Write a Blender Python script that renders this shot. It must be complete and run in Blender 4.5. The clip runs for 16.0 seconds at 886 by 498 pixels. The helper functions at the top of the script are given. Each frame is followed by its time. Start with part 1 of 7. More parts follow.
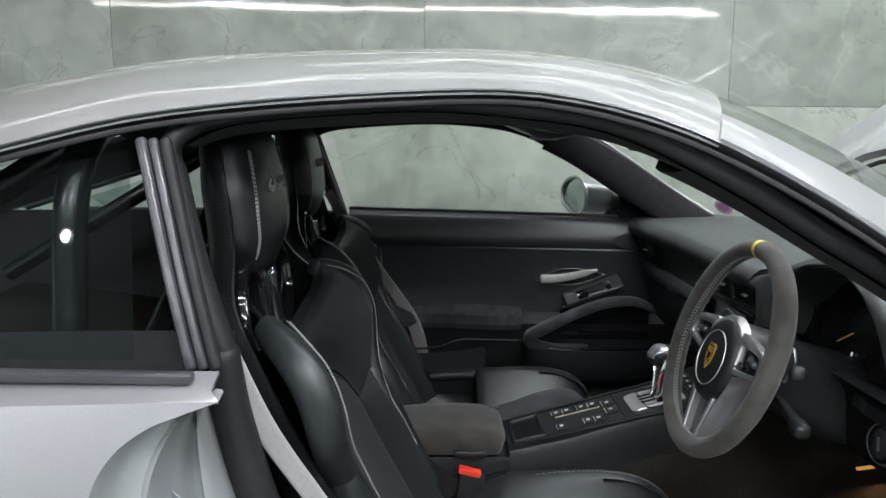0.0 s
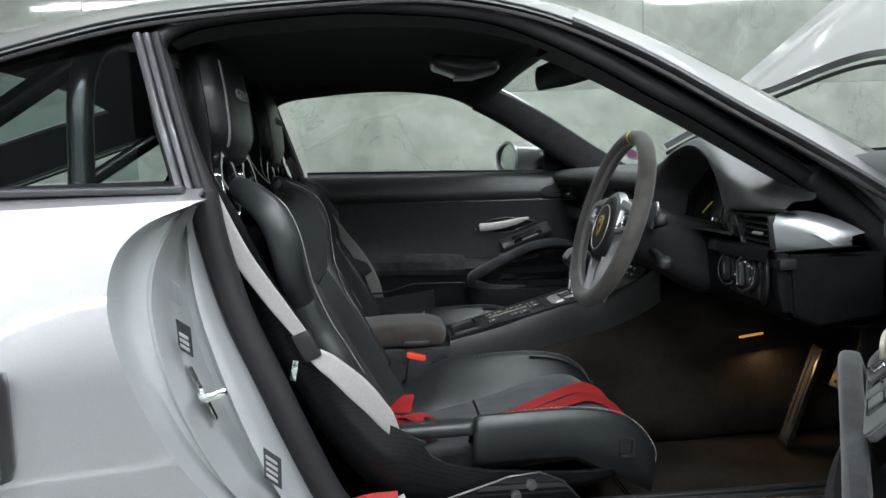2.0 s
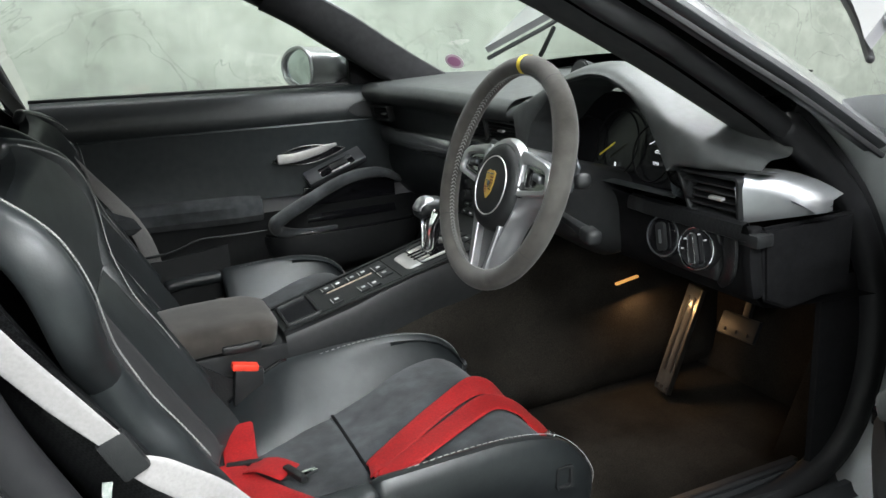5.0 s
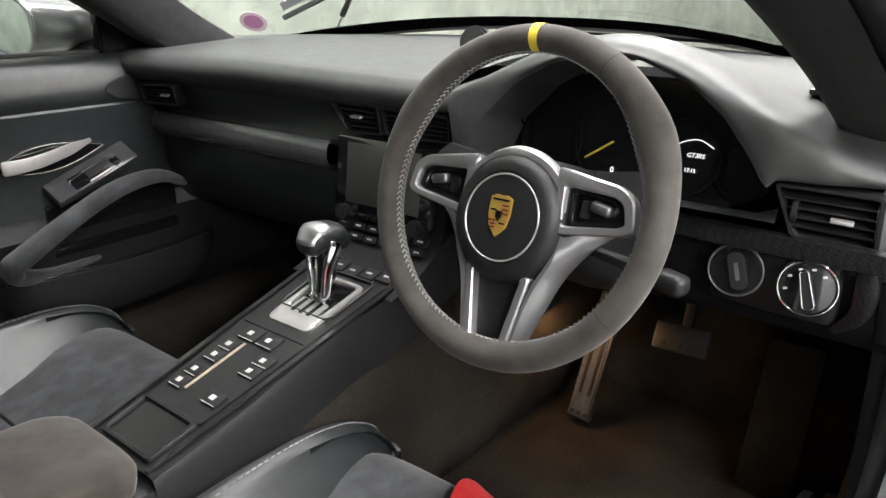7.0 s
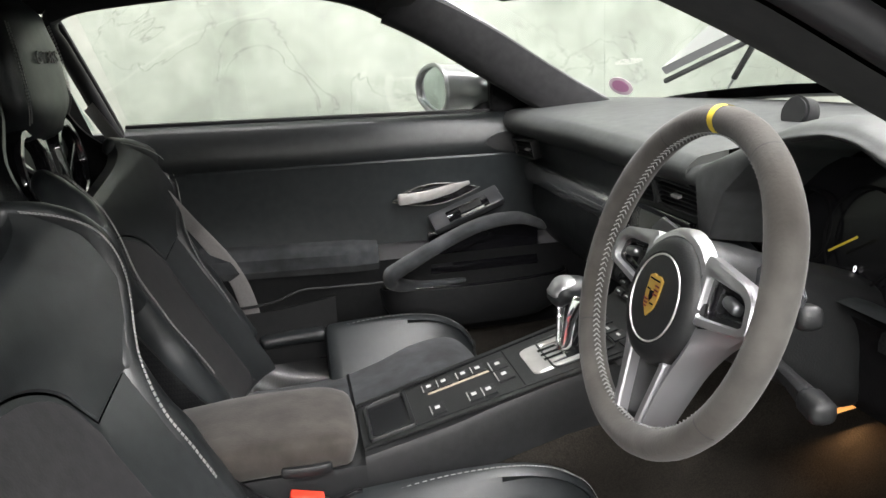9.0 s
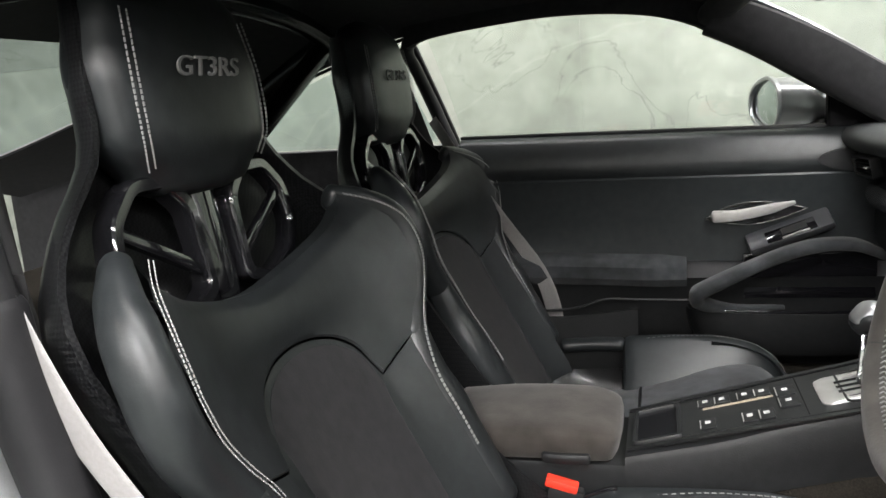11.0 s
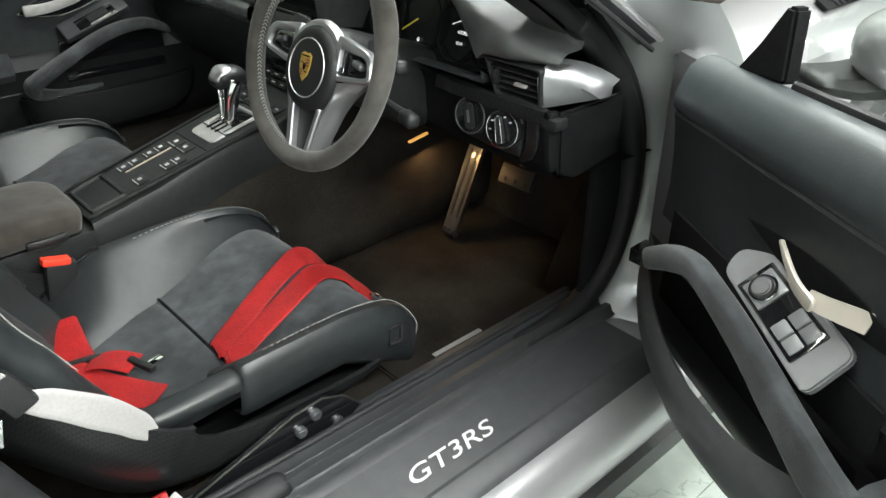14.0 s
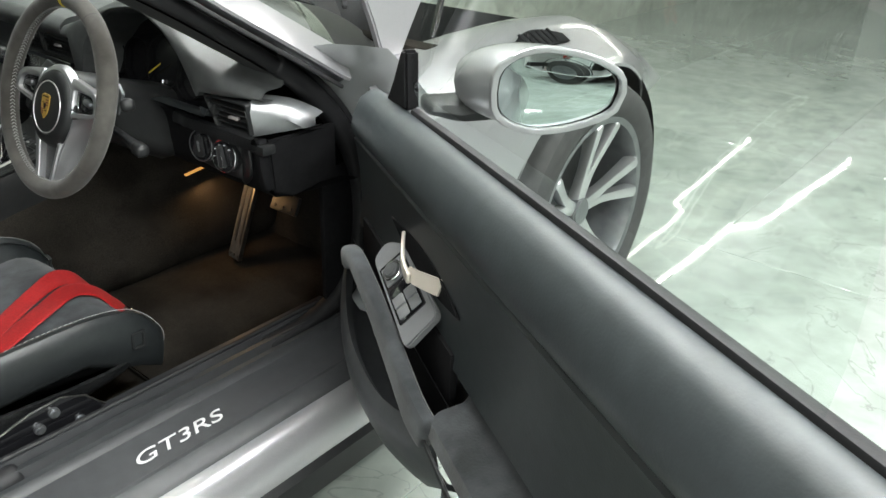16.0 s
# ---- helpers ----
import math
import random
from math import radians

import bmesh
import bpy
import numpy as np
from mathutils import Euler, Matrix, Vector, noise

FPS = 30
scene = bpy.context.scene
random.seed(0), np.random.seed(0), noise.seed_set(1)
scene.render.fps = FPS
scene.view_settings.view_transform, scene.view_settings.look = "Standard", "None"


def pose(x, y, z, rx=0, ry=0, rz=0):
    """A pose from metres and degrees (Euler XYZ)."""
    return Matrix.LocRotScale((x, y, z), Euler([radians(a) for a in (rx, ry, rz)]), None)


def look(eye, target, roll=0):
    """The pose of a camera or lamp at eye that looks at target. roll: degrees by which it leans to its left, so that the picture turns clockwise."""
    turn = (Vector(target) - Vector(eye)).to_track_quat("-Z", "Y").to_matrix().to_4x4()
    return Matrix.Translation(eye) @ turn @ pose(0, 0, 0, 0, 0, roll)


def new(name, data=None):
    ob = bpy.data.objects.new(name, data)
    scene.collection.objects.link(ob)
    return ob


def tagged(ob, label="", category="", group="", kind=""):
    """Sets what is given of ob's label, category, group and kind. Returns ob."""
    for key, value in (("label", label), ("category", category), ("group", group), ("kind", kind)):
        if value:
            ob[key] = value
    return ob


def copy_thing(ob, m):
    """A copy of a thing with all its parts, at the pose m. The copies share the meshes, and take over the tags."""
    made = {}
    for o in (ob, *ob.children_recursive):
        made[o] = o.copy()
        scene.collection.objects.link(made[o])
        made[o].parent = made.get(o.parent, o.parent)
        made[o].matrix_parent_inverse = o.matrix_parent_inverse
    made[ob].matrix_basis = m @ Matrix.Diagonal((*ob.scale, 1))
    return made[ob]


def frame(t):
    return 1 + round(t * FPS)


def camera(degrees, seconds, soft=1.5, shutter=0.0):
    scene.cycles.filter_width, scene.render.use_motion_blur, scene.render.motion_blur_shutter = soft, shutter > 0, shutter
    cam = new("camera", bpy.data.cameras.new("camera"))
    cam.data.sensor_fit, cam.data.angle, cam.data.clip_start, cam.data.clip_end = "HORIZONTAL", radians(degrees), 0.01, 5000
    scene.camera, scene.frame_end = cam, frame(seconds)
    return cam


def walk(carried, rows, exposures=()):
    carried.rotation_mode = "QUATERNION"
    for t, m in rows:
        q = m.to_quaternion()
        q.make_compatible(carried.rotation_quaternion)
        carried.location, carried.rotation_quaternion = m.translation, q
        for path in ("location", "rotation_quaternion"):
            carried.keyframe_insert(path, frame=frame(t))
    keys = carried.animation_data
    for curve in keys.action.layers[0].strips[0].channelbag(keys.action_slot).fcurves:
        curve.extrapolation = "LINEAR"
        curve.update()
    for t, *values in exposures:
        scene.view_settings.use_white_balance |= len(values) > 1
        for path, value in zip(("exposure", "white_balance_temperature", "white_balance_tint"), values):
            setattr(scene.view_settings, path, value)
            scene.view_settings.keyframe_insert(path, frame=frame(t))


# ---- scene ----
cam = camera(59.9, 16.0)
PATH = [
    (0, (-0.472, -1.545, 1.106), (-0.427, 0.43, 0.791), 0.6),
    (0.5, (-0.456, -1.651, 1.04), (-0.335, 0.329, 0.783), -0.0),
    (1, (-0.429, -1.719, 0.96), (-0.292, 0.264, 0.733), -1.0),
    (1.5, (-0.411, -1.822, 0.91), (-0.271, 0.164, 0.713), -1.7),
    (2, (-0.426, -1.871, 0.855), (-0.296, 0.115, 0.661), -2.1),
    (2.5, (-0.419, -1.886, 0.796), (-0.304, 0.101, 0.597), -2.4),
    (3, (-0.421, -1.88, 0.761), (-0.302, 0.105, 0.548), -2.8),
    (3.5, (-0.427, -1.864, 0.799), (-0.244, 0.113, 0.556), -3.2),
    (4, (-0.481, -1.765, 0.869), (-0.147, 0.181, 0.548), -3.6),
    (4.5, (-0.551, -1.605, 0.947), (-0.015, 0.273, 0.517), -3.8),
    (5, (-0.535, -1.391, 0.966), (0.214, 0.384, 0.431), -3.5),
    (5.2, (-0.525, -1.32, 0.977), (0.306, 0.408, 0.408), -3.3),
    (7.3, (-0.652, -0.772, 0.979), (0.82, 0.409, 0.318), -0.8),
    (7.5, (-0.66, -0.778, 0.98), (0.823, 0.394, 0.326), -0.7),
    (8, (-0.592, -0.858, 0.992), (0.694, 0.546, 0.377), -1.2),
    (8.5, (-0.423, -0.999, 0.993), (0.409, 0.723, 0.407), -2.4),
    (9, (-0.352, -1.039, 1.002), (-0.002, 0.862, 0.489), -3.2),
    (9.5, (-0.271, -1.046, 0.975), (-0.4, 0.907, 0.565), -4.0),
    (10, (-0.236, -1.051, 0.945), (-0.699, 0.871, 0.641), -4.0),
    (10.2, (-0.228, -1.054, 0.942), (-0.797, 0.845, 0.673), -3.9),
    (12.3, (-0.368, -1.196, 1.014), (-0.54, 0.623, 0.202), -3.6),
    (12.5, (-0.401, -1.214, 1.016), (-0.37, 0.587, 0.147), -3.0),
    (13, (-0.498, -1.312, 1.049), (-0.005, 0.384, 0.111), -2.2),
    (13.5, (-0.578, -1.333, 1.077), (0.337, 0.154, 0.102), -0.2),
    (14, (-0.66, -1.358, 1.097), (0.526, -0.093, 0.1), 0.8),
    (14.5, (-0.719, -1.396, 1.111), (0.634, -0.318, 0.109), 1.4),
    (15, (-0.726, -1.411, 1.114), (0.751, -0.486, 0.132), 2.2),
    (15.5, (-0.685, -1.5, 1.111), (0.804, -0.552, 0.169), 1.8),
    (16, (-0.606, -1.72, 1.144), (0.803, -0.613, 0.255), 2.2),
]
walk(cam, [(t, look(eye, target, roll)) for t, eye, target, roll in PATH], [(0.0, -0.07, 6300, 10), (1.0, 0.04, 6250, 9), (2.5, 0.04, 6250, 9), (4.5, 0.5, 6350, 7), (7.4, 1.08, 6900, 14), (10.0, 1.06, 6800, 14), (12.5, 0.35, 6900, 7), (13.4, 0.78, 6600, 3), (14.0, 0.80, 6700, 4), (15.3, 0.8, 6700, 5), (16.0, 0.55, 6700, 6)])

# ---------------------------------------------------------------- light
world = bpy.data.worlds.new("world")
world.use_nodes = True
scene.world = world
world.node_tree.nodes["Background"].inputs[0].default_value = (0.75, 0.8, 0.8, 1)
world.node_tree.nodes["Background"].inputs[1].default_value = 0.15
scene.view_settings.exposure = 0.0


# ---------------------------------------------------------------- materials
def mat(name, col, rough=0.5, metal=0.0, col2=None, scale=20.0, detail=4.0, bump=0.0, bscale=200.0,
        coat=0.0, sheen=0.0, spec=0.5, rvar=0.0, big=None, bigscale=1.5):
    m = bpy.data.materials.new(name)
    m.use_nodes = True
    nt = m.node_tree
    b = nt.nodes["Principled BSDF"]
    b.inputs["Base Color"].default_value = (*col, 1)
    b.inputs["Roughness"].default_value = rough
    b.inputs["Metallic"].default_value = metal
    b.inputs["Coat Weight"].default_value = coat
    b.inputs["Coat Roughness"].default_value = 0.04
    b.inputs["Sheen Weight"].default_value = sheen
    b.inputs["Specular IOR Level"].default_value = spec
    tc = nt.nodes.new("ShaderNodeTexCoord")
    if col2 is not None:
        n = nt.nodes.new("ShaderNodeTexNoise")
        n.inputs["Scale"].default_value = scale
        n.inputs["Detail"].default_value = detail
        nt.links.new(tc.outputs["Object"], n.inputs["Vector"])
        r = nt.nodes.new("ShaderNodeValToRGB")
        r.color_ramp.elements[0].position, r.color_ramp.elements[1].position = 0.32, 0.7
        r.color_ramp.elements[0].color = (*col, 1)
        r.color_ramp.elements[1].color = (*col2, 1)
        nt.links.new(n.outputs["Fac"], r.inputs["Fac"])
        out = r.outputs["Color"]
        if big is not None:
            n2 = nt.nodes.new("ShaderNodeTexNoise")
            n2.inputs["Scale"].default_value = bigscale
            n2.inputs["Detail"].default_value = 3
            nt.links.new(tc.outputs["Object"], n2.inputs["Vector"])
            r2 = nt.nodes.new("ShaderNodeValToRGB")
            r2.color_ramp.elements[0].position, r2.color_ramp.elements[1].position = 0.4, 0.62
            r2.color_ramp.elements[0].color = (1, 1, 1, 1)
            r2.color_ramp.elements[1].color = (*big, 1)
            nt.links.new(n2.outputs["Fac"], r2.inputs["Fac"])
            mx = nt.nodes.new("ShaderNodeMix")
            mx.data_type, mx.blend_type = "RGBA", "MULTIPLY"
            mx.inputs[0].default_value = 1
            nt.links.new(out, mx.inputs[6])
            nt.links.new(r2.outputs["Color"], mx.inputs[7])
            out = mx.outputs[2]
        nt.links.new(out, b.inputs["Base Color"])
    if rvar:
        n3 = nt.nodes.new("ShaderNodeTexNoise")
        n3.inputs["Scale"].default_value = scale * 0.6
        nt.links.new(tc.outputs["Object"], n3.inputs["Vector"])
        mr = nt.nodes.new("ShaderNodeMapRange")
        mr.inputs[3].default_value, mr.inputs[4].default_value = max(0.02, rough - rvar), min(1, rough + rvar)
        nt.links.new(n3.outputs["Fac"], mr.inputs[0])
        nt.links.new(mr.outputs[0], b.inputs["Roughness"])
    if bump:
        n4 = nt.nodes.new("ShaderNodeTexVoronoi" if bscale > 350 else "ShaderNodeTexNoise")
        n4.inputs["Scale"].default_value = bscale
        nt.links.new(tc.outputs["Object"], n4.inputs["Vector"])
        bp = nt.nodes.new("ShaderNodeBump")
        bp.inputs["Strength"].default_value = bump
        bp.inputs["Distance"].default_value = 0.001
        nt.links.new(n4.outputs[0], bp.inputs["Height"])
        nt.links.new(bp.outputs["Normal"], b.inputs["Normal"])
    return m


def emit(name, col, strength):
    m = mat(name, col, 0.4)
    b = m.node_tree.nodes["Principled BSDF"]
    b.inputs["Emission Color"].default_value = (*col, 1)
    b.inputs["Emission Strength"].default_value = strength
    return m


def glass(name, tint=(1, 1, 1), mixv=0.06):
    """Thin pane: clear with a faint reflection."""
    m = bpy.data.materials.new(name)
    m.use_nodes = True
    nt = m.node_tree
    nt.nodes.clear()
    o = nt.nodes.new("ShaderNodeOutputMaterial")
    t = nt.nodes.new("ShaderNodeBsdfTransparent")
    t.inputs[0].default_value = (*tint, 1)
    g = nt.nodes.new("ShaderNodeBsdfGlossy")
    g.inputs["Roughness"].default_value = 0.02
    f = nt.nodes.new("ShaderNodeLayerWeight")
    f.inputs[0].default_value = 0.5
    pw = nt.nodes.new("ShaderNodeMath")
    pw.operation, pw.inputs[1].default_value = "POWER", 4.5
    ma = nt.nodes.new("ShaderNodeMath")
    ma.operation, ma.inputs[1].default_value, ma.inputs[2].default_value = "MULTIPLY_ADD", 0.7, mixv
    mx = nt.nodes.new("ShaderNodeMixShader")
    nt.links.new(f.outputs["Facing"], pw.inputs[0])
    nt.links.new(pw.outputs[0], ma.inputs[0])
    nt.links.new(ma.outputs[0], mx.inputs[0])
    nt.links.new(t.outputs[0], mx.inputs[1])
    nt.links.new(g.outputs[0], mx.inputs[2])
    nt.links.new(mx.outputs[0], o.inputs[0])
    return m


def weave(name):
    """Carbon twill under clear lacquer."""
    m = mat(name, (0.012, 0.012, 0.013), 0.34, 0.0, coat=0.12, spec=0.3)
    nt = m.node_tree
    tc = nt.nodes.new("ShaderNodeTexCoord")
    mp = nt.nodes.new("ShaderNodeMapping")
    mp.inputs["Rotation"].default_value = (0.6, 0.785, 0.3)
    ck = nt.nodes.new("ShaderNodeTexChecker")
    ck.inputs["Scale"].default_value = 300
    ck.inputs["Color1"].default_value = (0.002, 0.002, 0.0025, 1)
    ck.inputs["Color2"].default_value = (0.013, 0.0135, 0.014, 1)
    nt.links.new(tc.outputs["Object"], mp.inputs[0])
    nt.links.new(mp.outputs[0], ck.inputs[0])
    nt.links.new(ck.outputs[0], nt.nodes["Principled BSDF"].inputs["Base Color"])
    return m


def stone(name, a, bcol, dark, vein, rough, spec, vs=0.75, seed=0.0):
    """Polished stone-look tile: clouded ground, dark patches, pale veins, varied tile by tile."""
    m = bpy.data.materials.new(name)
    m.use_nodes = True
    nt = m.node_tree
    b = nt.nodes["Principled BSDF"]
    tc = nt.nodes.new("ShaderNodeTexCoord")
    oi = nt.nodes.new("ShaderNodeObjectInfo")
    cb = nt.nodes.new("ShaderNodeCombineXYZ")
    mu = nt.nodes.new("ShaderNodeMath")
    mu.operation = "MULTIPLY"
    mu.inputs[1].default_value = 0 if seed else 40
    nt.links.new(oi.outputs["Random"], mu.inputs[0])
    nt.links.new(mu.outputs[0], cb.inputs[0])
    nt.links.new(mu.outputs[0], cb.inputs[2])
    ad = nt.nodes.new("ShaderNodeVectorMath")
    ge = nt.nodes.new("ShaderNodeNewGeometry")
    nt.links.new(ge.outputs["Position"] if seed else tc.outputs["Object"], ad.inputs[0])
    nt.links.new(cb.outputs[0], ad.inputs[1])
    vec = ad.outputs[0]

    def noise_ramp(scale, detail, p0, p1, c0, c1, dist=0.0):
        n = nt.nodes.new("ShaderNodeTexNoise")
        n.inputs["Scale"].default_value, n.inputs["Detail"].default_value = scale, detail
        n.inputs["Distortion"].default_value = dist
        nt.links.new(vec, n.inputs["Vector"])
        r = nt.nodes.new("ShaderNodeValToRGB")
        r.color_ramp.elements[0].position, r.color_ramp.elements[1].position = p0, p1
        r.color_ramp.elements[0].color, r.color_ramp.elements[1].color = (*c0, 1), (*c1, 1)
        nt.links.new(n.outputs["Fac"], r.inputs["Fac"])
        return n, r

    _, base = noise_ramp(3.4, 12, 0.32, 0.68, a, bcol, 0.6)
    _, patch = noise_ramp(1.3, 10, 0.50, 0.68, (1, 1, 1), dark, 1.0)
    mx = nt.nodes.new("ShaderNodeMix")
    mx.data_type, mx.blend_type = "RGBA", "MULTIPLY"
    mx.inputs[0].default_value = 1
    nt.links.new(base.outputs[0], mx.inputs[6])
    nt.links.new(patch.outputs[0], mx.inputs[7])
    _, fine = noise_ramp(11.0, 13, 0.34, 0.66, (0.87, 0.87, 0.86), (1.07, 1.07, 1.06), 0.4)
    mf = nt.nodes.new("ShaderNodeMix")
    mf.data_type, mf.blend_type = "RGBA", "MULTIPLY"
    mf.inputs[0].default_value = 1
    nt.links.new(mx.outputs[2], mf.inputs[6])
    nt.links.new(fine.outputs[0], mf.inputs[7])
    mx = mf
    n, _ = noise_ramp(vs, 6, 0, 1, (0, 0, 0), (1, 1, 1), 1.2)
    sub = nt.nodes.new("ShaderNodeMath")
    sub.operation = "SUBTRACT"
    sub.inputs[1].default_value = 0.5
    ab = nt.nodes.new("ShaderNodeMath")
    ab.operation = "ABSOLUTE"
    nt.links.new(n.outputs["Fac"], sub.inputs[0])
    nt.links.new(sub.outputs[0], ab.inputs[0])
    rv = nt.nodes.new("ShaderNodeValToRGB")
    rv.color_ramp.elements[0].position, rv.color_ramp.elements[1].position = 0.0, 0.009
    rv.color_ramp.elements[0].color, rv.color_ramp.elements[1].color = (0.05, 0.05, 0.05, 1), (0, 0, 0, 1)
    nt.links.new(ab.outputs[0], rv.inputs[0])
    mv = nt.nodes.new("ShaderNodeMix")
    mv.data_type = "RGBA"
    nt.links.new(rv.outputs[0], mv.inputs[0])
    nt.links.new(mx.outputs[2], mv.inputs[6])
    mv.inputs[7].default_value = (*vein, 1)
    # fine dark cracks
    n5, _ = noise_ramp(1.9, 9, 0, 1, (0, 0, 0), (1, 1, 1), 2.0)
    s5 = nt.nodes.new("ShaderNodeMath")
    s5.operation = "SUBTRACT"
    s5.inputs[1].default_value = 0.57
    a5 = nt.nodes.new("ShaderNodeMath")
    a5.operation = "ABSOLUTE"
    nt.links.new(n5.outputs["Fac"], s5.inputs[0])
    nt.links.new(s5.outputs[0], a5.inputs[0])
    r5 = nt.nodes.new("ShaderNodeValToRGB")
    r5.color_ramp.elements[0].position, r5.color_ramp.elements[1].position = 0.0, 0.006
    r5.color_ramp.elements[0].color, r5.color_ramp.elements[1].color = (0.5, 0.5, 0.5, 1), (0, 0, 0, 1)
    nt.links.new(a5.outputs[0], r5.inputs[0])
    m5 = nt.nodes.new("ShaderNodeMix")
    m5.data_type = "RGBA"
    nt.links.new(r5.outputs[0], m5.inputs[0])
    nt.links.new(mv.outputs[2], m5.inputs[6])
    m5.inputs[7].default_value = (a[0] * 0.45, a[1] * 0.45, a[2] * 0.45, 1)
    nt.links.new(m5.outputs[2], b.inputs["Base Color"])
    _, rr = noise_ramp(5, 5, 0.3, 0.7, (rough * 0.8,) * 3, (rough * 1.3,) * 3)
    nt.links.new(rr.outputs[0], b.inputs["Roughness"])
    b.inputs["Specular IOR Level"].default_value = spec
    nb = nt.nodes.new("ShaderNodeTexNoise")
    nb.inputs["Scale"].default_value = 2.5
    nb.inputs["Detail"].default_value = 2
    nt.links.new(vec, nb.inputs["Vector"])
    bp = nt.nodes.new("ShaderNodeBump")
    bp.inputs["Strength"].default_value = 0.03
    bp.inputs["Distance"].default_value = 0.02
    nt.links.new(nb.outputs[0], bp.inputs["Height"])
    nt.links.new(bp.outputs[0], b.inputs["Normal"])
    return m


M_PAINT = mat("silver_paint", (0.245, 0.241, 0.252), 0.30, 0.55, (0.282, 0.278, 0.289), 900, 2, coat=1.0)
M_JAMB = mat("jamb_paint", (0.27, 0.28, 0.283), 0.36, 0.3, (0.30, 0.31, 0.313), 700, 2, coat=0.6)
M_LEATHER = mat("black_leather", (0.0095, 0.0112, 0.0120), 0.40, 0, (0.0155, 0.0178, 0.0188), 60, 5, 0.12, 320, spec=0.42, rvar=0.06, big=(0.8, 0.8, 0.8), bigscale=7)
M_SUEDE = mat("dark_suede", (0.026, 0.028, 0.030), 0.95, 0, (0.046, 0.050, 0.054), 35, 6, 0.3, 300, spec=0.15, sheen=0.12, big=(0.5, 0.5, 0.5), bigscale=11)
M_SUEDE_WORN = mat("worn_grey_suede", (0.038, 0.036, 0.033), 0.95, 0, (0.062, 0.059, 0.054), 30, 6, 0.3, 300, spec=0.15, sheen=0.12, big=(0.75, 0.72, 0.7), bigscale=11)
M_ARM = mat("brown_suede", (0.028, 0.024, 0.021), 0.95, 0, (0.046, 0.041, 0.036), 28, 6, 0.3, 300, spec=0.15, sheen=0.12, big=(0.7, 0.7, 0.7), bigscale=10)
M_CARBON = weave("carbon_twill")
M_GLOSS = mat("gloss_black", (0.006, 0.006, 0.007), 0.08, 0, coat=1.0)
M_SATIN = mat("satin_black_plastic", (0.008, 0.0085, 0.009), 0.45, 0, (0.012, 0.0125, 0.013), 80, 4, 0.15, 500, spec=0.3)
M_TRIMGREY = mat("window_trim_black", (0.03, 0.031, 0.034), 0.28, 0.1, (0.045, 0.046, 0.05), 15, 3)
M_RUBBER = mat("rubber_seal", (0.008, 0.008, 0.009), 0.55, 0, (0.012, 0.012, 0.013), 40, 4, 0.2, 260, spec=0.28)
M_HEAD = mat("headliner_suede", (0.014, 0.014, 0.015), 0.95, 0, (0.020, 0.020, 0.021), 60, 4, 0.2, 300, spec=0.12, sheen=0.05)
M_CARPET = mat("brown_black_carpet", (0.0125, 0.0110, 0.0096), 1.0, 0, (0.030, 0.0265, 0.0222), 420, 3, 0.8, 340, spec=0.05, big=(0.6, 0.6, 0.6), bigscale=9)
M_ALU = mat("satin_aluminium", (0.48, 0.47, 0.46), 0.34, 0.7, (0.56, 0.55, 0.54), 60, 3, rvar=0.06)
M_SPOKE = mat("satin_silver_spoke", (0.44, 0.44, 0.455), 0.33, 0.85)
# Lighter than the cabin leather; the ceiling's reflection is put into the colour.
M_DASH_LIT = mat("dash_leather_lit", (0.028, 0.030, 0.030), 0.52, 0, (0.040, 0.043, 0.043), 70, 5, 0.14, 330, spec=0.5, rvar=0.05, big=(0.85, 0.85, 0.85), bigscale=6)
M_SCREEN = mat("grey_screen_glass", (0.05, 0.053, 0.048), 0.22, 0, (0.056, 0.059, 0.054), 8, 2)
M_VENTALU = mat("brushed_vent_metal", (0.26, 0.265, 0.275), 0.36, 0.8, (0.30, 0.305, 0.315), 40, 3)
M_BRONZE = mat("bronze_lamp_strip", (0.40, 0.33, 0.26), 0.4, 0.4)
M_STRIP = mat("dark_grey_lacquer", (0.050, 0.053, 0.055), 0.2, 0, (0.066, 0.069, 0.071), 120, 3, coat=0.4)
M_MATTE = mat("matte_black", (0.004, 0.004, 0.0045), 0.7, 0, (0.007, 0.007, 0.0075), 90, 4, 0.2, 400, spec=0.06)
M_DARKALU = mat("dark_anodised", (0.16, 0.165, 0.175), 0.33, 0.85, (0.22, 0.225, 0.23), 30, 3, rvar=0.06)
M_CHROME = mat("chrome", (0.8, 0.8, 0.8), 0.08, 1.0)
M_RED = mat("red_webbing", (0.20, 0.003, 0.004), 0.6, 0, (0.30, 0.005, 0.006), 300, 3, 0.5, 340, spec=0.3, sheen=0.03, big=(0.8, 0.8, 0.8), bigscale=16)
M_REDPL = mat("red_plastic", (0.62, 0.04, 0.02), 0.4)
M_BELT = mat("grey_webbing", (0.225, 0.214, 0.212), 0.6, 0, (0.26, 0.248, 0.245), 260, 3, 0.1, 340, spec=0.3, sheen=0.1)
M_PEDAL = mat("worn_pedal_metal", (0.11, 0.105, 0.10), 0.34, 0.9, (0.17, 0.165, 0.155), 50, 4, rvar=0.1)
M_PANEL = mat("grey_switch_panel", (0.135, 0.138, 0.144), 0.36, 0.3, (0.155, 0.158, 0.164), 40, 3)
M_CREAM = mat("pale_satin_metal", (0.42, 0.39, 0.34), 0.4, 0.4, (0.47, 0.43, 0.38), 30, 3)
M_THREAD = mat("pale_thread", (0.20, 0.20, 0.195), 0.7)
M_WHITE = mat("white_print", (0.38, 0.38, 0.38), 0.5)
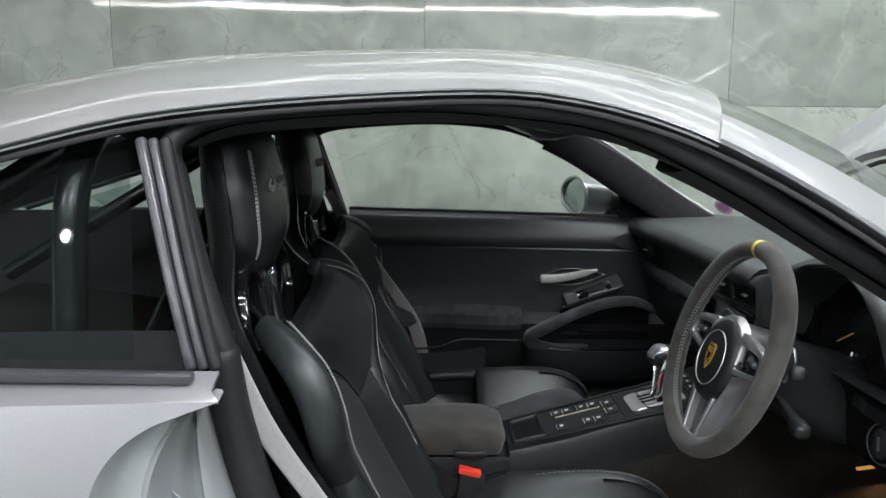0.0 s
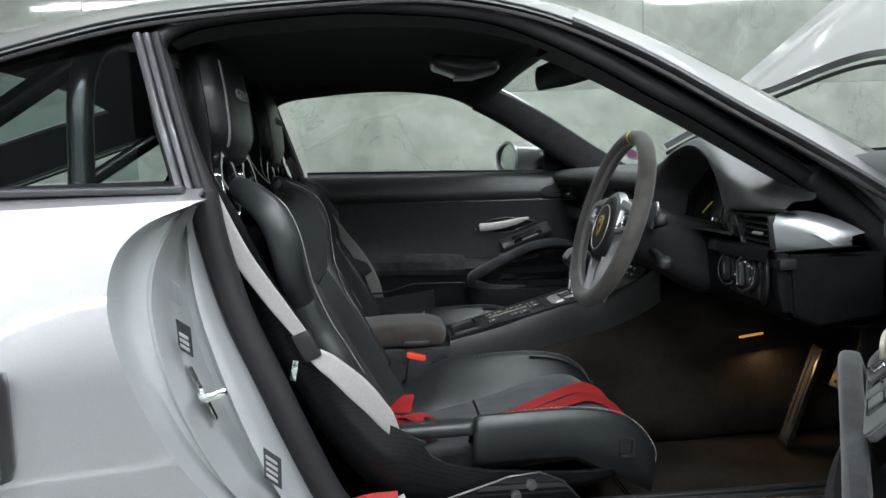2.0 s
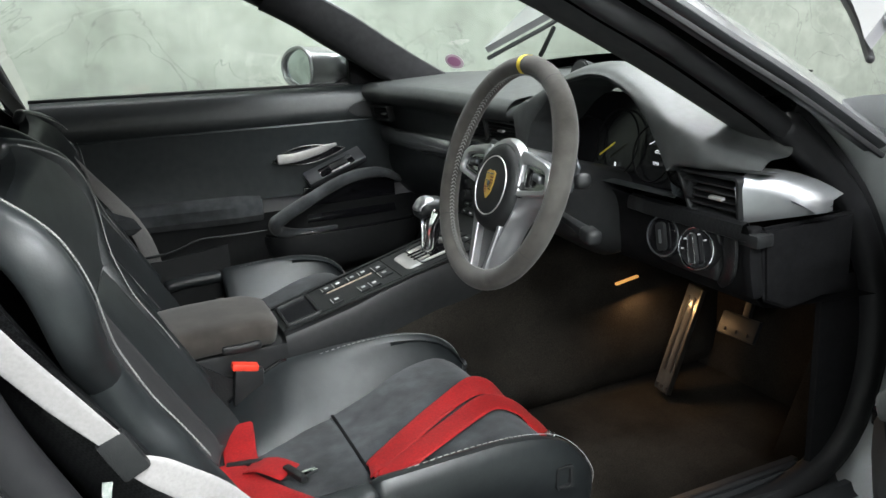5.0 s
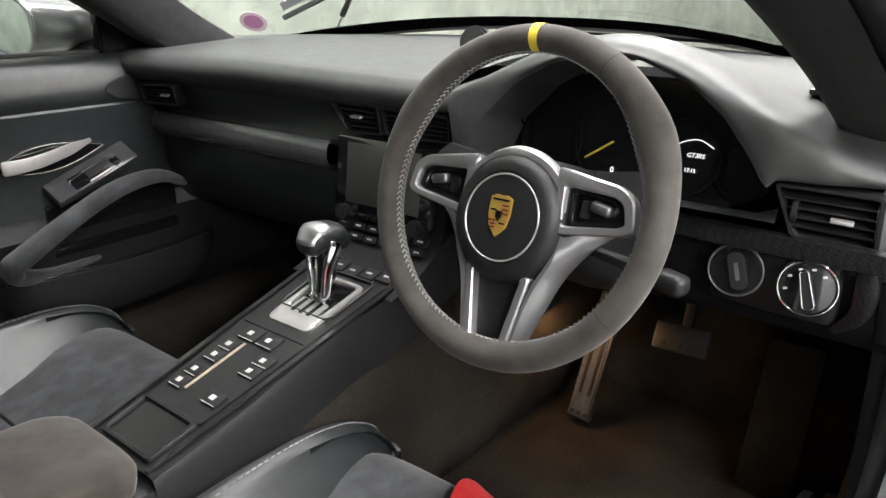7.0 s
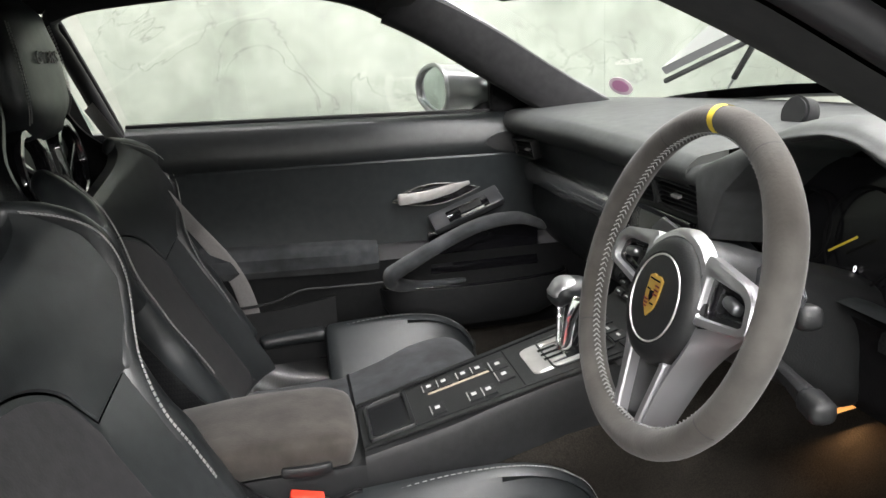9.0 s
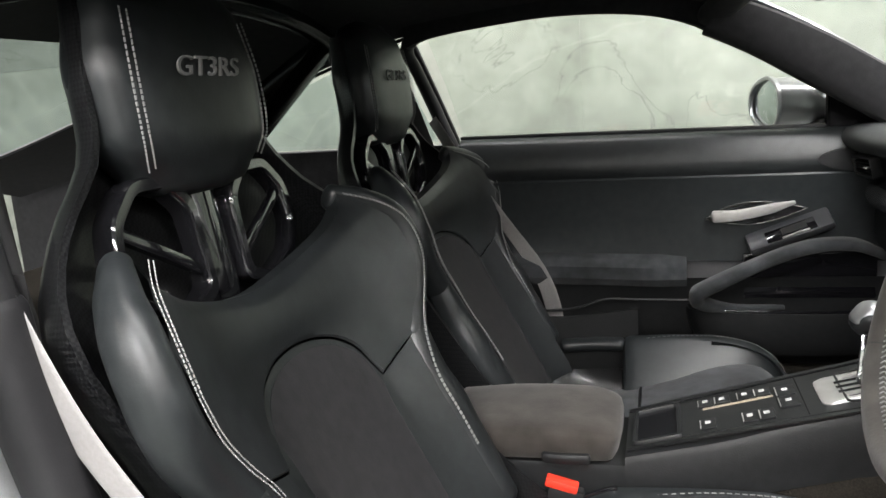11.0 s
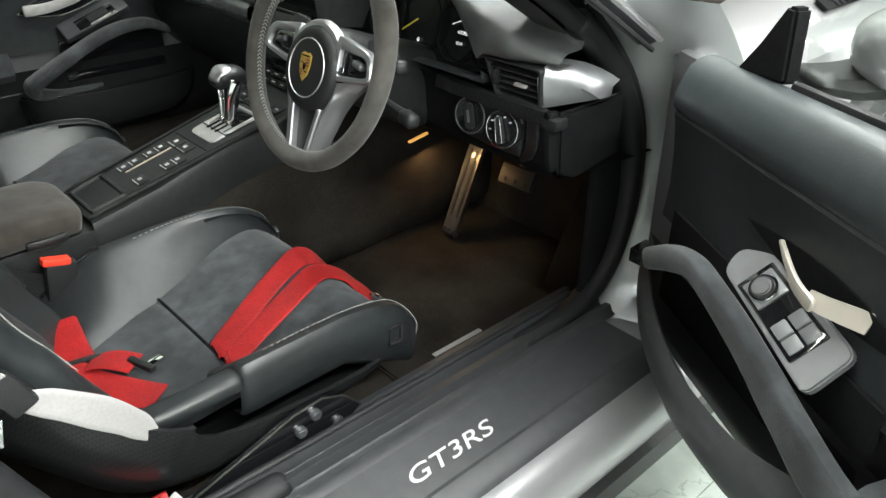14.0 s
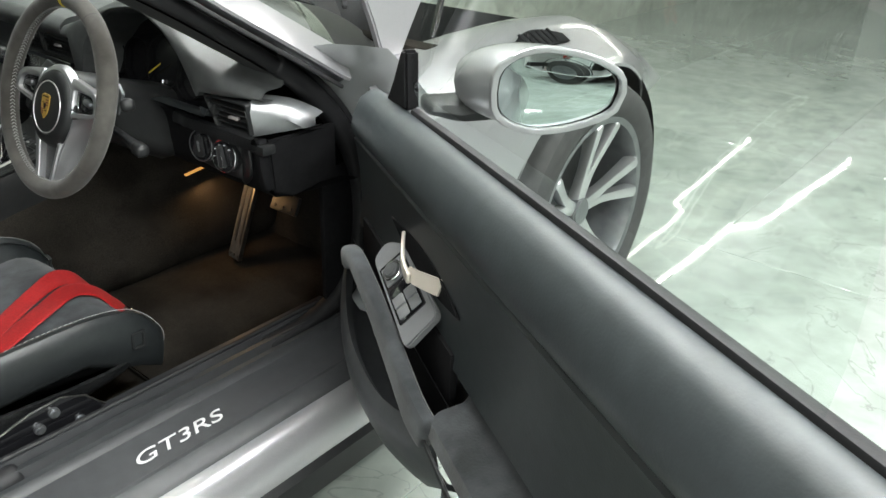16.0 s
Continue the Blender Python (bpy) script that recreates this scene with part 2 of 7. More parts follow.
M_YELLOW = mat("yellow_band", (0.62, 0.46, 0.04), 0.8)
M_GOLD = mat("gold_enamel", (0.50, 0.33, 0.08), 0.3, 0.6)
M_WINE = mat("dark_red_enamel", (0.11, 0.008, 0.010), 0.3)
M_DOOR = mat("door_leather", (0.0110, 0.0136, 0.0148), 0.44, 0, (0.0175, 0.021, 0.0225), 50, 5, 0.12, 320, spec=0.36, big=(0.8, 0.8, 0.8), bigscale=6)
# Paler, bluer door leather: ceiling reflection on the open door's top, as colour.
M_ROLL_LIT = mat("door_top_leather_lit", (0.021, 0.0255, 0.0275), 0.42, 0, (0.029, 0.0345, 0.037), 50, 5, 0.12, 320, spec=0.45, rvar=0.05, big=(0.85, 0.85, 0.85), bigscale=6)
M_SILL = mat("sill_plastic", (0.017, 0.018, 0.0195), 0.44, 0, (0.024, 0.025, 0.027), 40, 4, 0.12, 500, spec=0.4)
M_BIN = mat("soft_dark_plastic", (0.028, 0.030, 0.032), 0.5, 0, (0.038, 0.040, 0.042), 50, 4, 0.15, 400, spec=0.4)
M_GLASS = glass("clear_glass", (0.90, 0.95, 0.92))
M_TINT = glass("tinted_glass", (0.66, 0.75, 0.74), 0.12)
M_MIRROR = mat("mirror_glass", (0.56, 0.62, 0.62), 0.01, 1.0)
M_TYRE = mat("tyre_rubber", (0.014, 0.014, 0.014), 0.8, 0, (0.025, 0.025, 0.025), 40, 4, 0.3, 200)
M_RIM = mat("rim_silver", (0.5, 0.5, 0.51), 0.3, 0.9, (0.56, 0.56, 0.57), 30, 3, coat=0.6)
M_DISPLAY = mat("dark_display", (0.006, 0.006, 0.007), 0.22, 0, spec=0.3)
M_GLOW = emit("display_glow", (0.85, 0.85, 0.9), 0.8)
M_CAGE = mat("cage_black", (0.006, 0.0065, 0.007), 0.24, 0, (0.008, 0.0085, 0.009), 30, 3)
M_AMBER = emit("amber_footlight", (1.0, 0.46, 0.13), 0.4)
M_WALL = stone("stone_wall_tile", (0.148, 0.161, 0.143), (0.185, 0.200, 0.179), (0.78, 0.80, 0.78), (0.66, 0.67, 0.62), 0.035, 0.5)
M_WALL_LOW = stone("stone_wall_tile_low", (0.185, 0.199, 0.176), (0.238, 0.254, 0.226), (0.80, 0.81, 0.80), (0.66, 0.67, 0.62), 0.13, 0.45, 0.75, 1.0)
M_FLOOR = stone("stone_floor_tile", (0.178, 0.199, 0.184), (0.22, 0.243, 0.225), (0.78, 0.80, 0.79), (0.6, 0.62, 0.57), 0.028, 0.5, 0.6)
M_GROUT = mat("grout", (0.22, 0.235, 0.22), 0.8, 0, (0.27, 0.285, 0.27), 40)
M_CEIL = mat("dark_ceiling", (0.10, 0.105, 0.11), 0.8, 0, (0.13, 0.135, 0.14), 3)
M_PLASTER = mat("grey_plaster", (0.42, 0.44, 0.43), 0.7, 0, (0.5, 0.52, 0.5), 2, 5)
M_LED = emit("led_strip_light", (1.0, 0.97, 0.90), 55.0)
M_SPOT = emit("spot_light_disc", (1.0, 0.97, 0.92), 60.0)
M_LABEL = mat("black_label", (0.02, 0.02, 0.022), 0.35)
M_LABELGREY = mat("grey_label", (0.2, 0.21, 0.22), 0.45)
M_PURPLE = mat("purple_disc", (0.42, 0.18, 0.32), 0.6)
M_PINK = mat("pale_disc", (0.6, 0.5, 0.55), 0.6)
M_WHITEPAINT = mat("white_car_paint", (0.5, 0.5, 0.49), 0.3, 0, (0.54, 0.54, 0.53), 6, coat=1.0)


# ---------------------------------------------------------------- mesh tools
def spline(pts, n):
    """n+1 points evenly spread on a Catmull-Rom curve through pts (tuples of any length)."""
    P = [tuple(map(float, p)) for p in pts]
    m = len(P) - 1
    out = []
    for i in range(n + 1):
        u = i * m / n
        k = min(int(u), m - 1)
        f = u - k
        p0, p1, p2, p3 = P[max(k - 1, 0)], P[k], P[k + 1], P[min(k + 2, m)]
        out.append(tuple(0.5 * (2 * b + (c - a) * f + (2 * a - 5 * b + 4 * c - d) * f * f + (3 * b - a - 3 * c + d) * f ** 3)
                         for a, b, c, d in zip(p0, p1, p2, p3)))
    return out


def grid(rows, closed=False, thick=0.0):
    """A sheet from rows of points; thick gives it a second face along its normals."""
    bm = bmesh.new()
    vs = [[bm.verts.new(p) for p in r] for r in rows]
    for a, b in zip(vs, vs[1:]):
        n = len(a)
        for j in range(n if closed else n - 1):
            k = (j + 1) % n
            try:
                bm.faces.new((a[j], a[k], b[k], b[j]))
            except ValueError:
                pass
    if thick:
        bm.normal_update()
        bmesh.ops.solidify(bm, geom=bm.faces[:], thickness=thick)
    return bm


def sweep(pts, ra, rb, side=(0, 1, 0), n=16, e=2.4, steps=24, cap=True, closed=False):
    """A tube of superellipse section along pts; ra along side, rb across it; both may be lists along the path."""
    P = [Vector(p) for p in (spline(pts + ([pts[0]] if closed else []), steps) if steps else pts)]
    if closed:
        P = P[:-1]
    m = len(P)

    def at(r, i):
        if isinstance(r, (int, float)):
            return r
        u = i / (m - 1) * (len(r) - 1)
        k = min(int(u), len(r) - 2)
        f = u - k
        f = f * f * (3 - 2 * f)
        return r[k] * (1 - f) + r[k + 1] * f

    rows = []
    S0 = Vector(side)
    for i, p in enumerate(P):
        if closed:
            T = (P[(i + 1) % m] - P[i - 1]).normalized()
        else:
            T = (P[min(i + 1, m - 1)] - P[max(i - 1, 0)]).normalized()
        S = (S0 - T * S0.dot(T)).normalized()
        N = T.cross(S)
        ring = []
        a, b = at(ra, i), at(rb, i)
        for j in range(n):
            q = 2 * math.pi * j / n
            c, s = math.cos(q), math.sin(q)
            ring.append(p + S * (a * math.copysign(abs(c) ** (2 / e), c)) + N * (b * math.copysign(abs(s) ** (2 / e), s)))
        rows.append(ring)
    if cap and not closed:
        def capped(ring, direction):
            c = sum(ring, Vector()) / len(ring)
            d = direction.normalized()
            r = min((q - c).length for q in ring)
            return [[c + (q - c) * k + d * r * h for q in ring] for k, h in ((0.9, 0.3), (0.6, 0.55), (0.2, 0.62))]
        rows = capped(rows[0], P[0] - P[1])[::-1] + rows + capped(rows[-1], P[-1] - P[-2])
    if closed:
        rows.append(rows[0])
    bm = grid(rows, True)
    if closed:
        bmesh.ops.remove_doubles(bm, verts=bm.verts[:], dist=1e-6)
    elif cap:
        bm.verts.ensure_lookup_table()
        bm.faces.new(bm.verts[:n][::-1])
        bm.faces.new(bm.verts[len(bm.verts) - n:])
    return bm


def box(cx, cy, cz, sx, sy, sz, bev=0.004, m=None, seg=2):
    bm = bmesh.new()
    bmesh.ops.create_cube(bm, size=1, matrix=Matrix.Translation((cx, cy, cz)) @ Matrix.Diagonal((sx, sy, sz, 1)))
    if bev:
        bmesh.ops.bevel(bm, geom=bm.edges[:], offset=bev, segments=seg, profile=0.6, affect="EDGES")
    if m is not None:
        bm.transform(m)
    return bm


def cyl(p, axis, r, h, n=24, r2=None, bev=0.0):
    """A cylinder centred on p along axis."""
    bm = bmesh.new()
    q = Vector(axis).to_track_quat("Z", "Y").to_matrix().to_4x4()
    bmesh.ops.create_cone(bm, cap_ends=True, segments=n, radius1=r, radius2=r if r2 is None else r2, depth=h)
    if bev:
        bmesh.ops.bevel(bm, geom=[e for e in bm.edges if len(e.link_faces) == 2 and any(len(f.verts) > 4 for f in e.link_faces)],
                        offset=bev, segments=2, affect="EDGES")
    bm.transform(Matrix.Translation(p) @ q)
    return bm


def ring(p, axis, r, t, n=32, k=10):
    """A torus centred on p."""
    q = Vector(axis).to_track_quat("Z", "Y").to_matrix()
    c = Vector(p)
    pts = [tuple(c + q @ Vector((r * math.cos(2 * math.pi * i / n), r * math.sin(2 * math.pi * i / n), 0))) for i in range(n)]
    rows = []
    for i in range(n):
        a = 2 * math.pi * i / n
        d = q @ Vector((math.cos(a), math.sin(a), 0))
        z = q @ Vector((0, 0, 1))
        rows.append([c + d * (r + t * math.cos(2 * math.pi * j / k)) + z * t * math.sin(2 * math.pi * j / k) for j in range(k)])
    rows.append(rows[0])
    bm = grid(rows, True)
    bmesh.ops.remove_doubles(bm, verts=bm.verts[:], dist=1e-6)
    return bm


def prism(poly, h, m=None, bev=0.002):
    """A plate: polygon in xy, thickness h upward."""
    bm = bmesh.new()
    f = bm.faces.new([bm.verts.new((x, y, 0)) for x, y in poly])
    r = bmesh.ops.extrude_face_region(bm, geom=[f])
    bmesh.ops.translate(bm, vec=(0, 0, h), verts=[v for v in r["geom"] if isinstance(v, bmesh.types.BMVert)])
    if bev:
        bmesh.ops.bevel(bm, geom=bm.edges[:], offset=bev, segments=2, affect="EDGES", clamp_overlap=True)
    if m is not None:
        bm.transform(m)
    return bm


def rounded(poly, r, k=4):
    """The polygon with its corners rounded by r, k+1 points a corner."""
    out = []
    n = len(poly)
    for i in range(n):
        p, a, b = Vector(poly[i]), Vector(poly[i - 1]), Vector(poly[(i + 1) % n])
        u, v = (a - p), (b - p)
        d = min(r, u.length * 0.45, v.length * 0.45)
        s0, s1 = p + u.normalized() * d, p + v.normalized() * d
        for j in range(k + 1):
            f = j / k
            out.append(tuple(s0 * (1 - f) ** 2 + p * 2 * f * (1 - f) + s1 * f * f))
    return out


def frame_plate(outer, inner, z0, z1, m, r=0.006, ri=0.004, edge=0.0015):
    """A plate with an opening; outer and inner are polygons with the same number of corners."""
    o, i = [Vector(p) for p in rounded(outer, r)], [Vector(p) for p in rounded(inner, ri)]
    rows = []
    for f, z in ((0.0, z0), (0.0, z1 - edge), (0.16, z1), (0.84, z1), (1.0, z1 - edge), (1.0, z0)):
        rows.append([m @ Vector((*(a + (b - a) * f), z)) for a, b in zip(o, i)])
    rows.append(rows[0])
    bm = grid(rows, True)
    bmesh.ops.remove_doubles(bm, verts=bm.verts[:], dist=1e-7)
    return bm


def mirrored(bm):
    """The same mesh on the other side of the car."""
    b = bm.copy()
    b.transform(Matrix.Diagonal((1, -1, 1, 1)))
    bmesh.ops.reverse_faces(b, faces=b.faces[:])
    return b


def part(name, bm, material, parent=None, label="", smooth=True):
    bmesh.ops.recalc_face_normals(bm, faces=bm.faces[:])
    me = bpy.data.meshes.new(name)
    if smooth:
        for f in bm.faces:
            f.smooth = True
        for e in bm.edges:
            if len(e.link_faces) == 2 and e.calc_face_angle(0) > 0.7:
                e.smooth = False
    bm.to_mesh(me)
    bm.free()
    me.materials.append(material)
    ob = new(name, me)
    if parent is not None:
        ob.parent = parent
    if label:
        ob["label"] = label
    return ob


def thing(name, label, category, at=(0, 0, 0), group="", kind=""):
    e = new(name)
    e.location = at
    return tagged(e, label, category, group, kind)


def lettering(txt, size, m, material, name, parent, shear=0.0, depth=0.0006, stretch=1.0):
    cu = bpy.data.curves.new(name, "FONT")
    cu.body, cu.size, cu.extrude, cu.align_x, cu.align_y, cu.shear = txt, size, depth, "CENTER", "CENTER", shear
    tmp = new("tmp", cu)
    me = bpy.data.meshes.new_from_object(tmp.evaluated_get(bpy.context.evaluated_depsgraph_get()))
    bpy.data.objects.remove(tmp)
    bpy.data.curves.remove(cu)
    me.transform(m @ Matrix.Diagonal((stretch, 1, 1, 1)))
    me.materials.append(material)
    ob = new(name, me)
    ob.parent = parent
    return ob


def axes(o, x, y):
    """A matrix with origin o, x along x, y towards y."""
    X = Vector(x).normalized()
    Z = X.cross(Vector(y)).normalized()
    Y = Z.cross(X)
    m = Matrix((X, Y, Z)).transposed().to_4x4()
    m.translation = o
    return m


def lerp(table, x):
    for (a, va), (b, vb) in zip(table, table[1:]):
        if x <= b:
            f = min(1, max(0, (x - a) / (b - a)))
            return va + (vb - va) * f
    return table[-1][1]


# ---------------------------------------------------------------- the showroom
WALL_Y = 1.45
X0, X1, Y0, CEIL_Z = -6.5, 16.0, -12.5, 3.1


def slab_wall(name, y, x0, x1, h):
    """A wall with a grout-coloured core; the tiles are hung on it one by one later."""
    return tagged(part(name, box((x0 + x1) / 2, y + 0.11, h / 2, x1 - x0, 0.2, h, 0), M_GROUT, None, smooth=False),
                  "wall of large polished grey-green stone tiles", "wall", kind="structure")


wall_left = slab_wall("wall_north", WALL_Y, X0, X1, CEIL_Z)
for nm, bx in (("wall_south", ((X0 + X1) / 2, Y0 - 0.1, CEIL_Z / 2, X1 - X0 + 0.4, 0.2, CEIL_Z)), ("wall_east", (X1 + 0.1, (Y0 + WALL_Y) / 2, CEIL_Z / 2, 0.2, WALL_Y - Y0, CEIL_Z)),
               ("wall_west", (X0 - 0.1, (Y0 + WALL_Y) / 2, CEIL_Z / 2, 0.2, WALL_Y - Y0, CEIL_Z))):
    tagged(part(nm, box(*bx, 0), M_PLASTER, None, smooth=False), "plain grey showroom wall", "wall", kind="structure")
floor = tagged(part("floor", box((X0 + X1) / 2, (Y0 + WALL_Y) / 2, -0.06, X1 - X0 + 0.4, WALL_Y - Y0 + 0.4, 0.1, 0), M_GROUT, None, smooth=False),
               "showroom floor of polished marbled grey tiles", "floor", kind="structure")
tagged(part("ceiling", box((X0 + X1) / 2, (Y0 + WALL_Y) / 2, CEIL_Z + 0.1, X1 - X0 + 0.4, WALL_Y - Y0 + 0.4, 0.2, 0), M_CEIL, None, smooth=False),
       "dark showroom ceiling with light strips", "ceiling", kind="structure")


def led_strip(pts):
    bm = bmesh.new()
    for (xa, ya), (xb, yb) in zip(pts, pts[1:]):
        a, b = Vector((xa, ya, CEIL_Z - 0.03)), Vector((xb, yb, CEIL_Z - 0.03))
        d = (b - a).normalized()
        s = Vector((-d.y, d.x, 0)) * 0.012
        q = [bm.verts.new(v) for v in (a - s, a + s, b + s, b - s)]
        t = [bm.verts.new(v.co + Vector((0, 0, 0.028))) for v in q]
        bm.faces.new(q)
        bm.faces.new(t[::-1])
        for i in range(4):
            bm.faces.new((q[i], q[(i + 1) % 4], t[(i + 1) % 4], t[i]))
    e = thing("ceiling_light", "zigzag warm white strip light on the dark ceiling", "light", group="ceiling light strips")
    part("diffuser", bm, M_LED, e, smooth=False)
    return e


led_strip([(-1.4, -0.6), (-0.7, -0.6), (-0.2, -1.1), (0.3, -0.6), (2.2, -0.6), (2.7, -1.1), (4.6, -1.1)])
led_strip([(-4.8, -2.7), (-3.0, -2.7), (-2.5, -3.2), (-0.6, -3.2), (-0.1, -2.7), (1.8, -2.7), (2.3, -3.2), (4.2, -3.2), (4.7, -2.7), (6.4, -2.7)])
led_strip([(-4.5, -5.2), (-2.6, -5.2), (-2.1, -5.7), (0.2, -5.7), (0.7, -5.2), (2.8, -5.2), (3.3, -5.7), (5.6, -5.7)])
led_strip([(-6.0, -9.0), (-2.6, -9.15), (-1.2, -9.4), (0.4, -9.1), (1.6, -9.0), (2.0, -9.3), (4.6, -9.3)])
led_strip([(6.2, 1.2), (9.3, 1.1), (9.6, 0.85), (13.4, 0.6)])
led_strip([(-3.4, 0.75), (-1.5, 0.75), (-1.1, 0.4), (0.6, 0.4), (1.0, 0.75), (3.0, 0.75)])
spot = thing("spot_light", "small round recessed ceiling spot light", "light", group="ceiling spot lights")
part("housing", ring((0, 0, CEIL_Z - 0.006), (0, 0, 1), 0.05, 0.008), M_SATIN, spot)
part("lens", cyl((0, 0, CEIL_Z - 0.012), (0, 0, 1), 0.026, 0.02), M_SPOT, spot)
spot.location = (-2.0, -1.8, 0)
for sx, sy in ((-0.9, -1.8), (0.2, -1.8), (1.4, -1.8), (2.6, -1.8), (-0.9, 0.0), (0.4, 0.0), (1.6, 0.0), (-2.0, -4.2), (-0.4, -4.2), (1.2, -4.2), (3.0, -4.2)):
    copy_thing(spot, Matrix.Translation((sx, sy, 0)))


def lamp(name, x, y, z, sx, sy, power, col=(0.92, 0.96, 1.0), aim=(0, 0, -1)):
    d = bpy.data.lights.new(name, "AREA")
    d.shape, d.size, d.size_y, d.energy, d.color = "RECTANGLE", sx, sy, power, col
    o = new(name, d)
    o.matrix_world = look((x, y, z), Vector((x, y, z)) + Vector(aim) * 1.0)
    return o


for lx, ly, pw in ((0.2, -1.0, 40), (1.6, -0.9, 46), (-0.3, -3.0, 172), (3.4, -3.0, 80), (-3.6, -5.2, 190), (0.4, -5.4, 200), (-0.6, 0.65, 22), (4.0, -5.4, 90), (8.0, -2.2, 90), (1.4, 0.35, 75), (-3.0, -8.8, 180), (3.0, -8.8, 200)):
    lamp("ceiling_strip_lamp", lx, ly, CEIL_Z - 0.045, 2.2, 0.05, pw)


# ---------------------------------------------------------------- the sports car: surfaces
RAIL = [(-2.0, 0.66, 0.78), (-1.7, 0.69, 0.85), (-1.3, 0.675, 0.975), (-0.95, 0.641, 1.081), (-0.75, 0.612, 1.125), (-0.455, 0.596, 1.149), (-0.30, 0.600, 1.143), (-0.155, 0.628, 1.103),
        (-0.017, 0.672, 1.03), (0.112, 0.72, 0.941), (0.20, 0.742, 0.885), (0.34, 0.748, 0.80)]
CROWN = [(-2.0, 0.90), (-1.7, 0.985), (-1.3, 1.11), (-0.95, 1.205), (-0.75, 1.232), (-0.455, 1.243), (-0.30, 1.232), (-0.155, 1.197), (-0.017, 1.13), (0.112, 1.045), (0.20, 0.98), (0.34, 0.885)]
BOW = [(-2.0, -0.25), (-1.3, -0.15), (-0.75, 0.0), (-0.455, 0.05), (-0.155, 0.12), (0.34, 0.30)]
LOOP_TOP = [(-0.690, 0.84), (-0.722, 0.93), (-0.757, 1.04), (-0.766, 1.080), (-0.71, 1.104), (-0.58, 1.118), (-0.455, 1.123), (-0.30, 1.110), (-0.22, 1.090), (-0.145, 1.055), (-0.07, 1.013), (0.0, 0.968), (0.08, 0.92),
            (0.16, 0.868), (0.24, 0.815)]
LOOP_FRONT = [(0.24, 0.815), (0.31, 0.755), (0.38, 0.68), (0.43, 0.58), (0.442, 0.46), (0.41, 0.35), (0.33, 0.298), (0.2, 0.288)]
LOOP_BACK = [(-0.30, 0.292), (-0.40, 0.295), (-0.47, 0.303), (-0.515, 0.335), (-0.563, 0.438), (-0.609, 0.552), (-0.65, 0.655), (-0.678, 0.763), (-0.690, 0.84)]
SIDE_Y = [(0, 0.65), (0.3, 0.65), (0.85, 0.665), (0.95, 0.645), (1.05, 0.605), (1.15, 0.56), (1.3, 0.3)]
CUT = [(-0.678, 0.832), (-0.712, 0.820), (-0.746, 0.807), (-0.777, 0.785), (-0.797, 0.755), (-0.805, 0.715), (-0.802, 0.672), (-0.784, 0.608), (-0.75, 0.529), (-0.707, 0.455), (-0.652, 0.388), (-0.59, 0.332), (-0.49, 0.272), (-0.40, 0.258)]


def shell(xs, v, drop=0.0):
    """A point of the roof and windscreen surface: station xs along the rail, v from -1 (right) to 1 (left)."""
    w, zr, zc, bw = lerp([(r[0], r[1]) for r in RAIL], xs), lerp([(r[0], r[2]) for r in RAIL], xs), lerp(CROWN, xs), lerp(BOW, xs)
    k = 1 - abs(v) ** 2.5
    return Vector((xs + bw * (1 - v * v), w * v * (1 - drop * 0.6), zr + (zc - zr) * k - drop))


def stations(a, b, n):
    """Rail stations between a and b, smoothed by the spline of the rail."""
    return [a + (b - a) * i / n for i in range(n + 1)]


RAIL = spline(RAIL, 66)
CROWN = spline(CROWN, 66)
car = thing("sports_car", "silver sports coupe with one open door and raised front lid", "car")


def both(name, make, material, label="", parent=None):
    """The same part on the right and on the left of the car."""
    b = make()
    m = mirrored(b)
    return part(name, b, material, parent or car, label), part(name, m, material, parent or car, label)


def loop3(pts, off=0.0, out=0.0, y=None):
    """Points of the right door opening in space; off: outward in the side's plane, out: away from the car."""
    c = spline(pts, max(14, len(pts) * 4))
    res = []
    for i, (x, z) in enumerate(c):
        xa, za = c[max(i - 1, 0)]
        xb, zb = c[min(i + 1, len(c) - 1)]
        l = math.hypot(xb - xa, zb - za)
        nx, nz = -(zb - za) / l, (xb - xa) / l
        px, pz = x + nx * off, z + nz * off
        res.append((px, -(lerp(SIDE_Y, pz) + out) if y is None else y, pz))
    return res


# roof skin, pillars and panes
vv = [-1 + i / 14 for i in range(29)]
part("roof", grid([[shell(x, v) for v in vv] for x in stations(-1.16, -0.125, 30)], thick=-0.006), M_PAINT, car)
vr = [-1 + 0.28 * i / 8 for i in range(9)]
both("c_pillar", lambda: grid([[shell(x, v) for v in vr] for x in stations(-1.95, -1.158, 18)], thick=-0.006), M_PAINT)
both("c_pillar_trim", lambda: grid([[shell(x, v * 0.93, 0.035) for v in vr] for x in stations(-1.9, -1.158, 16)]), M_HEAD)
part("headliner", grid([[shell(x, v * 0.93, 0.035) for v in vv] for x in stations(-1.162, -0.16, 30)]), M_HEAD, car, "black suede headliner")
part("rear_window", grid([[shell(x, v * 0.73, 0.003) for v in vv] for x in stations(-1.93, -1.158, 18)]), M_TINT, car, "tinted rear window").visible_shadow = False
part("screen_border", grid([[shell(x, v * 0.86, 0.008) for v in vv] for x in stations(0.300, 0.345, 4)]), M_GLOSS, car, "black printed edge of the windscreen")
part("windscreen", grid([[shell(x, v * 0.86, 0.006) for v in vv] for x in stations(-0.125, 0.345, 20)]), M_GLASS, car).visible_shadow = False
ve = [0.86 + 0.14 * i / 6 for i in range(7)]
both("a_pillar", lambda: grid([[shell(x, -v) for v in ve] for x in stations(-0.127, 0.345, 24)], thick=-0.006), M_PAINT)
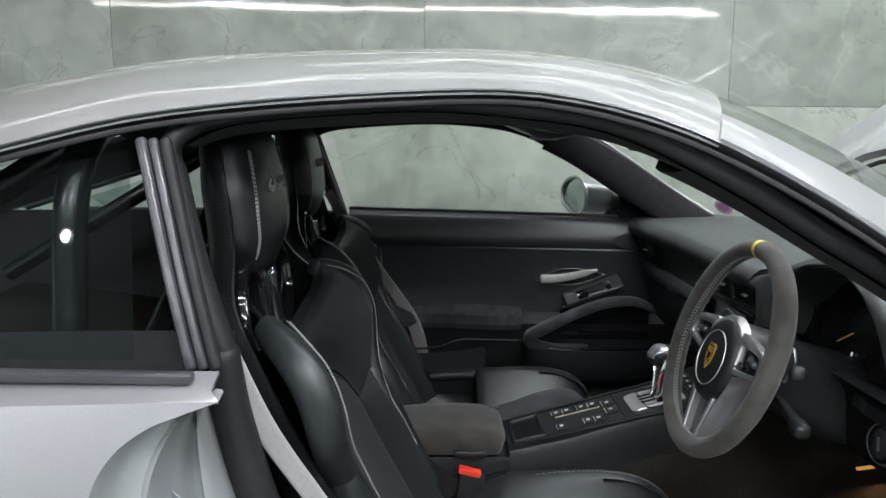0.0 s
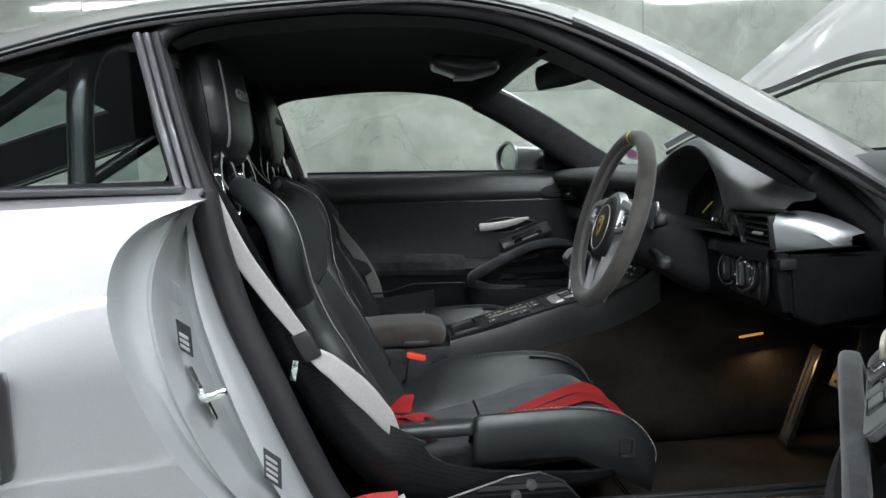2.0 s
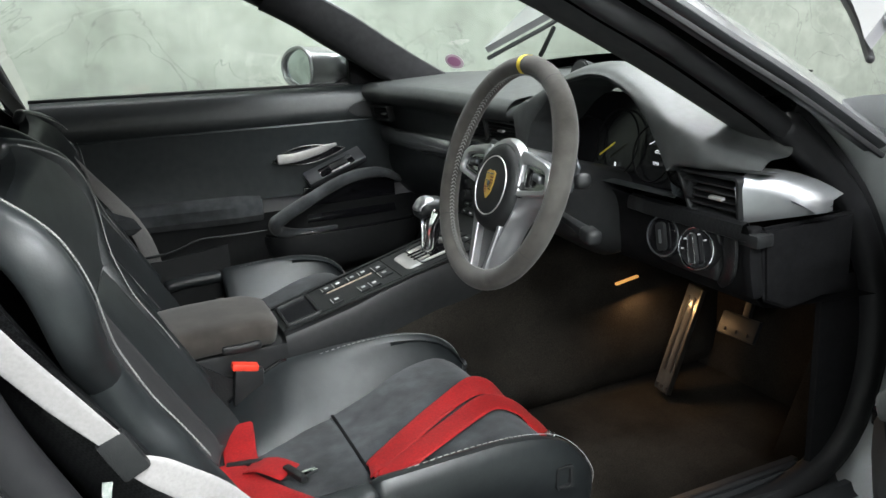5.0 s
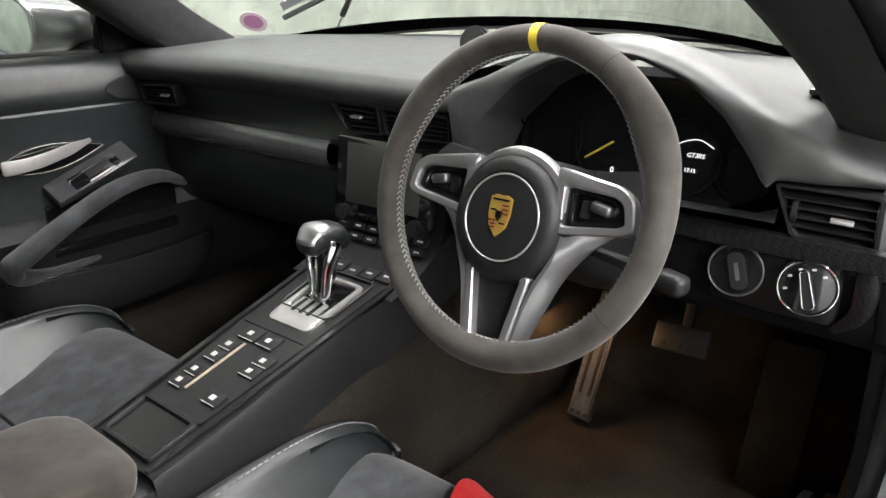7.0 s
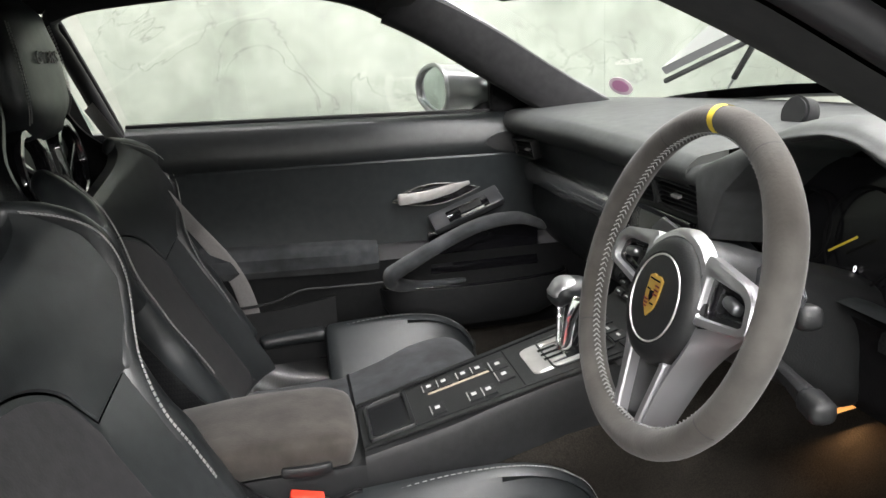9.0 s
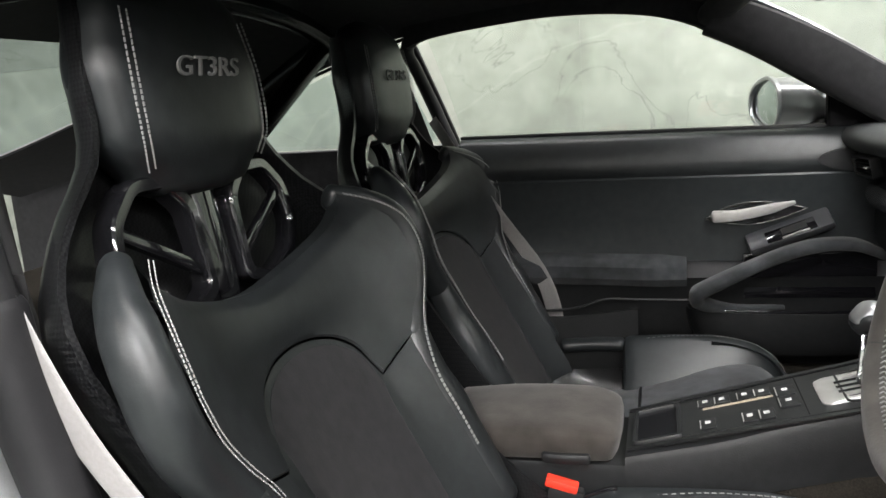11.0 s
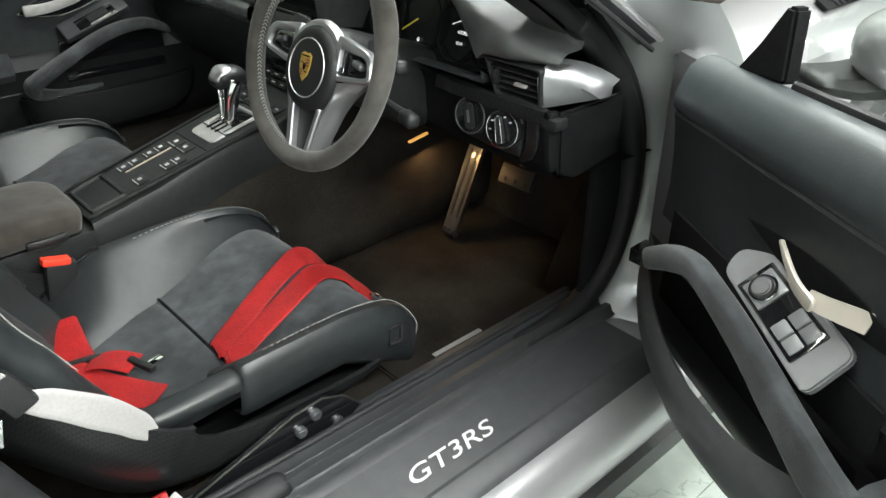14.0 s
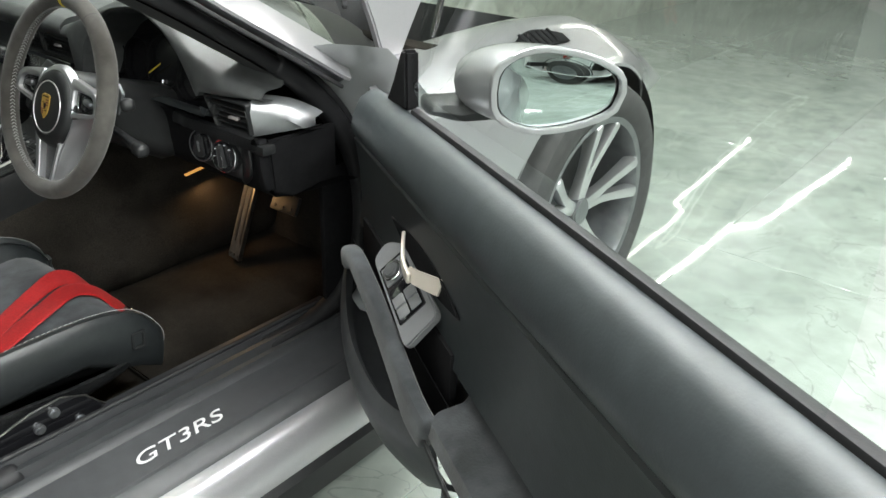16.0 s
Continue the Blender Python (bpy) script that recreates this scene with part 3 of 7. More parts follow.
part("screen_header", sweep([tuple(shell(-0.165, v * 0.9, 0.045)) for v in (-1, -0.6, -0.2, 0.2, 0.6, 1)], 0.02, 0.035, (0, 0, 1), 12), M_HEAD, car)


# inner pillar trim: from the opening's edge to the edge of the glass
def pillar_trim():
    a = loop3(LOOP_TOP[9:], 0.0, -0.01)
    n = len(a) - 1
    rows = []
    for i, p in enumerate(a):
        x = -0.165 + 0.50 * i / n
        e = shell(x, -0.80, 0.035)
        p = Vector(p)
        m = (p + e) / 2 + Vector((-0.03, 0.03, -0.03))
        rows.append(spline([tuple(p), tuple(m), tuple(e), tuple(shell(x, -0.87, 0.01))], 12))
    return grid(rows)


both("a_pillar_trim", pillar_trim, M_HEAD, "dark suede A-pillar trim")


def rail_trim():
    a = loop3(LOOP_TOP[3:11], 0.0, -0.01)
    n = len(a) - 1
    rows = []
    for i, p in enumerate(a):
        p = Vector(p)
        e = shell(min(p.x, -0.16), -0.86, 0.036)
        m = (p + e) / 2 + Vector((0, 0.02, -0.022))
        rows.append(spline([tuple(p), tuple(m), tuple(e)], 8))
    return grid(rows)


both("roof_rail_trim", rail_trim, M_HEAD)
# weather strips round the opening and bright-black strip along the roof edge
both("door_seal", lambda: sweep(loop3(LOOP_TOP, 0.016), 0.018, 0.014, (0, 1, 0.3), 12, steps=0), M_RUBBER)
part("door_seal", sweep(loop3(LOOP_FRONT, 0.02), 0.022, 0.02, (0, 1, 0), 12, steps=0), M_RUBBER, car)
part("door_seal", sweep(loop3(LOOP_BACK, 0.022), 0.024, 0.022, (0, 1, 0), 12, steps=0), M_RUBBER, car)
part("seal_lip", sweep(loop3(LOOP_BACK, 0.048, 0.006), 0.006, 0.007, (0, 1, 0), 8, steps=0), M_RUBBER, car)
part("seal_lip", sweep(loop3(LOOP_FRONT, 0.046, 0.004), 0.006, 0.007, (0, 1, 0), 8, steps=0), M_RUBBER, car)


def rail_strip(v0, v1, dz, x0, x1, n=44):
    rows = []
    for x in stations(x0, x1, n):
        p = shell(x, -1)
        rows.append([p + Vector((0, -0.002 + 0.030 * f, -dz - v1 * f)) + Vector((0, v0 * math.sin(math.pi * f), 0)) for f in (0, 0.25, 0.5, 0.75, 1)])
    return grid(rows, thick=0.003)


both("window_trim", lambda: rail_strip(-0.006, 0.012, 0.0, -1.62, 0.33), M_TRIMGREY, "satin black strip along the roof edge")
both("gutter_strip", lambda: sweep([tuple(shell(x, -1) + Vector((0, 0.004, -0.014))) for x in stations(-1.62, 0.33, 50)], 0.004, 0.004, (0, 1, 0), 8, steps=0), M_RUBBER)


# rear quarter: haunch, front edge on the door cut
def haunch(x, z):
    k = math.exp(-((x + 1.35) / 0.42) ** 2)
    b = 0.80 + 0.045 * math.sin(max(0, min(1, (0.86 - z) / 0.42)) * math.pi * 0.62) + 0.085 * k * max(0, min(1, (0.9 - z) / 0.3))
    if z < 0.42:
        b -= (0.42 - z) * 0.10
    return -b


def quarter():
    c = spline(CUT, 40)
    rows = []
    for x, z in c:
        rows.append([(x + (-2.1 - x) * f, haunch(x + (-2.1 - x) * f, z + (lerp([(0, z), (1, 0.18 + (z - 0.26) * 1.1)], f) - z)), lerp([(0, z), (1, 0.18 + (z - 0.26) * 1.1)], f))
                     for f in [i / 26 for i in range(27)]])
    top = [[(-0.69 + (-1.41) * f, -(0.80 - 0.045 * g), 0.835 + 0.012 * g) for f in [i / 26 for i in range(27)]] for g in (1.0, 0.6, 0.25)]
    return grid(top + rows, thick=0.004)


both("rear_quarter_panel", quarter, M_PAINT)


def jamb():
    """The door frame behind the door: steps from the outer edge in to the rubber."""
    a = spline(CUT, 40)
    s = loop3(LOOP_BACK, 0.045)[::-1]
    s = spline(s, 40)
    rows = []
    for (x, z), q in zip(a, s):
        o = Vector((x, haunch(x, z), z))
        q = Vector((q[0], q[1] - 0.01, q[2]))
        r = []
        for f, d in ((0, 0), (0.015, 0.10), (0.04, 0.22), (0.10, 0.28), (0.22, 0.30), (0.25, 0.24), (0.29, 0.22), (0.33, 0.30), (0.37, 0.52), (0.42, 0.70), (0.50, 0.78), (0.60, 0.76), (0.68, 0.66), (0.73, 0.62), (0.80, 0.64), (0.87, 0.72), (0.93, 0.9), (1, 1)):
            r.append(Vector((o.x + (q.x - o.x) * f, o.y + (q.y - o.y) * d, o.z + (q.z - o.z) * f)))
        rows.append(r)
    return grid(rows)


part("door_jamb", jamb(), M_JAMB, car, "grey painted door frame with stepped flange")


def front_jamb():
    s = loop3(LOOP_FRONT[:-1], 0.05)
    rows = []
    for i, q in enumerate(s):
        q = Vector(q)
        out = Vector((0.012, -0.03, 0.004)), Vector((0.045, -0.062, 0.012)), Vector((0.06, -0.12, 0.016)), Vector((0.10, -0.15, 0.01))
        rows.append([q + Vector((0, 0.01, 0))] + [q + o for o in out])
    return grid(rows)


part("hinge_pillar", front_jamb(), M_JAMB, car, "silver painted door hinge pillar")


# sill
def profile(pts, x0, x1, n=2, taper=0.0):
    return grid([[(x0 + (x1 - x0) * i / n, y, z) for y, z in pts] for i in range(n + 1)])


SILL0, SILL1 = -0.52, 0.36
part("sill_trim", profile([(-0.570, 0.18), (-0.575, 0.262), (-0.582, 0.274), (-0.594, 0.276), (-0.599, 0.266), (-0.606, 0.266), (-0.611, 0.284), (-0.628, 0.288), (-0.634, 0.274), (-0.642, 0.272), (-0.648, 0.287), (-0.662, 0.290), (-0.668, 0.276), (-0.676, 0.275), (-0.681, 0.285), (-0.692, 0.286), (-0.698, 0.274), (-0.706, 0.270)], SILL0, SILL1 + 0.04), M_SILL, car, "grooved black sill rail")
part("sill_seal", sweep([(SILL0, -0.619, 0.288), (0.0, -0.619, 0.288), (SILL1, -0.620, 0.292)], 0.006, 0.005, (0, 1, 0), 12, steps=6), M_RUBBER, car)
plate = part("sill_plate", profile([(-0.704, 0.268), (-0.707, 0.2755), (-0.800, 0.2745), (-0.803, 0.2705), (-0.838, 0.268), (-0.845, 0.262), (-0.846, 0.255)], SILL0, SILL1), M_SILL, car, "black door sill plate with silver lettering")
part("rocker_panel", profile([(-0.66, 0.262), (-0.842, 0.262), (-0.862, 0.262), (-0.885, 0.252), (-0.900, 0.225), (-0.902, 0.19)], SILL0 - 0.15, 0.60), M_PAINT, car)
part("rocker_skirt", profile([(-0.90, 0.195), (-0.915, 0.185), (-0.905, 0.12), (-0.86, 0.10), (-0.7, 0.10)], -1.0, 0.75), M_SATIN, car, "black side skirt")
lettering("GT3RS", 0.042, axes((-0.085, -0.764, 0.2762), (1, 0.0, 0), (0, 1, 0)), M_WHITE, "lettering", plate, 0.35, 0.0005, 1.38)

# cabin floor, tunnel, bulkhead, firewall
part("cabin_floor", box(0.05, 0, 0.165, 1.5, 1.22, 0.03, 0.004), M_CARPET, car, "dark brown-black carpet")
part("firewall", box(0.70, 0, 0.42, 0.06, 1.3, 0.75, 0.01), M_CARPET, car)
part("rear_floor", box(-0.86, 0, 0.34, 0.06, 1.22, 0.34, 0.02), M_CARPET, car)
part("tunnel", sweep([(-0.75, 0, 0.28), (-0.2, 0, 0.29), (0.05, 0, 0.33), (0.3, 0, 0.37), (0.66, 0, 0.40)], [0.10, 0.097, 0.102, 0.108, 0.12], [0.12, 0.14, 0.17, 0.20, 0.22], (0, 1, 0), 20, 4), M_CARPET, car)
part("rear_bulkhead", grid([spline([(-0.80, y, 0.30), (-0.95, y, 0.52), (-1.15, y, 0.60), (-1.6, y, 0.66)], 12) for y in [-0.62 + 1.24 * i / 8 for i in range(9)]]), M_CARPET, car)
both("rear_side_trim", lambda: grid([[(x, -0.66 + 0.02 * math.sin(6 * x), z) for z in (0.2, 0.4, 0.6, 0.75, 0.86)] for x in stations(-2.0, -0.70, 10)]), M_HEAD)
both("b_pillar_trim", lambda: grid([[(-0.745 - 0.02 * f + o, -lerp(SIDE_Y, z) + 0.03 + 0.03 * abs(f), z) for f in (0.3, 0.8, 1.3, 2.0, 2.6)] for z, o in ((0.3, 0.15), (0.5, 0.1), (0.7, 0.03), (0.84, 0.01), (0.95, -0.02), (1.08, -0.05))]), M_HEAD)

# quarter windows and the black frame in front of them
def quarter_glass():
    rows = []
    for x in stations(-1.45, -0.79, 14):
        t = shell(x, -1) + Vector((0, 0.012, -0.03))
        b = Vector((x, -0.765, 0.862))
        rows.append([b + (t - b) * f for f in (0, 0.33, 0.66, 1)])
    # the front edge leans back with the door frame
    for r in rows:
        for p in r:
            p.x += -0.055 * (p.z - 0.86) / 0.24 * max(0, (p.x + 1.3) / 0.5) + 0.015
    return grid(rows)


for g in both("quarter_window", quarter_glass, M_TINT, "dark tinted quarter window"):
    g.visible_shadow = False
both("quarter_window_sill", lambda: sweep([(-1.5, -0.772, 0.855), (-1.1, -0.778, 0.852), (-0.715, -0.775, 0.846)], 0.010, 0.006, (0, 1, 0), 12, 3.5, steps=10), M_TRIMGREY)
for d, r, mt in ((0.002, 0.007, M_RUBBER), (0.016, 0.006, M_TRIMGREY), (0.030, 0.007, M_TRIMGREY)):
    both("window_frame_rail", lambda: sweep([(-0.703 - d, -0.712, 0.838), (-0.733 - d, -0.683, 0.94), (-0.776 - d, -0.628, 1.085)], r, r, (0, 1, 0), 10, steps=10), mt)[1].data.materials[0] = M_RUBBER
part("side_intake", box(-0.985, -0.885, 0.555, 0.13, 0.05, 0.15, 0.022), M_GLOSS, car, "black side air intake")

# door striker and stickers on the jamb
st = part("door_striker", prism([(-0.016, -0.045), (0.016, -0.045), (0.016, 0.045), (-0.016, 0.045)], 0.006, axes((-0.712, -0.752, 0.553), (0.5, -0.86, 0.1), (-0.4, 0, 0.9)), 0.002), M_CHROME, car)
part("striker_pin", sweep([(-0.712, -0.752, 0.553), (-0.697, -0.80, 0.556), (-0.67, -0.80, 0.563)], 0.007, 0.007, (0, 0, 1), 10, steps=8), M_CHROME, st)
for (x, z, w, h, mt, bars) in ((-0.728, 0.635, 0.03, 0.055, M_LABEL, 3), (-0.615, 0.435, 0.035, 0.065, M_LABEL, 4), (-0.735, 0.70, 0.022, 0.035, M_LABELGREY, 0)):
    base = axes((x, -0.765, z), (0.75, -0.5, -0.35), (-0.45, 0, 0.9))
    lb = part("sticker", prism([(-w / 2, -h / 2), (w / 2, -h / 2), (w / 2, h / 2), (-w / 2, h / 2)], 0.001, base, 0), mt, car, "small printed sticker", False)
    for i in range(bars):
        part("printed_bar", prism([(-w * 0.35, -0.003), (w * 0.3, -0.003), (w * 0.3, 0.003), (-w * 0.35, 0.003)], 0.0008, base @ Matrix.Translation((0, -h * 0.32 + h * 0.2 * i, 0.0008)), 0), M_WHITE, lb, "", False)

# roll cage behind the seats
for nm, pts in (("roll_bar", [(-0.93, -0.60, 0.40), (-0.93, -0.57, 0.85), (-0.92, -0.49, 1.09), (-0.92, 0, 1.15), (-0.92, 0.49, 1.09), (-0.93, 0.57, 0.85), (-0.93, 0.60, 0.40)]),
                ("roll_bar_stay", [(-0.94, -0.46, 1.09), (-1.55, -0.44, 0.72)]), ("roll_bar_stay", [(-0.94, 0.46, 1.09), (-1.55, 0.44, 0.72)]),
                ("roll_bar_diagonal", [(-0.94, -0.50, 0.62), (-0.93, 0.45, 1.08)]), ("roll_bar_diagonal", [(-0.94, 0.50, 0.62), (-0.93, 0.0, 0.86)])):
    part(nm, sweep(pts, 0.021, 0.021, (1, 0, 0.1), 14, 2, steps=36), M_CAGE, car, "black tubular roll cage")

# front: cowl, lid, wings
part("cowl", grid([[shell(0.345, v * 0.9) + Vector((0.16 * f + 0.0, 0, -0.02 - 0.05 * f)) for v in vv] for f in (0, 0.3, 0.7, 1.0)]), M_SATIN, car, "black plastic cowl below the windscreen")


def lid_point(u, w):
    e = Vector((0.76 - 0.28 * u * u, 0.60 * u * (1 - 0.12 * w), 1.10 - 0.19 * u * u + 0.02 * w * (1 - u * u)))
    return e + Vector((math.cos(radians(39)), 0, math.sin(radians(39)))) * (1.0 * w - 0.12 * w * u * u) + Vector((0, 0, 0.012 * math.exp(-((abs(u) - 0.62) / 0.1) ** 2)))


part("front_lid", grid([[lid_point(-1 + i / 14, j / 16) for i in range(29)] for j in range(17)], thick=0.02), M_PAINT, car, "raised silver front lid")
part("lid_corner", prism([(0.592, 0.742), (0.608, 0.742), (0.66, 0.83), (0.76, 0.99), (0.62, 1.02), (0.50, 0.955), (0.545, 0.86)], 0.02, Matrix(((1, 0, 0, 0), (0, 0, 1, -0.615), (0, 1, 0, 0), (0, 0, 0, 1))), 0.004), M_PAINT, car, "silver corner of the raised lid")
part("lid_strut", sweep([(0.80, -0.54, 0.70), (0.98, -0.50, 1.10)], 0.008, 0.008, (1, 0, 0), 10, steps=2), M_GLOSS, car, "black gas strut of the lid")
ls = part("lid_strut", sweep([(0.625, 0.602, 0.85), (0.650, 0.593, 0.90)], 0.003, 0.003, (1, 0, 0), 8, steps=2), M_DARKALU, car, "gas strut of the lid")
part("strut_tube", sweep([(0.646, 0.595, 0.893), (0.683, 0.579, 0.968)], 0.0065, 0.0065, (1, 0, 0), 10, steps=2), M_MATTE, ls)
part("lid_seal", sweep([tuple(lid_point(-1 + i / 10, 0.0) + Vector((0, 0, -0.014))) for i in range(21)], 0.006, 0.006, (1, 0, 0), 8, steps=0), M_RUBBER, car)
part("front_trunk", grid([[(0.72 + 0.9 * j / 8, -0.52 + 1.04 * i / 8, 0.72 - 0.02 * j / 8 - 0.25 * (1 if 0 < i < 8 and 0 < j < 8 else 0)) for i in range(9)] for j in range(9)]), M_SATIN, car)

HUB = (1.09, -0.765, 0.34)


def wing():
    """Front wing with the wheel arch cut out."""
    rows = []
    n = 40
    for i in range(n + 1):
        x = 0.43 + 1.27 * i / n
        dx = x - HUB[0]
        cut = HUB[2] + math.sqrt(max(0, 0.385 ** 2 - dx * dx)) if abs(dx) < 0.385 else 0.16
        cut = max(cut, 0.16)
        b = math.exp(-((x - 1.05) / 0.45) ** 2)
        top = 0.775 + 0.035 * b - 0.55 * max(0, (x - 1.22)) ** 1.5
        yo = -(0.825 + 0.05 * b - 0.85 * max(0, x - 1.30) ** 1.6)
        col = [(x, -0.56, top - 0.015), (x, -0.62, top - 0.002), (x, -0.68, top), (x, -0.75, top - 0.02), (x, (yo - 0.80) / 2 * 1.0, top - 0.07), (x, yo + 0.004, max(top - 0.15, cut + 0.01))]
        z0 = max(top - 0.15, cut + 0.01)
        for k in range(1, 7):
            z = z0 + (cut - z0) * k / 6
            col.append((x, yo + 0.03 * max(0, (0.45 - z)), z))
        rows.append(col)
    return grid(rows, thick=0.005)


wing_r, wing_l = both("front_wing", wing, M_PAINT)
lm = pose(0.955, -0.768, 0.781, 31, 0, 0)
arc_ = [(-0.105 + 0.021 * i, 0.020 + 0.030 * math.sin(math.pi * i / 10)) for i in range(11)]
lv = part("louvre", prism([(x, y - 0.028 - 0.030 * math.sin(math.pi * (x + 0.105) / 0.21)) for x, y in arc_] + arc_[::-1], 0.005, lm, 0.001), M_MATTE, wing_r, "black curved louvre over the wheel")
for i in range(6):
    part("slat", box(0, 0, 0, 0.006, 0.050, 0.004, 0.001, lm @ pose(-0.06 + 0.024 * i, 0.018, 0.006, 0, -25, 0)), M_MATTE, lv)
part("inner_sill", profile([(0.60, 0.15), (0.602, 0.30), (0.615, 0.325), (0.645, 0.338), (0.70, 0.33)], -0.60, 0.45), M_CARPET, car)
both("kick_panel", lambda: grid([[(x, -0.640 + 0.03 * max(0, (x - 0.4)), z) for z in (0.15, 0.3, 0.45, 0.6)] for x in (0.36, 0.45, 0.55, 0.72)], thick=0.01), M_MATTE)
part("side_sill", profile([(0.72, 0.15), (0.73, 0.27), (0.79, 0.272), (0.86, 0.26), (0.90, 0.19), (0.90, 0.10), (0.6, 0.10)], -0.7, 0.62), M_PAINT, car)
part("arch_lining", grid([[(HUB[0] + 0.39 * math.cos(a), y, HUB[2] + 0.39 * math.sin(a)) for y in (-0.86, -0.75, -0.6, -0.5)] for a in [math.pi * (i / 24) for i in range(25)]]), M_SATIN, car)


def road_wheel():
    ax = (0, 1, 0)
    rows = []
    prof = [(-0.11, 0.255), (-0.125, 0.275), (-0.128, 0.31), (-0.12, 0.335), (-0.10, 0.345), (0.10, 0.345), (0.12, 0.335), (0.128, 0.31), (0.12, 0.27)]
    for i in range(49):
        a = 2 * math.pi * i / 48
        rows.append([Vector((HUB[0] + r * math.cos(a), HUB[1] + y, HUB[2] + r * math.sin(a))) for y, r in prof])
    ty = part("road_wheel", grid(rows), M_TYRE, car, "front wheel with a low tyre and silver twin-spoke rim")
    rows = []
    for i in range(49):
        a = 2 * math.pi * i / 48
        rows.append([Vector((HUB[0] + r * math.cos(a), HUB[1] + y, HUB[2] + r * math.sin(a))) for y, r in ((-0.118, 0.262), (-0.115, 0.245), (-0.09, 0.238), (0.0, 0.225), (0.1, 0.24))])
    part("rim", grid(rows), M_DARKALU, ty)
    for i in range(5):
        a0 = 2 * math.pi * (i + 0.15) / 5
        for s in (-0.17, 0.17):
            b = sweep([(HUB[0] + r * math.cos(a0 + s * k), HUB[1] + y, HUB[2] + r * math.sin(a0 + s * k)) for r, y, k in ((0.035, -0.06, 0.3), (0.12, -0.075, 0.8), (0.242, -0.10, 1.15))],
                      [0.020, 0.016, 0.022], [0.02, 0.014, 0.018], (0, 1, 0), 8, 3, steps=8)
            part("spoke", b, M_RIM, ty)
    part("hub_cap", cyl((HUB[0], HUB[1] - 0.07, HUB[2]), ax, 0.038, 0.03, 24, bev=0.004), M_DARKALU, ty)
    part("brake_disc", cyl((HUB[0], HUB[1] + 0.02, HUB[2]), ax, 0.19, 0.03, 40, bev=0.003), M_SATIN, ty)
    return ty


road_wheel()
# door hinge, check strap, label on the pillar and slotted rail by the sill
hg = part("door_hinge", box(0.495, -0.752, 0.632, 0.045, 0.04, 0.075, 0.006), M_JAMB, car, "silver door hinge")
part("hinge_pin", cyl((0.478, -0.768, 0.632), (0, 0, 1), 0.008, 0.095, 16, bev=0.002), M_DARKALU, hg)
part("check_strap", box(0.405, -0.742, 0.418, 0.05, 0.03, 0.028, 0.004), M_GLOSS, car, "black door check strap")
lb = part("pillar_label", box(0.474, -0.716, 0.572, 0.014, 0.002, 0.05, 0), M_LABEL, car, "small printed label", False)
for i in range(4):
    part("printed_bar", box(0.474, -0.7175, 0.553 + 0.012 * i, 0.009, 0.001, 0.004, 0), M_WHITE, lb, "", False)
rl = part("sill_bracket", box(-0.048, -0.600, 0.246, 0.18, 0.022, 0.014, 0.003), M_GLOSS, car, "black slotted bracket with bright edge")
part("bracket_edge", box(-0.048, -0.594, 0.254, 0.178, 0.005, 0.003, 0.001), M_PEDAL, rl)
for x in (-0.09, 0.0):
    part("slot", box(x, -0.606, 0.254, 0.022, 0.006, 0.002, 0), M_PEDAL, rl)
# wipers
for a, b, c in (((0.60, -0.05, 0.878), (0.585, -0.22, 0.876), (0.555, -0.40, 0.872)),):
    w = part("wiper", sweep([a, b, c], 0.002, 0.002, (0, 0, 1), 8, steps=8), M_MATTE, car, "black windscreen wiper")
    part("wiper_blade", sweep([a, tuple((Vector(a) + Vector(c)) / 2 + Vector((-0.008, -0.022, 0.0))), tuple(Vector(c) + Vector((-0.018, -0.05, 0.002)))], 0.0025, 0.002, (0, 1, 0), 8, steps=8), M_MATTE, w)

# ---------------------------------------------------------------- doors
HINGE = (0.462, 0.726)


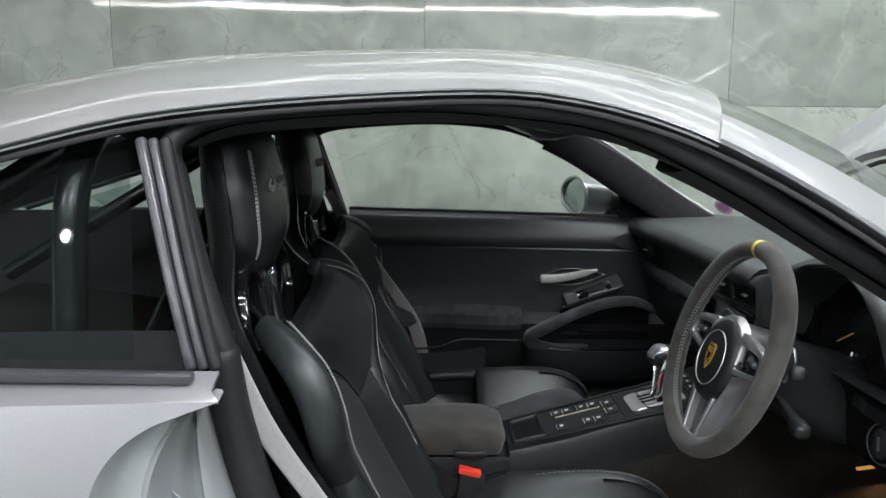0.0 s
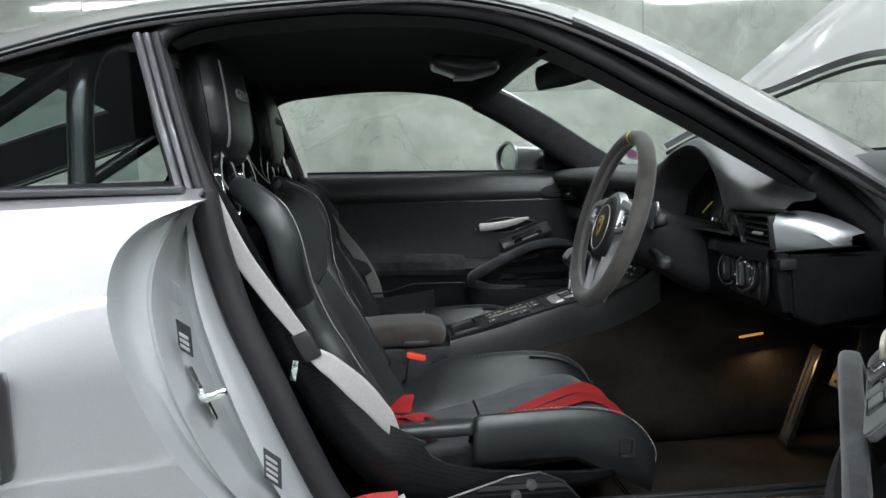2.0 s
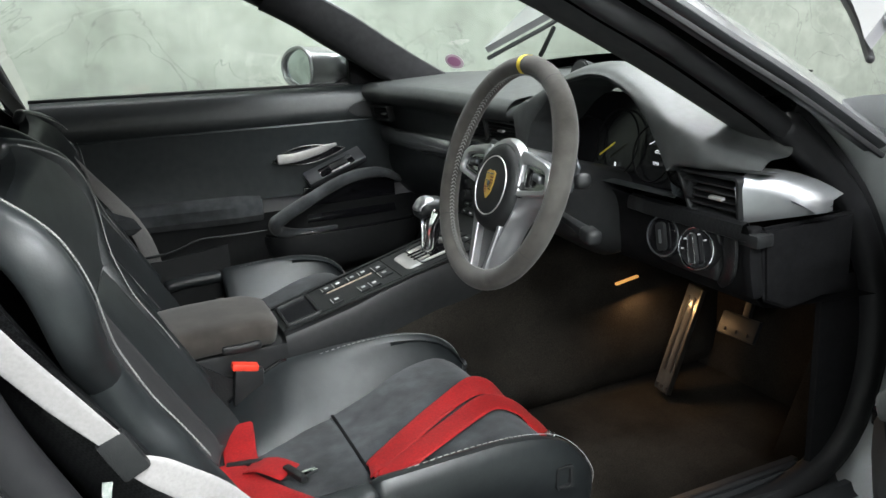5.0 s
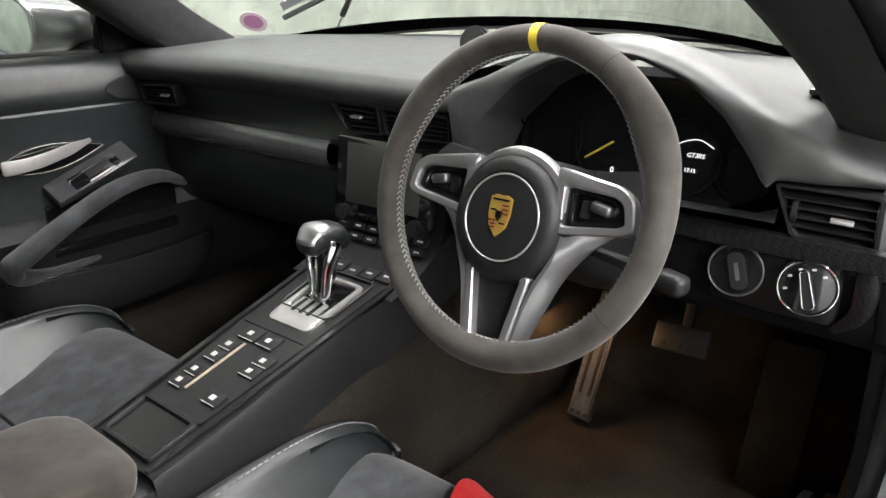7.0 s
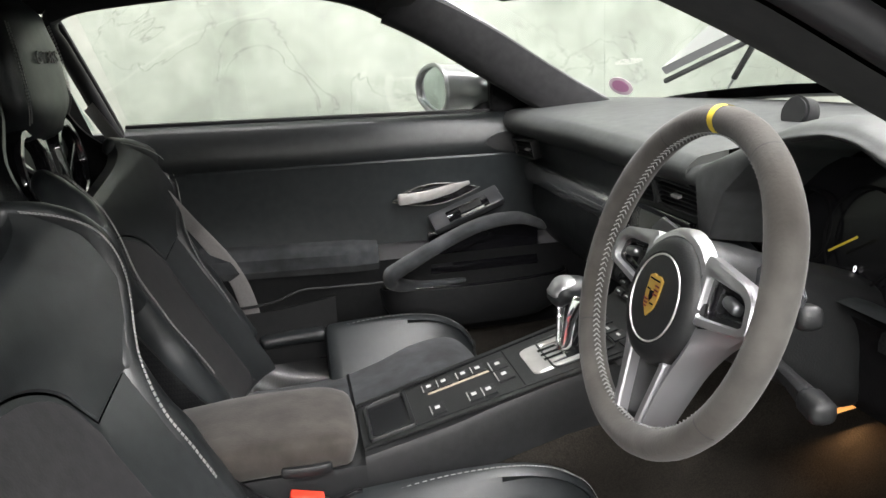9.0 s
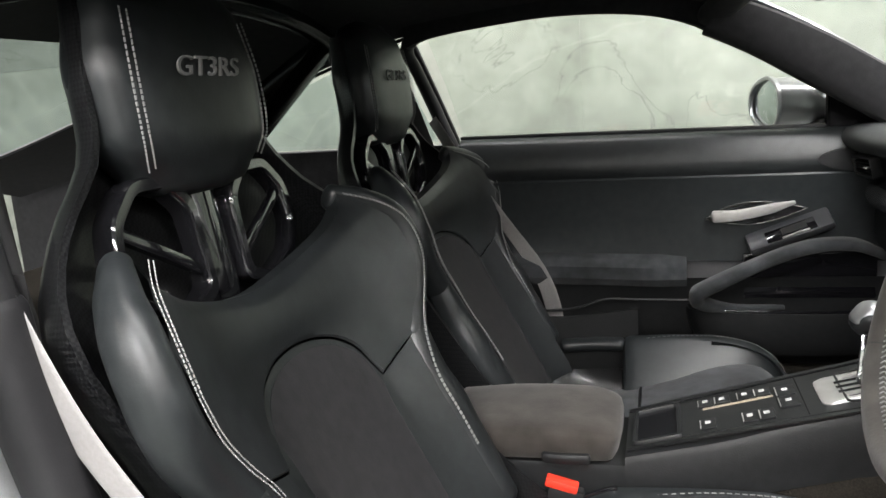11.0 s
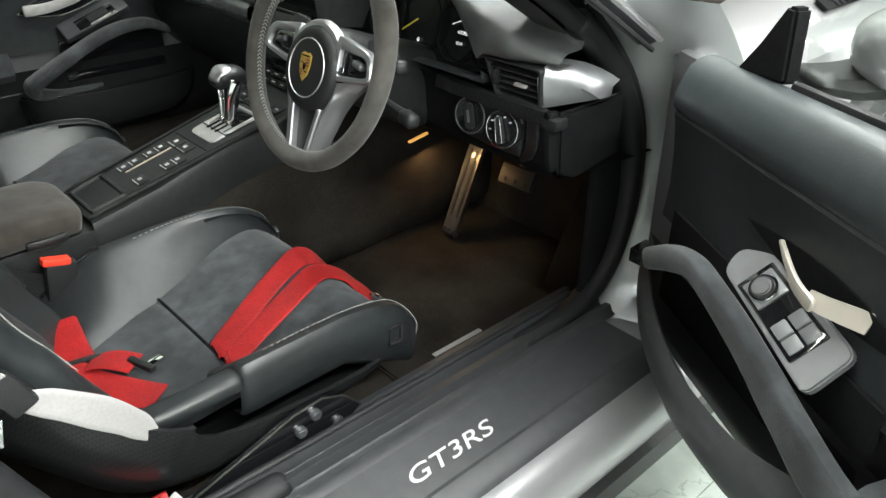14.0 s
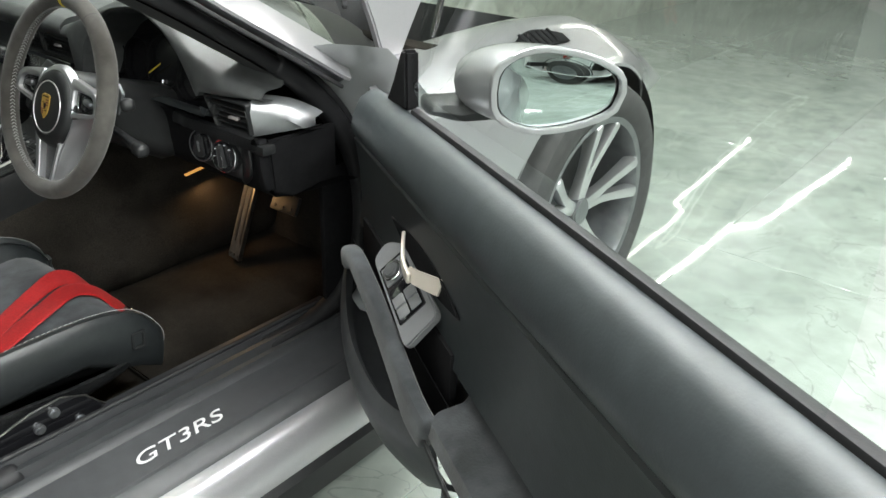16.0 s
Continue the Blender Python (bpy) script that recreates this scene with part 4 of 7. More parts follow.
def door(s, angle):
    """A door in the closed place on the left; s = -1 puts it on the right, swung by angle."""
    core = [(0.650, 0.835), (0.668, 0.838), (0.71, 0.805), (0.765, 0.745), (0.80, 0.65), (0.805, 0.45), (0.79, 0.30), (0.72, 0.29), (0.672, 0.33), (0.655, 0.45), (0.645, 0.78)]
    base = Matrix.Translation((-HINGE[0], -HINGE[1], 0))
    flip = Matrix.Diagonal((1, s, 1, 1))

    def put(name, bm, material, parent, label=""):
        if s < 0:
            for v in bm.verts:
                v.co.z += (-0.027 - 0.029 * v.co.x) * min(1, max(0, (v.co.z - 0.6) / 0.22))
        bm.transform(flip @ base)
        return part(name, bm, material, parent, label)

    rows = []
    end = -0.70 if s > 0 else -0.775
    for x, k in ((end, 0.6), (end + 0.012, 1), (-0.3, 1), (0.1, 1), (0.27, 1), (0.40, 0.35)):
        c = Vector((0.73, 0.56))
        sh = 0.10 if x < -0.6 else 0.0
        rows.append([(x + sh * max(0, (0.6 - z)) * 1.6 if x < 0 else x - 0.05 * max(0, z - 0.7), c.x + (y - c.x) * (0.5 + 0.5 * k), c.y + (z - c.y) * (0.93 + 0.07 * k)) for y, z in core])
    bm = grid(rows, True)
    bm.verts.ensure_lookup_table()
    n = len(core)
    bm.faces.new(bm.verts[:n])
    bm.faces.new(bm.verts[len(bm.verts) - n:])
    d = put("door", bm, M_PAINT, car, "open door with black leather and suede lining" if s < 0 else "closed door with black leather and suede lining")
    d.location = (HINGE[0], s * HINGE[1], 0)
    d.rotation_euler = (0, 0, radians(angle))
    xs = ([-0.69, -0.66] if s > 0 else [-0.768, -0.755, -0.70]) + [-0.6 + 0.1 * i for i in range(9)] + [0.25, 0.275]
    # leather upper roll; on the open door its colour carries the ceiling's sheen
    up = [(0.664, 0.852), (0.656, 0.8535), (0.642, 0.850), (0.629, 0.840), (0.619, 0.824), (0.614, 0.805), (0.614, 0.785), (0.622, 0.772)]
    put("upper_roll", grid([[(x, y, z - 0.022 * x if z > 0.83 else z - 0.014 * (x + 0.7)) for y, z in up] for x in xs]), M_LEATHER if s > 0 else M_ROLL_LIT, d)
    mid = [(0.622, 0.774), (0.618, 0.768), (0.621, 0.755), (0.627, 0.70), (0.630, 0.64), (0.626, 0.585)]
    put("middle_panel", grid([[(x, y, z - 0.012 * (x + 0.7)) for y, z in mid] for x in xs]), M_DOOR, d)
    if s > 0:
        put("seam", sweep([(-0.5, 0.620, 0.766), (-0.3, 0.622, 0.748), (-0.12, 0.6235, 0.734)], 0.0007, 0.0007, (0, 0, 1), 6, steps=12), M_THREAD, d)
    low = [(0.628, 0.606), (0.606, 0.598), (0.590, 0.582), (0.588, 0.556), (0.602, 0.538)] if s > 0 else [(0.640, 0.560), (0.630, 0.548), (0.600, 0.542), (0.586, 0.532), (0.582, 0.512), (0.590, 0.490), (0.612, 0.478)]
    put("armrest_band", grid([[(x, y + (0.012 if x > -0.2 else 0), z - (0.035 * (x + 0.55) if s > 0 else 0.03 * (x + 0.2))) for y, z in low] for x in [(-0.69 if s > 0 else -0.765) + (0.055 if s > 0 else 0.0594) * i for i in range(10)]]), M_SUEDE, d, "dark suede armrest band")
    foot = [(0.612, 0.545), (0.622, 0.52), (0.625, 0.46), (0.635, 0.39), (0.655, 0.345), (0.672, 0.333)]
    put("lower_panel", grid([[(x, y, z) for y, z in foot] for x in xs + ([0.34, 0.42] if s > 0 else [])]), M_SATIN, d)
    put("map_pocket", grid([[(x, 0.585 - 0.02 * math.sin((x + 0.66) / 0.36 * math.pi), z) for z in (0.35, 0.39, 0.43, 0.47 + 0.03 * max(0, (x + 0.45) * 3))] for x in [-0.66 + 0.04 * i for i in range(10)]], thick=0.006), M_SATIN, d)
    put("pocket_edge", sweep([(-0.62, 0.584, 0.478), (-0.45, 0.566, 0.486), (-0.37, 0.57, 0.508), (-0.30, 0.575, 0.506), (-0.16, 0.58, 0.503)], 0.003, 0.003, (0, 1, 0), 6, steps=16), M_SATIN, d)
    # storage bin in front of the pull
    bin_rows = []
    if s < 0:
        for i in range(21):
            f = i / 20
            x = 0.250 - 0.475 * f
            b = math.sin(math.pi * (0.08 + 0.84 * f)) ** 0.6
            zt = lerp([(0, 0.500), (0.12, 0.476), (0.4, 0.452), (0.7, 0.452), (0.9, 0.470), (1, 0.505)], f)
            bin_rows.append([(x, 0.632 - 0.078 * b * k, zt + dz) for k, dz in ((0.92, -0.006), (0.97, 0.0), (1.0, -0.004), (1.0, -0.020), (0.94, -0.045), (0.80, -0.068), (0.45, -0.090), (0.0, -0.10))])
    for i in range(0 if s < 0 else 15):
        a = math.pi * i / 14
        bin_rows.append([(0.025 + 0.215 * math.cos(a) * k, 0.632 - 0.066 * math.sin(a) ** 0.7 * k, z) for k, z in ((1.0, 0.478), (1.0, 0.466), (0.97, 0.436), (0.9, 0.408), (0.72, 0.388))])
    put("storage_bin", grid(bin_rows, thick=0.008), M_SATIN if s > 0 else M_BIN, d, "black plastic door bin")
    if s > 0:
        put("bin_edge", sweep([(0.025 + 0.216 * math.cos(math.pi * i / 14), 0.632 - 0.067 * math.sin(math.pi * i / 14) ** 0.7, 0.48) for i in range(15)], 0.004, 0.004, (0, 0, 1), 8, steps=0), M_GLOSS, d)
    # pull handle: a suede bow
    bow = [(0.185, 0.612, 0.592), (0.12, 0.575, 0.621), (0.042, 0.560, 0.620), (-0.036, 0.556, 0.595), (-0.15, 0.556, 0.540), (-0.176, 0.562, 0.519), (-0.163, 0.575, 0.497), (-0.09, 0.60, 0.480), (0.0, 0.625, 0.476)] if s > 0 else \
        [(0.262, 0.615, 0.505), (0.225, 0.594, 0.530), (0.150, 0.578, 0.575), (0.085, 0.572, 0.603), (0.035, 0.572, 0.598), (-0.045, 0.574, 0.576), (-0.120, 0.576, 0.548), (-0.190, 0.578, 0.522), (-0.228, 0.584, 0.510)]
    put("pull_handle", sweep(bow, [0.018, 0.022, 0.022, 0.022, 0.024, 0.024, 0.02, 0.012, 0.008] if s > 0 else 0.013, [0.010, 0.012, 0.013, 0.013, 0.015, 0.016, 0.014, 0.008, 0.005] if s > 0 else [0.014, 0.017, 0.018, 0.018, 0.019, 0.021, 0.026, 0.030, 0.028], (0, 1, 0), 16, 3.4, steps=48), M_SUEDE, d, "dark suede door pull")
    put("handle_gap", box(0.05 if s > 0 else 0.02, 0.628, 0.545 if s > 0 else 0.525, 0.26 if s > 0 else 0.44, 0.012, 0.10 if s > 0 else 0.15, 0.005), M_GLOSS if s > 0 else M_MATTE, d)
    # switch panel above the pull
    sm = axes((-0.052, 0.606, 0.622), (1, 0.04, 0.19), (-0.10, 0.62, 0.75)) if s < 0 else axes((0.008, 0.600, 0.645), (1, 0.0, 0.36), (0, 0.75, 0.6))
    sw = put("switch_panel", prism(rounded([(-0.098, -0.033), (0.098, -0.030), (0.112, 0.004), (0.072, 0.034), (-0.092, 0.036)], 0.014), 0.012, sm @ Matrix.Translation((0, 0, -0.010)), 0.003) if s < 0 else box(0, 0, 0, 0.17, 0.05, 0.02, 0.006, sm @ Matrix.Translation((0.0, 0.006, -0.008))), M_PANEL if s < 0 else M_TRIMGREY, d, "grey window switch panel")
    for nm, x, y, a, b in (("switch_frame", 0.003, 0.0, 0.124 if s < 0 else 0.1, 0.052 if s < 0 else 0.03),):
        put(nm, box(0, 0, 0, a, b, 0.006, 0.003, sm @ Matrix.Translation((x, y, 0.001))), M_GLOSS, sw)
    if s < 0:
        for x, y in ((-0.032, -0.0115), (-0.032, 0.0115), (0.037, 0.0)):
            for k in (-1, 1) if x < 0 else (0,):
                put("window_switch", box(0, 0, 0, 0.0205 if k else 0.040, 0.0195 if k else 0.042, 0.007, 0.002, sm @ Matrix.Translation((x + k * 0.0108, y, 0.003 + 0.0008 * k))), M_PANEL, sw)
        put("mirror_switch", cyl(tuple(sm @ Vector((0.037, 0, 0.010))), sm.to_3x3() @ Vector((0, 0, 1)), 0.0125, 0.01, 24, bev=0.002), M_DARKALU, sw)
        put("switch_ring", ring(tuple(sm @ Vector((0.037, 0, 0.009))), sm.to_3x3() @ Vector((0, 0, 1)), 0.0165, 0.0018, 24, 6), M_CHROME, sw)
    else:
        put("window_switch", box(0, 0, 0, 0.05, 0.018, 0.007, 0.002, sm @ Matrix.Translation((0.01, 0, 0.004))), M_SATIN, sw)
        put("switch_edge", box(0, 0, 0, 0.055, 0.003, 0.004, 0.001, sm @ Matrix.Translation((0.01, -0.014, 0.004))), M_ALU, sw)
    # inner door handle: gloss recess and satin lever
    hz = 0.684 if s > 0 else 0.676
    hp = [(-0.155 + 0.20 * i / 16, hz - 0.012 + 0.018 * (i / 16) + 0.026 * math.sin(math.pi * (i / 16) ** 0.8)) for i in range(17)] + [(0.045 - 0.20 * i / 16, hz + 0.006 - 0.018 * (i / 16) - 0.022 * math.sin(math.pi * (i / 16))) for i in range(1, 16)]
    if s < 0:
        hp = [(1.5 * (x + 0.055) - 0.065, hz + (z - hz) * 1.1) for x, z in hp]
    put("handle_recess", prism([(x, z) for x, z in hp], 0.012 if s > 0 else 0.006, Matrix(((1, 0, 0, 0), (0, 0, -1, 0.631), (0, 1, 0, 0), (0, 0, 0, 1))), 0.003), M_GLOSS if s > 0 else M_MATTE, d, "black handle recess")
    if s > 0:
        put("recess_edge", sweep([(x, 0.6185, z) for x, z in hp], 0.0011, 0.0011, (0, 1, 0), 6, steps=0, closed=True), M_PEDAL, d)
    if s > 0:
        lv = [(-0.138, 0.612, hz - 0.006), (-0.09, 0.605, hz - 0.003), (-0.03, 0.612, hz + 0.007), (0.02, 0.620, hz + 0.018)]
    else:
        lv = [(0.000, 0.622, hz + 0.014), (-0.028, 0.612, hz + 0.006), (-0.062, 0.602, hz - 0.004), (-0.095, 0.599, hz - 0.010)]
        put("lever_tab", grid([[Vector((x, y, z)) + Vector((0, 0.35, 1)).normalized() * w * k for k in (-1, -0.4, 0.4, 1)] for x, y, z, w in ((-0.085, 0.600, hz - 0.006, 0.010), (-0.105, 0.606, hz - 0.005, 0.0115), (-0.130, 0.616, hz - 0.002, 0.0125), (-0.150, 0.624, hz + 0.001, 0.013))], thick=0.003), M_CREAM, d, "pale satin door lever")
    put("lever", sweep(lv, [0.013, 0.012, 0.011, 0.004] if s > 0 else [0.003, 0.006, 0.009, 0.010], 0.003, (0, 0, 1), 10, 4, steps=16), M_ALU if s > 0 else M_CREAM, d, "satin silver door lever")
    # upper front speaker cover
    if s > 0:
        put("speaker_cover", prism([(0.16 + 0.10 * math.cos(a), 0.80 + 0.026 * math.sin(a)) for a in [2 * math.pi * i / 24 for i in range(24)]], 0.008, Matrix(((1, 0, 0, 0), (0, 0, -1, 0.620), (0, 1, 0, -0.012), (0, 0, 0, 1))), 0.002), M_SATIN, d)
    # belt rubber, sail, glass
    put("belt_seal", sweep([(-0.69 if s > 0 else -0.80, 0.668, 0.870), (-0.3, 0.668, 0.862), (0.10, 0.668, 0.852)], 0.007, 0.006, (0, 1, 0), 8, 3, steps=6), M_RUBBER, d)
    put("sail_panel", prism([(0.085, 0.852), (0.27, 0.842), (0.20, 0.872), (0.10, 0.935), (0.086, 0.935)] if s > 0 else [(0.11, 0.852), (0.215, 0.842), (0.175, 0.885), (0.135, 0.938), (0.117, 0.938)], 0.03 if s > 0 else 0.022, Matrix(((1, 0, 0, 0), (0, 0, -1, 0.678), (0, 1, 0, 0), (0, 0, 0, 1))), 0.004), M_MATTE, d, "black triangular mirror foot")
    top = sorted(LOOP_TOP[3:14])
    gl = []
    for i in range(19):
        x = -0.735 + (0.085 + 0.735) * i / 18
        zt = lerp(top, x) + 0.008
        xb = x + (0.05 if x < -0.6 else 0) * max(0, (-0.6 - x) / 0.13)
        gl.append([(xb + (x - xb) * f, lerp(SIDE_Y, 0.866 + (zt - 0.866) * f) + 0.004, 0.866 + (zt - 0.866) * f) for f in (0, 0.25, 0.5, 0.75, 1)])
    g = put("door_window", grid(gl), M_GLASS, d, "clear door window, closed")
    g.visible_shadow = False
    # outside mirror
    def mshape(q):
        """Tall on the inner side, narrower at the outer end."""
        c, n = math.cos(q), math.sin(q)
        return math.copysign(abs(n) ** 0.66, n) * (1.0 - 0.20 * max(0, c + 0.35)) * (1.08 if n > 0 else 1.0) * 0.90

    mc = Vector((0.050, 0.828 if s > 0 else 0.838, 0.898))
    rows = []
    for i in range(17):
        f = i / 16
        k = max(0.03, math.sqrt(max(0.0, 1 - (max(0, f - 0.15) / 0.85) ** 2.2)))
        rows.append([mc + Vector((-0.062 + 0.16 * f, 0.0, 0.0)) + Vector((-0.020 * math.cos(q) * (1 - f), 0.090 * math.cos(q) * k - 0.035 * f * f - 0.055 * max(0.0, -math.cos(q)) * f ** 0.8 * (1 - f * f), 0.064 * mshape(q) * k)) for q in [2 * math.pi * j / 28 for j in range(28)]])
    mh = put("mirror_housing", grid(rows, True), M_PAINT, d, "silver door mirror")
    face = [mc + Vector((-0.064 - 0.020 * math.cos(q), 0.090 * math.cos(q), 0.064 * mshape(q))) for q in [2 * math.pi * j / 28 for j in range(28)]]
    put("mirror_surround", sweep([tuple(p) for p in face], 0.0055, 0.0055, (1, 0, 0), 8, steps=0, closed=True), M_PAINT, mh)
    # the glass bulges a little and faces out and up
    def glass_point(q, k, back):
        y, z = 0.087 * math.cos(q) * k, 0.0615 * mshape(q) * k
        return mc + Vector((-0.060 + back - 0.20 * y - 0.016 * z - 0.0035 * (1 - k * k), y, z))

    put("mirror_glass", grid([[glass_point(q, k, 0) for q in [2 * math.pi * j / 28 for j in range(29)]] for k in (0.001, 0.15, 0.3, 0.45, 0.6, 0.74, 0.85, 0.94)]), M_MIRROR, mh)
    put("mirror_rim", grid([[glass_point(q, k, 0.002) for q in [2 * math.pi * j / 28 for j in range(29)]] for k in (0.93, 0.97, 1.01)]), M_GLOSS, mh)
    put("mirror_arm", sweep([(0.125, 0.70, 0.856), (0.115, 0.74, 0.853), (0.09, 0.785, 0.866)], [0.05, 0.045, 0.036], [0.012, 0.018, 0.028], (1, 0, 0), 10, steps=8), M_SATIN, mh)
    return d


door(1, 0)
door(-1, 58.8)

# ---------------------------------------------------------------- dashboard
def lip(y):
    return lerp([(-0.70, 0.15), (-0.58, 0.125), (-0.1, 0.15), (0.3, 0.135), (0.64, 0.105)], y), lerp([(-0.70, 0.765), (-0.6, 0.782), (-0.5, 0.80), (-0.1, 0.822), (0.3, 0.830), (0.64, 0.832)], y)


def screen_base(y):
    return 0.615 - 0.27 * (abs(y) / 0.66) ** 2


ys = [-0.70 + 1.345 * i / 48 for i in range(49)]


def under_hood(y):
    """1 below the instrument hood, 0 beside it."""
    return 1.0 if -0.545 < y < -0.13 else 0.0


def dash_row(y):
    if under_hood(y):
        return spline([(0.30, y, 0.835), (0.33, y, 0.84), (0.37, y, 0.85), (0.45, y, 0.864), (screen_base(y), y, 0.866)], 18)
    return spline([(lip(y)[0] + 0.034, y, lip(y)[1] - 0.036), (lip(y)[0] + 0.010, y, lip(y)[1] - 0.022), (lip(y)[0], y, lip(y)[1] - 0.002), (lip(y)[0] + 0.012, y, lip(y)[1] + 0.015), (lip(y)[0] + 0.045, y, lip(y)[1] + 0.024), (lip(y)[0] * 0.5 + screen_base(y) * 0.5, y, 0.862 - 0.03 * max(0, -y - 0.45)), (screen_base(y), y, 0.866)], 18)


def face_row(y):
    if under_hood(y):
        return spline([(0.262, y, 0.69), (0.255, y, 0.70), (0.20, y, 0.728), (0.168, y, 0.73)], 10)
    return spline([(lip(y)[0] + 0.034, y, lip(y)[1] - 0.036), (lip(y)[0] + 0.040, y, lip(y)[1] - 0.055), (0.175, y, 0.745), (0.168, y, 0.73)], 10)


dash = part("dashboard", grid([dash_row(y) for y in ys if y > -0.135]), M_DASH_LIT, car, "black leather dashboard")
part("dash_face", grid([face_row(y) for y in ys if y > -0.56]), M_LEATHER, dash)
yl = [y for y in ys if y > 0.10]
part("trim_strip", grid([[(x, y, z) for x, z in ((0.175, 0.738), (0.160, 0.737), (0.152, 0.728), (0.150, 0.712), (0.155, 0.696), (0.163, 0.690), (0.18, 0.690))] for y in yl]), M_STRIP, dash, "dark grey lacquered trim strip")
part("glove_box", grid([spline([(0.178, y, 0.694), (0.172, y, 0.66), (0.185, y, 0.60), (0.25, y, 0.53), (0.45, y, 0.47)], 10) for y in yl]), M_LEATHER, dash)
yr = [-0.10 - 0.575 * i / 20 for i in range(21)]
part("knee_panel", grid([spline([(0.182, y, 0.715), (0.192, y, 0.695), (0.197, y, 0.64), (0.212, y, 0.605), (0.27, y, 0.585), (0.62, y, 0.56)], 14) for y in yr]), M_MATTE, dash)
part("dash_end_cap", prism([(0.30, 0.705), (0.37, 0.705), (0.37, 0.60), (0.26, 0.585), (0.215, 0.605), (0.207, 0.705)], 0.012, Matrix(((1, 0, 0, 0), (0, 0, 1, -0.684), (0, 1, 0, 0), (0, 0, 0, 1))), 0.004), M_MATTE, dash)


# instrument hood
HOOD_Z = spline([(-0.105, 0.822), (-0.15, 0.834), (-0.20, 0.856), (-0.25, 0.878), (-0.30, 0.893), (-0.351, 0.900), (-0.394, 0.897), (-0.44, 0.884), (-0.49, 0.861), (-0.54, 0.835), (-0.598, 0.809), (-0.63, 0.795), (-0.675, 0.784)], 48)[::-1]
ARCH = [(-0.675, 0.772), (-0.556, 0.775), (-0.546, 0.765), (-0.531, 0.789), (-0.496, 0.831), (-0.455, 0.862), (-0.394, 0.884), (-0.351, 0.888), (-0.283, 0.875), (-0.235, 0.850), (-0.187, 0.803), (-0.175, 0.770), (-0.165, 0.742), (-0.142, 0.742), (-0.136, 0.803), (-0.105, 0.803)]
HOOD_X = [(-0.675, 0.205), (-0.645, 0.190), (-0.60, 0.170), (-0.55, 0.160), (-0.496, 0.165), (-0.376, 0.172), (-0.25, 0.166), (-0.16, 0.152), (-0.105, 0.150)]


def hood_rows():
    """Instrument hood and the dashboard top around it, one smooth skin."""
    rows = []
    for i in range(77):
        y = -0.675 + 0.57 * i / 76
        zf, xf, sb = lerp(HOOD_Z, y), lerp(HOOD_X, y), screen_base(y)
        za = min(lerp(ARCH, y), zf - 0.010)
        z1 = 0.862 - 0.03 * max(0, -y - 0.45)
        inside = -0.55 < y < -0.165
        yi = -0.358 + (y + 0.358) * (0.93 if inside else 1)
        rows.append(spline([(xf + (0.10 if inside else 0.03), yi, za - (0.012 if inside else 0.0)), (xf + 0.012, y, za), (xf + 0.003, y, za + 0.004), (xf, y, (za + zf) / 2), (xf + 0.004, y, zf - 0.003), (xf + 0.016, y, zf + 0.006), (xf + 0.05, y, zf + 0.010),
                            (xf + (sb - xf) * 0.42, y, zf * 0.55 + z1 * 0.45 + 0.006), (xf + (sb - xf) * 0.72, y, z1 + 0.002), (sb, y, 0.866 - 0.012 * max(0, -y - 0.5) * 4)], 34))
    return grid(rows)


part("instrument_hood", hood_rows(), M_DASH_LIT, dash)
gp = axes((0.245, -0.338, 0.775), (0, -1, 0), (0.22, 0, 0.97))
cl = part("instrument_panel", prism([(0.205 * math.cos(a), 0.085 * math.sin(a)) for a in [2 * math.pi * i / 32 for i in range(32)]], 0.004, gp, 0), M_DISPLAY, dash, "dark instrument panel with lit displays")
for x, r in ((0, 0.055), (-0.092, 0.045), (0.092, 0.045), (-0.165, 0.034), (0.165, 0.034)):
    part("gauge_ring", ring(tuple(gp @ Vector((x, 0.0 - abs(x) * 0.08, 0.012))), gp.to_3x3() @ Vector((0, 0, 1)), r, 0.0015, 32, 6), M_MATTE, cl)
part("needle", sweep([tuple(gp @ Vector((0, 0, 0.016))), tuple(gp @ Vector((-0.036, -0.024, 0.016)))], 0.0014, 0.001, (0, 0, 1), 6, steps=2), M_YELLOW, cl)
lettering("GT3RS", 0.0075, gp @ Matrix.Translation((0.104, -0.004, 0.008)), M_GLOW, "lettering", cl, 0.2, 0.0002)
lettering("17:15", 0.0065, gp @ Matrix.Translation((0.100, -0.022, 0.008)), M_GLOW, "lettering", cl, 0, 0.0002)
lettering("0", 0.010, gp @ Matrix.Translation((0.0, -0.035, 0.008)), M_GLOW, "lettering", cl, 0, 0.0002)
part("display_car_outline", sweep([tuple(gp @ Vector((0.100 + x, y - 0.006, 0.008))) for x, y in ((-0.022, 0.012), (-0.01, 0.018), (0.004, 0.021), (0.014, 0.018), (0.024, 0.013))], 0.0008, 0.0005, (1, 0, 0), 6, steps=10), M_GLOW, cl)

